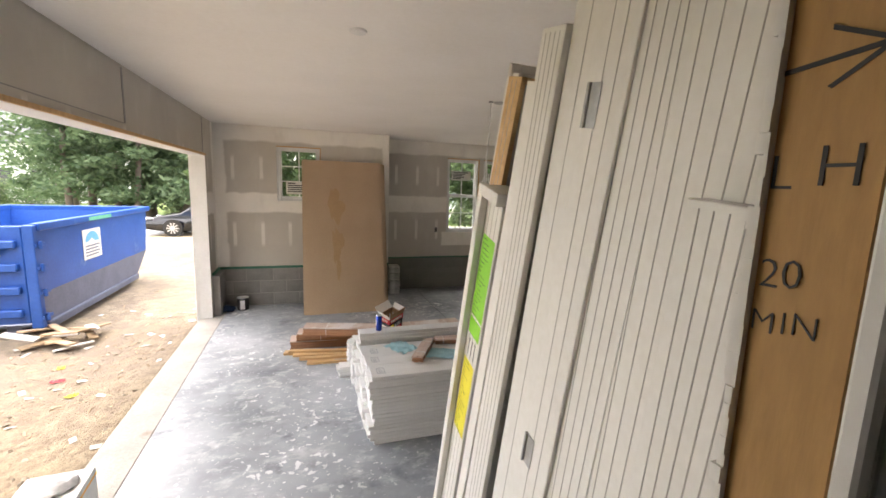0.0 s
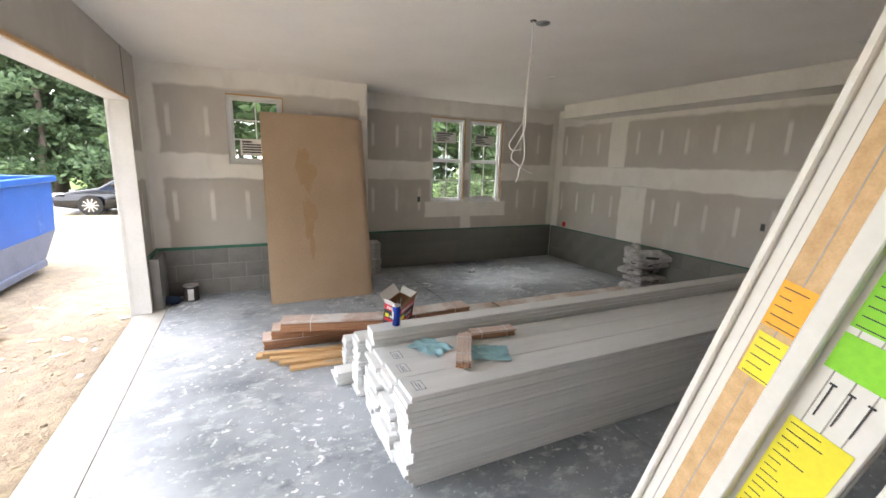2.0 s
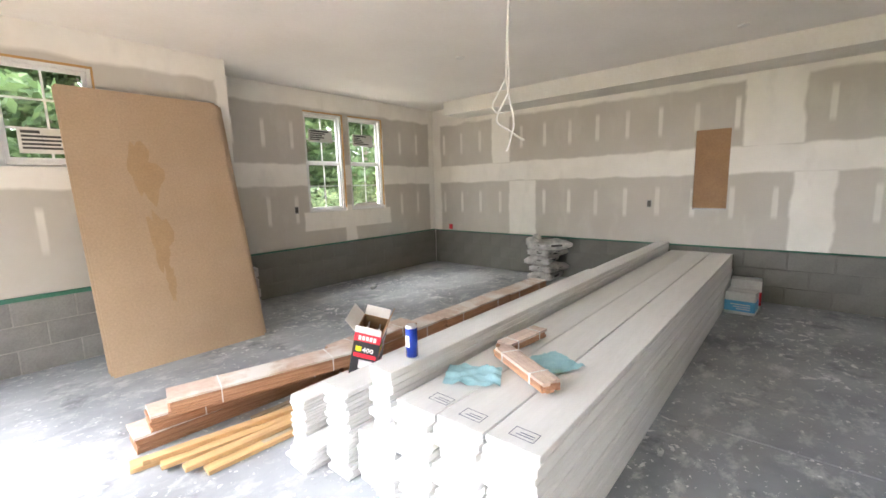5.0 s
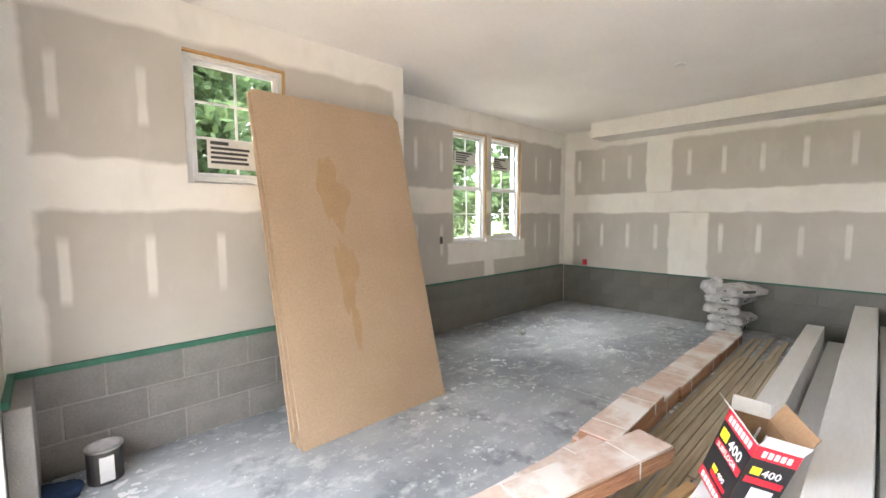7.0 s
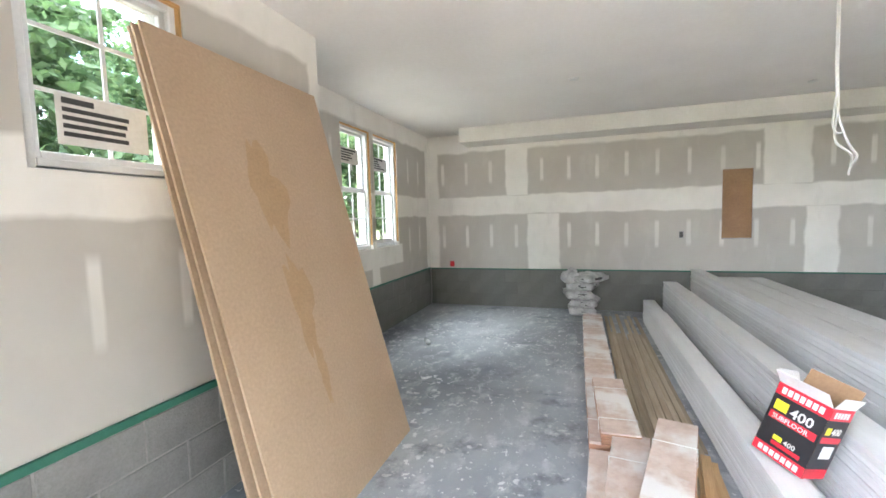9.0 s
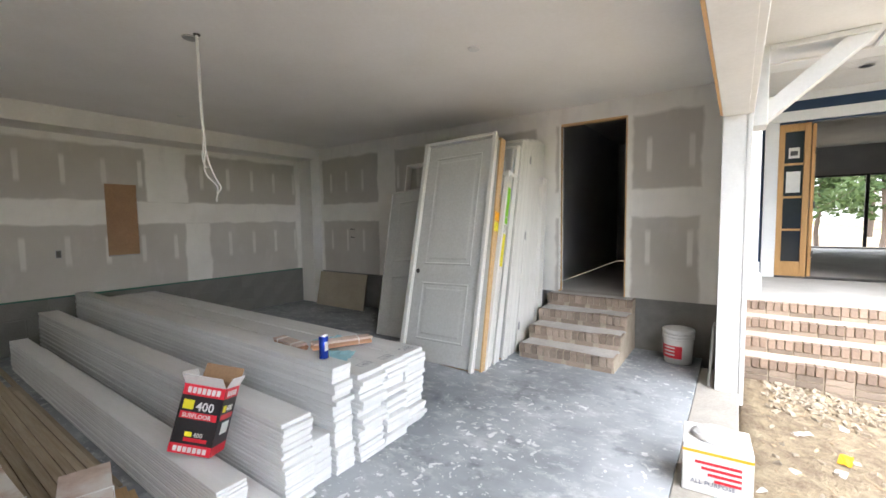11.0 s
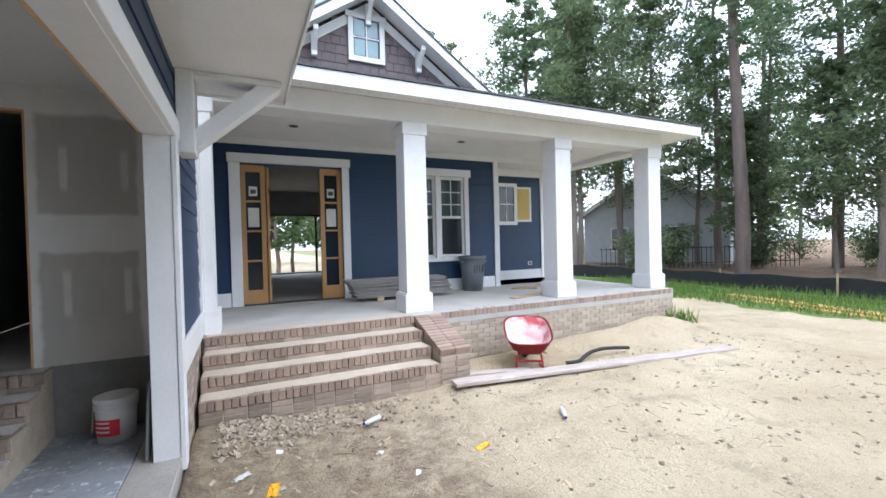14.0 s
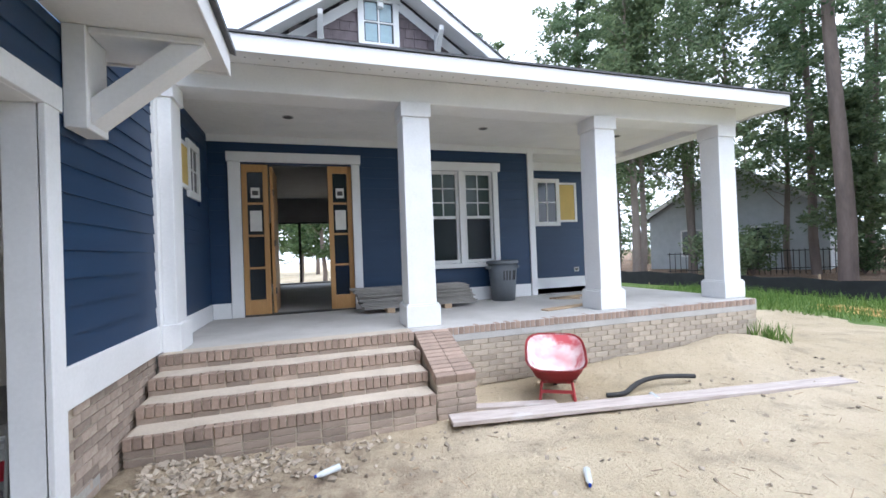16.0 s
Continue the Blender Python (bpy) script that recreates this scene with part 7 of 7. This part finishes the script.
# far edge of the woods, behind the neighbour and behind the house
for k in range(16):
    a = radians(200 + 9 * k + random.uniform(-3, 3))
    d = random.uniform(44, 56)
    tree("broadleaf_tree", d * math.cos(a) - 3, d * math.sin(a) * 0.9, random.uniform(12, 17), 0.2, 110 + k, 0.08, 5.2, 0, M_BARK, M_LEAF, OAK, 20, 45, 0.02, (0, 0), "far edge of the woods", 0.30, 0.5)
for k, (x, y) in enumerate(((-3.5, -24), (-1.0, -22), (-5.5, -22), (-2.2, -18.5), (1.5, -26))):
    tree("broadleaf_tree", x, y, 9, 0.12, 140 + k, 0.12, 2.6, 0, M_BARK, M_LEAFBRIGHT, OAK, 18, 60, 0.02, (0, 0), "trees behind the house", 0.16, 0.5)
# across the street
for k, (x, y, h, r, cf_, sp) in enumerate(((-12.2, 31, 17, 0.26, 0.45, 3.4), (-10.2, 28.5, 17, 0.22, 0.35, 3.8), (-6.9, 27, 18, 0.32, 0.20, 4.6), (-4.7, 25.5, 18, 0.26, 0.30, 4.2), (-17, 27, 18, 0.25, 0.4, 3.6),
                                          (-8.3, 29, 15, 0.2, 0.16, 4.4), (-2.5, 29, 17, 0.25, 0.2, 4.4), (-14.5, 36, 17, 0.22, 0.3, 4.0))):
    tree("pine_tree", x, y, h, r, 170 + k, cf_, sp, 0, M_BARK, M_NEEDLE if k % 2 else M_LEAF, YP_, 34, 85, -0.02, (random.uniform(-0.4, 0.4), 0), "trees across the street", 0.16, 0.15)
for k, (x, y, h, sp) in enumerate(((1.0, 27, 10, 4.2), (4.5, 26, 11, 4.4), (8, 28, 11, 4.4), (12.5, 25, 11, 4.2), (17, 27, 12, 4.4), (22, 24, 12, 4.4), (2.5, 13.8, 6.5, 2.2), (8.3, 14.5, 7.5, 2.6), (27, 20, 12, 4.4), (33, 14, 12, 4.4), (-0.5, 33, 14, 4.6), (-0.3, 14.2, 7.0, 2.4), (5.4, 16.2, 8.0, 2.8), (11.5, 15.5, 8.0, 2.8))):
    tree("broadleaf_tree", x, y, h, 0.16, 190 + k, 0.13, sp, 0, M_BARKPALE, M_LEAFBRIGHT, OAK, 28, 95, 0.02, (0, 0), "trees across the street", 0.15, 0.45)

for k, (x, y, h, sp) in enumerate(((-9.8, 25.2, 11, 3.0), (-8.2, 26.6, 12, 3.2), (-6.6, 24.4, 10, 3.0), (-5.2, 26.2, 11, 3.2), (-3.9, 24.6, 10, 3.0), (-11.4, 29.5, 11, 3.0))):
    tree("pine_tree", x, y, h, 0.16, 310 + k, 0.10, sp, 0, M_BARK, M_NEEDLE, YP_, 40, 75, -0.05, (random.uniform(-0.3, 0.3), 0), "trees across the street", 0.14, 0.10)
for k, (x, y, h, sp) in enumerate(((16, 14.5, 8, 3.0), (19.5, 17.5, 9, 3.2), (22, 14.5, 9, 3.2), (18.5, 12.3, 8, 2.8), (24.5, 17.5, 10, 3.4), (14, 18.5, 8, 3.0))):
    tree("broadleaf_tree", x, y, h, 0.14, 330 + k, 0.06, sp, 0, M_BARKPALE, M_LEAFBRIGHT, OAK, 28, 80, 0.02, (0, 0), "trees across the street", 0.15, 0.4)


def bush(x, y, h, w, seed, material, label):
    rnd = random.Random(seed)
    t = thing("bush", label, "bush", pose(x, y, -0.30))
    cv, cf, tv, tf = [], [], [], []
    for k in range(7):
        a = k * 0.9
        lp = limb_path(rnd, (0, 0, 0), (math.cos(a) * 0.5, math.sin(a) * 0.5, 1), h * 0.8, 0.0, 3)
        add_tube(tv, tf, lp, 0.03, 0.01, 5)
        for q in lp[1:]:
            clump(cv, cf, rnd, q, w * 0.36, 110, 0.09, 0.8)
    mesh_part("stems", tv, tf, M_BARK, t)
    mesh_part("crown", cv, cf, material, t)


for k, (x, y, h, w) in enumerate(((-17.4, 37.5, 1.9, 2.6), (-15.2, 37.5, 1.8, 2.4), (-19.6, 38, 2.0, 2.6), (-22, 38, 1.9, 2.6), (-22.3, -11.2, 3.0, 1.5), (-17.5, -9.0, 2.4, 1.4), (-25.5, -8.5, 2.6, 1.8), (-15.5, -14, 2.6, 1.8), (-29, -4.6, 2.6, 2.2), (5.2, 15.0, 1.6, 1.6), (-5.0, 26.5, 1.6, 2.4), (-8, 27.6, 1.5, 2.2), (6.5, 24.5, 1.8, 2.4), (10.5, 24.0, 1.8, 2.4), (0.9, 12.6, 2.0, 1.8), (3.3, 15.6, 2.2, 2.0), (7.6, 13.0, 1.8, 1.8), (9.8, 14.6, 2.2, 2.0))):
    bush(x, y, h, w, 230 + k, M_LEAF if k % 3 else M_NEEDLE, "dense rounded green shrub")


def tuft_stuff(name, label, n, area, hmax, seed):
    rnd = random.Random(seed)
    v, f = [], []
    for _ in range(n):
        x, y = area(rnd)
        z = ground_z(x, y)
        h, a = hmax * rnd.uniform(0.35, 1), rnd.uniform(0, 6.28)
        w, lx, ly = 0.012, rnd.gauss(0, 0.35) * h, rnd.gauss(0, 0.35) * h
        b = len(v)
        v.extend(((x - w * math.cos(a), y - w * math.sin(a), z - 0.02), (x + w * math.cos(a), y + w * math.sin(a), z - 0.02), (x + lx, y + ly, z + h)))
        f.append((b, b + 1, b + 2))
    tagged(mesh_part(name, v, f, M_GRASS, None), label, "grass", kind="stuff")


for k in range(9):
    ba, bd = radians(190 + 5 * k), 35 + 3 * (k % 2)
    bush(bd * math.cos(ba) - 3, bd * math.sin(ba) + 1, 2.6 + 0.4 * (k % 3), 3.4, 270 + k, M_LEAF if k % 2 else M_NEEDLE, "dense rounded green shrub")
tuft_stuff("grass_strip", "rough green weeds before the silt fence", 8000, lambda r: (r.uniform(-14.4, -11.2), r.uniform(-8, 6)), 0.30, 21)
tuft_stuff("weeds", "weeds sprouting at the porch corner", 120, lambda r: (-7.98 + r.gauss(0, 0.13), -0.72 + r.gauss(0, 0.10)), 0.32, 22)
tuft_stuff("lawn", "bright lawn across the street", 16000, lambda r: (r.uniform(-26, 20), 22.3 + abs(r.gauss(0, 5))), 0.22, 23)

# ---- silt fence and lumber ----
sf = thing("silt_fence", "low black silt fence along the site edge", "fence")
v, f = [], []
n = 60
for k in range(n + 1):
    y = -16 + 30 * k / n
    x = -14.7 + 0.10 * math.sin(k * 0.8)
    for z in (-0.30, 0.05, 0.30 + 0.03 * math.sin(k * 1.7)):
        v.append((x + 0.02 * math.sin(k * 2.1 + z * 9), y, z))
for k in range(n):
    for j in range(2):
        a = k * 3 + j
        f.append((a, a + 3, a + 4, a + 1))
mesh_part("fence_cloth", v, f, M_SILT, sf, True)
for k in range(11):
    part("stake", box_bm(-14.76, -14.72, -16 + 3 * k, -15.96 + 3 * k, -0.35, 0.42, 0.003), M_LITTER, sf)
for k in range(9):
    p = part("lumber", box_bm(-2.4, 2.4, -0.045, 0.045, 0, 0.038, 0.002), M_LUMBER)
    p.matrix_world = pose(-12.1 + 0.1 * (k % 5) - 0.02 * k, -0.2 + random.uniform(-0.2, 0.2), -0.175 + 0.04 * (k // 5), 0, 0, 78 + random.uniform(-2, 2))
    tagged(p, "new yellow framing stud on the weeds", "lumber", "loose pile of studs")


# ---- houses in the distance ----
def far_house(x, y, rz, w, d, eave, ridge, label, wall_mat, windows):
    h = thing("neighbour_house", label, "house", pose(x, y, -0.25, 0, 0, rz))
    b = bmesh.new()
    bx(b, -w / 2, w / 2, -d / 2, d / 2, 0, eave)
    prism(b, [(-d / 2, eave), (d / 2, eave), (0, ridge - 0.05)], "x", -w / 2, w / 2)
    part("wall", b, wall_mat, h)
    r = bmesh.new()
    for s in (-1, 1):
        prism(r, [(0, ridge), (s * (d / 2 + 0.4), eave - 0.12), (s * (d / 2 + 0.4), eave + 0.03), (0, ridge + 0.15)], "x", -w / 2 - 0.4, w / 2 + 0.4)
    part("roof", r, M_FARROOF, h)
    for s in (-1, 1):
        for e in (-1, 1):
            t = bmesh.new()
            prism(t, [(0, ridge - 0.16), (s * (d / 2 + 0.4), eave - 0.30), (s * (d / 2 + 0.4), eave - 0.02), (0, ridge + 0.12)], "x", e * (w / 2 + 0.42) - 0.02, e * (w / 2 + 0.42) + 0.02)
            part("rake_board", t, M_WHITE, h)
    for face, u, z, ww, hh in windows:
        wb_ = bmesh.new()
        fb = bmesh.new()
        s = 1 if face in ("+y", "+x") else -1
        if face[1] == "y":
            bx(wb_, u - ww / 2, u + ww / 2, s * d / 2 - 0.03, s * d / 2 + 0.03, z, z + hh)
            bx(fb, u - ww / 2 - 0.1, u + ww / 2 + 0.1, s * d / 2 - 0.02, s * d / 2 + 0.02, z - 0.1, z + hh + 0.1)
        else:
            bx(wb_, s * w / 2 - 0.03, s * w / 2 + 0.03, u - ww / 2, u + ww / 2, z, z + hh)
            bx(fb, s * w / 2 - 0.02, s * w / 2 + 0.02, u - ww / 2 - 0.1, u + ww / 2 + 0.1, z - 0.1, z + hh + 0.1)
        wn_ = part("window", fb, M_WHITE, h)
        part("pane", wb_, M_FARGLASS, wn_)


far_house(-31, -17.5, 25, 12, 9, 3.4, 6.3, "pale grey-sided house behind the trees", M_FARWALL, [("+x", -2, 0.9, 1.0, 1.5), ("+x", 1.5, 0.9, 1.0, 1.5), ("+y", 2, 0.9, 0.9, 1.5), ("+y", 3.6, 0.9, 0.9, 1.5), ("+y", -2, 0.9, 0.9, 1.5)])
far_house(-44, 2, 10, 9, 8, 4.5, 7.2, "white house glimpsed between pine trunks", M_WHITE, [("+x", 0, 1, 1.2, 1.5), ("+x", 2.2, 1, 0.9, 1.5)])
far_house(-22, 47, -12, 15, 11, 4.6, 8.8, "white house with a grey roof across the street", M_WHITE, [("-y", -4, 1, 1.1, 1.6), ("-y", -1, 1, 1.1, 1.6), ("-y", 2.5, 1, 1.1, 1.6), ("-y", 5, 1, 1.1, 1.6), ("+x", 0, 1, 1, 1.6)])
far_house(14, 46, 6, 14, 10, 4.0, 7.8, "pale house beyond the street trees", M_FARWALL, [("-y", -4, 1, 1.1, 1.6), ("-y", 0, 1, 1.1, 1.6), ("-y", 4, 1, 1.1, 1.6)])
fn = thing("iron_fence", "black metal picket fence before the neighbour's house", "fence")
for k in range(44):
    part("picket", box_bm(-19.0 - 0.22 * k, -18.98 - 0.22 * k, -13.0 + 0.12 * k - 0.01, -12.98 + 0.12 * k, -0.3, 0.95), M_BLACK, fn)
for z in (0.0, 0.85):
    b = bmesh.new()
    bx(b, 0, 10.7, -0.015, 0.015, z, z + 0.04, 0.0, pose(-18.9, -13.05, 0, 0, 0, 180 - 28.6))
    part("rail", b, M_BLACK, fn)
lat = thing("lattice_screen", "white garden lattice beyond the window", "lattice", pose(4.3, 12.2, -0.2))
for k in range(14):
    for s in (-1, 1):
        b = bmesh.new()
        bx(b, -0.012, 0.012, -0.006 + 0.013 * s, 0.006 + 0.013 * s, -0.1, 1.5, 0.0, pose(-0.85 + 0.13 * k, 0, 0.3, 0, 45 * s * 0.6, 0))
        part("slat", b, M_WHITE, lat)
part("frame", box_bm(-1.0, 1.0, -0.03, 0.03, 1.55, 1.65, 0.004), M_WHITE, lat)
part("post", box_bm(-1.05, -0.97, -0.03, 0.03, 0, 1.7, 0.004), M_WHITE, lat)
part("post", box_bm(0.97, 1.05, -0.03, 0.03, 0, 1.7, 0.004), M_WHITE, lat)


# ---- pieces: blocks, bricks, siding and shakes ----
def block_courses(parent_name, label, axis, face, u0, u1, courses, material, mortar_name):
    """Running bond of concrete blocks, 0.4 by 0.2 m, in front of a mortar bed."""
    bm = bmesh.new()
    d0, d1 = face - 0.004, face + 0.018
    if axis == "y":
        bx(bm, u0, u1, d0 + 0.004, d1, 0.0, 0.203 * courses)
    else:
        bx(bm, d0 + 0.004, d1, u0, u1, 0.0, 0.203 * courses)
    par = structure(parent_name, bm, M_MORTAR if material is M_CMU else material, label)
    cache = {}
    for c in range(courses):
        u = u0 - (0.2 if c % 2 else 0.0)
        while u < u1 - 0.01:
            a, b = max(u, u0) + 0.005, min(u + 0.4, u1) - 0.005
            if b - a > 0.03:
                key = round(b - a, 3)
                if key not in cache:
                    cache[key] = piece_mesh("block", key if axis == "y" else 0.014, 0.014 if axis == "y" else key, 0.193, 0.003, material)
                ctr, z = (a + b) / 2, 0.203 * c + 0.1015
                if axis == "y":
                    put_piece("block", cache[key], par, ctr, face + 0.003, z, 0, 0.0007)
                else:
                    put_piece("block", cache[key], par, face + 0.003, ctr, z, 0, 0.0007)
            u += 0.4


block_courses("block_base_left", "grey concrete block base under the small window", "y", YL - 0.02, 0.0, JOG - 0.0, 3, M_CMU, "mortar")
block_courses("block_base_right", "dark block base under twin windows", "y", YR - 0.012, JOG + 0.01, XB - 0.02, 3, M_CMU2, "mortar")
block_courses("block_base_back", "dark block base of the back wall", "x", XB - 0.012, 0.2, YR - 0.016, 3, M_CMU2, "mortar")
pier = bmesh.new()
bx(pier, 0.003, 0.10, 6.40, YL - 0.028, 0.001, 0.60, 0.004)
structure("block_pier", pier, M_CMU, "short grey block pier beside the opening")
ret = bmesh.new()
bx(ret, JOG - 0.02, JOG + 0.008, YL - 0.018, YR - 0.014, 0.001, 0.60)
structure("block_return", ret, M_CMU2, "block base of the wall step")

STRETCH = piece_mesh("brick", 0.192, 0.02, 0.057, 0.003, M_BRICK)
STRETCHS = piece_mesh("brick", 0.192, 0.02, 0.057, 0.003, M_BRICKPALE)
STRETCHX = piece_mesh("brick", 0.02, 0.192, 0.057, 0.003, M_BRICK)
ROWLOCK = piece_mesh("brick", 0.057, 0.21, 0.092, 0.004, M_BRICKRED)
ROWIN = piece_mesh("brick", 0.057, 0.21, 0.09, 0.004, M_BRICK)
HALF = piece_mesh("brick", 0.092, 0.02, 0.057, 0.003, M_BRICK)


def flight(parent, x0, x1, noses, tops, rowlock, stretch, tread_mat, label):
    n = int((x1 - x0) / 0.0665)
    step = (x1 - x0) / n
    for k, (ny_, tz) in enumerate(zip(noses, tops)):
        for i in range(n):
            put_piece("brick", rowlock, parent, x0 + (i + 0.5) * step, ny_ - 0.105, tz - 0.046, 0, 0.0015)
        low = tz - 0.092
        m = int((x1 - x0) / 0.2)
        rows = 1 if k else (3 if tops[0] < 0.12 else 1)
        for r in range(rows):
            for i in range(m):
                put_piece("brick", stretch, parent, x0 + (i + 0.5) * (x1 - x0) / m, ny_ - 0.022, low - 0.033 - 0.0675 * r, 0, 0.0012)
    td = bmesh.new()
    for k, (ny_, tz) in enumerate(zip(noses, tops)):
        back = noses[k + 1] - 0.02 if k + 1 < len(noses) else noses[k] - 0.24
        if ny_ - 0.212 > back + 0.01:
            bx(td, x0 + 0.01, x1 - 0.01, back, ny_ - 0.212, tz - 0.03, tz - 0.003)
        nn = 22
        grid = []
        for i in range(nn * 3 + 1):
            xx = x0 + 0.02 + (x1 - x0 - 0.04) * i / (nn * 3)
            edge = ny_ - 0.045 - 0.035 * noise.noise((xx * 5, k * 3.1, 0.0)) + 0.05 * noise.noise((xx * 1.7, k * 3.1, 5.0))
            grid.append((td.verts.new((xx, back, tz + 0.004)), td.verts.new((xx, edge, tz + 0.0015))))
        for a, b in zip(grid, grid[1:]):
            td.faces.new((a[0], b[0], b[1], a[1]))
    part("tread_dust", td, tread_mat, parent, label)


flight(inner_steps, 0.80, 1.79, IN_Y, IN_Z, ROWIN, STRETCH, M_INTREAD, "grey plaster dust on the treads")
flight(porch_steps, -2.64, -0.20, OUT_Y, OUT_Z, piece_mesh("brick", 0.057, 0.21, 0.092, 0.004, M_BRICKRED), STRETCH, M_TREAD, "sandy dust on the treads")
side = bmesh.new()
slope = math.atan2(0.28, 0.82)
CAPB = piece_mesh("brick", 0.40, 0.06, 0.085, 0.004, M_BRICKRED)
CAPH = piece_mesh("brick", 0.198, 0.06, 0.085, 0.004, M_BRICKRED)
for k in range(13):
    f0 = (k + 0.5) / 13
    for s in (-1, 1):
        put_piece("brick", CAPH, cheek, -2.85 + s * 0.1005, -0.82 + 0.84 * f0, 0.45 + 0.042 - 0.28 * f0 * 1.02, 0, 0.001, 0, -math.degrees(slope))
for c in range(7):
    for i in range(2):
        put_piece("brick", STRETCH if i else STRETCH, cheek, -2.95 + 0.2 * i - (0.0 if c % 2 else 0.012), 0.002, 0.125 - 0.0675 * c, 0, 0.001)
n = 73
for i in range(n):
    put_piece("brick", piece_mesh("brick", 0.06, 0.12, 0.085, 0.004, M_BRICKRED) if i == 0 else skirt.children[0].data, skirt, -3.085 - i * 0.0667, -0.875, 0.487, 0, 0.001)
for c in range(9):
    for i in range(25):
        x = -3.15 - 0.2 * i - (0.1 if c % 2 else 0)
        if x > -7.92:
            put_piece("brick", STRETCHS, skirt, x, -0.836, 0.405 - 0.0675 * c, 0, 0.0012)
for c in range(11):
    for i in range(8):
        y = -0.70 + 0.2 * i - (0.08 if c % 2 else 0)
        if y < 0.66:
            put_piece("brick", STRETCHX, garage_base, -0.160, y, 0.508 - 0.0675 * c, 0, 0.0012)


def lap_board(parent, axis, face, u0, u1, z, exposure=0.175):
    """One lap siding board: thick at its foot, thin at its head."""
    bm = bmesh.new()
    s = 1 if axis == "y" else -1
    pts = [(face, z), (face + s * 0.020, z), (face + s * 0.008, z + exposure), (face, z + exposure)]
    if axis == "y":
        prism(bm, pts, "x", u0, u1)
    else:
        prism(bm, pts, "y", u0, u1)
    part("siding_board", bm, M_NAVY, parent)


def side_rows(parent, axis, face, u0, u1, z0, z1, holes):
    z = z0
    while z < z1 - 0.02:
        e = min(0.175, z1 - z)
        spans = [(u0, u1)]
        for ha, hb, hz0, hz1 in holes:
            if z + e * 0.5 > hz0 and z + e * 0.5 < hz1:
                spans = [q for a, b in spans for q in ((a, min(b, ha)), (max(a, hb), b)) if q[1] - q[0] > 0.02]
        for a, b in spans:
            lap_board(parent, axis, face, a, b, z, e)
        z += 0.175


side_rows(garage_side, "x", -0.1555, -0.86, 0.73, 0.801, 2.319, [])
side_rows(garage_side, "x", -0.1555, -0.86, 0.70, 2.319, 2.466, [])
side_rows(garage_side, "x", -0.1555, -0.86, 7.2, 2.466, 2.899, [])
side_rows(garage_side, "x", -0.1555, -0.86, 0.05, 2.899, 3.42, [])
side_rows(garage_side, "x", -0.1405, YP, -1.31, 0.76, 3.305, [(-2.68, -1.72, 2.20, 2.96)])
side_rows(front_wall, "y", YP - 0.0115, -5.50, -0.142, 0.76, 3.30, [(-2.40, -0.42, 0.5, 3.05), (-4.90, -3.44, 1.12, 2.98)])
side_rows(side_wall, "y", YQ - 0.0115, -7.63, -5.645, 0.76, 3.12, [(-7.33, -6.26, 1.90, 2.94)])

# shakes of the gable
cacheS = {}
rowz = GB - 0.10
rk = 0
while rowz < GZ - 0.1:
    half = (GZ - 0.14 - rowz) / SL
    x = GX - min(2.55, half) + random.uniform(-0.1, 0)
    while x < GX + min(2.55, half):
        w = random.choice((0.16, 0.20, 0.24))
        if not (-3.17 < x + w / 2 < -2.47 and 4.85 < rowz + 0.06 < 5.75):
            if w not in cacheS:
                cacheS[w] = piece_mesh("shake", w - 0.008, 0.014, 0.175, 0.002, M_SHAKE)
            put_piece("shake", cacheS[w], gable, x + w / 2, -3.319, rowz + 0.085, 0, 0.0015, 0, 4)
        x += w
    rowz += 0.165
    rk += 1
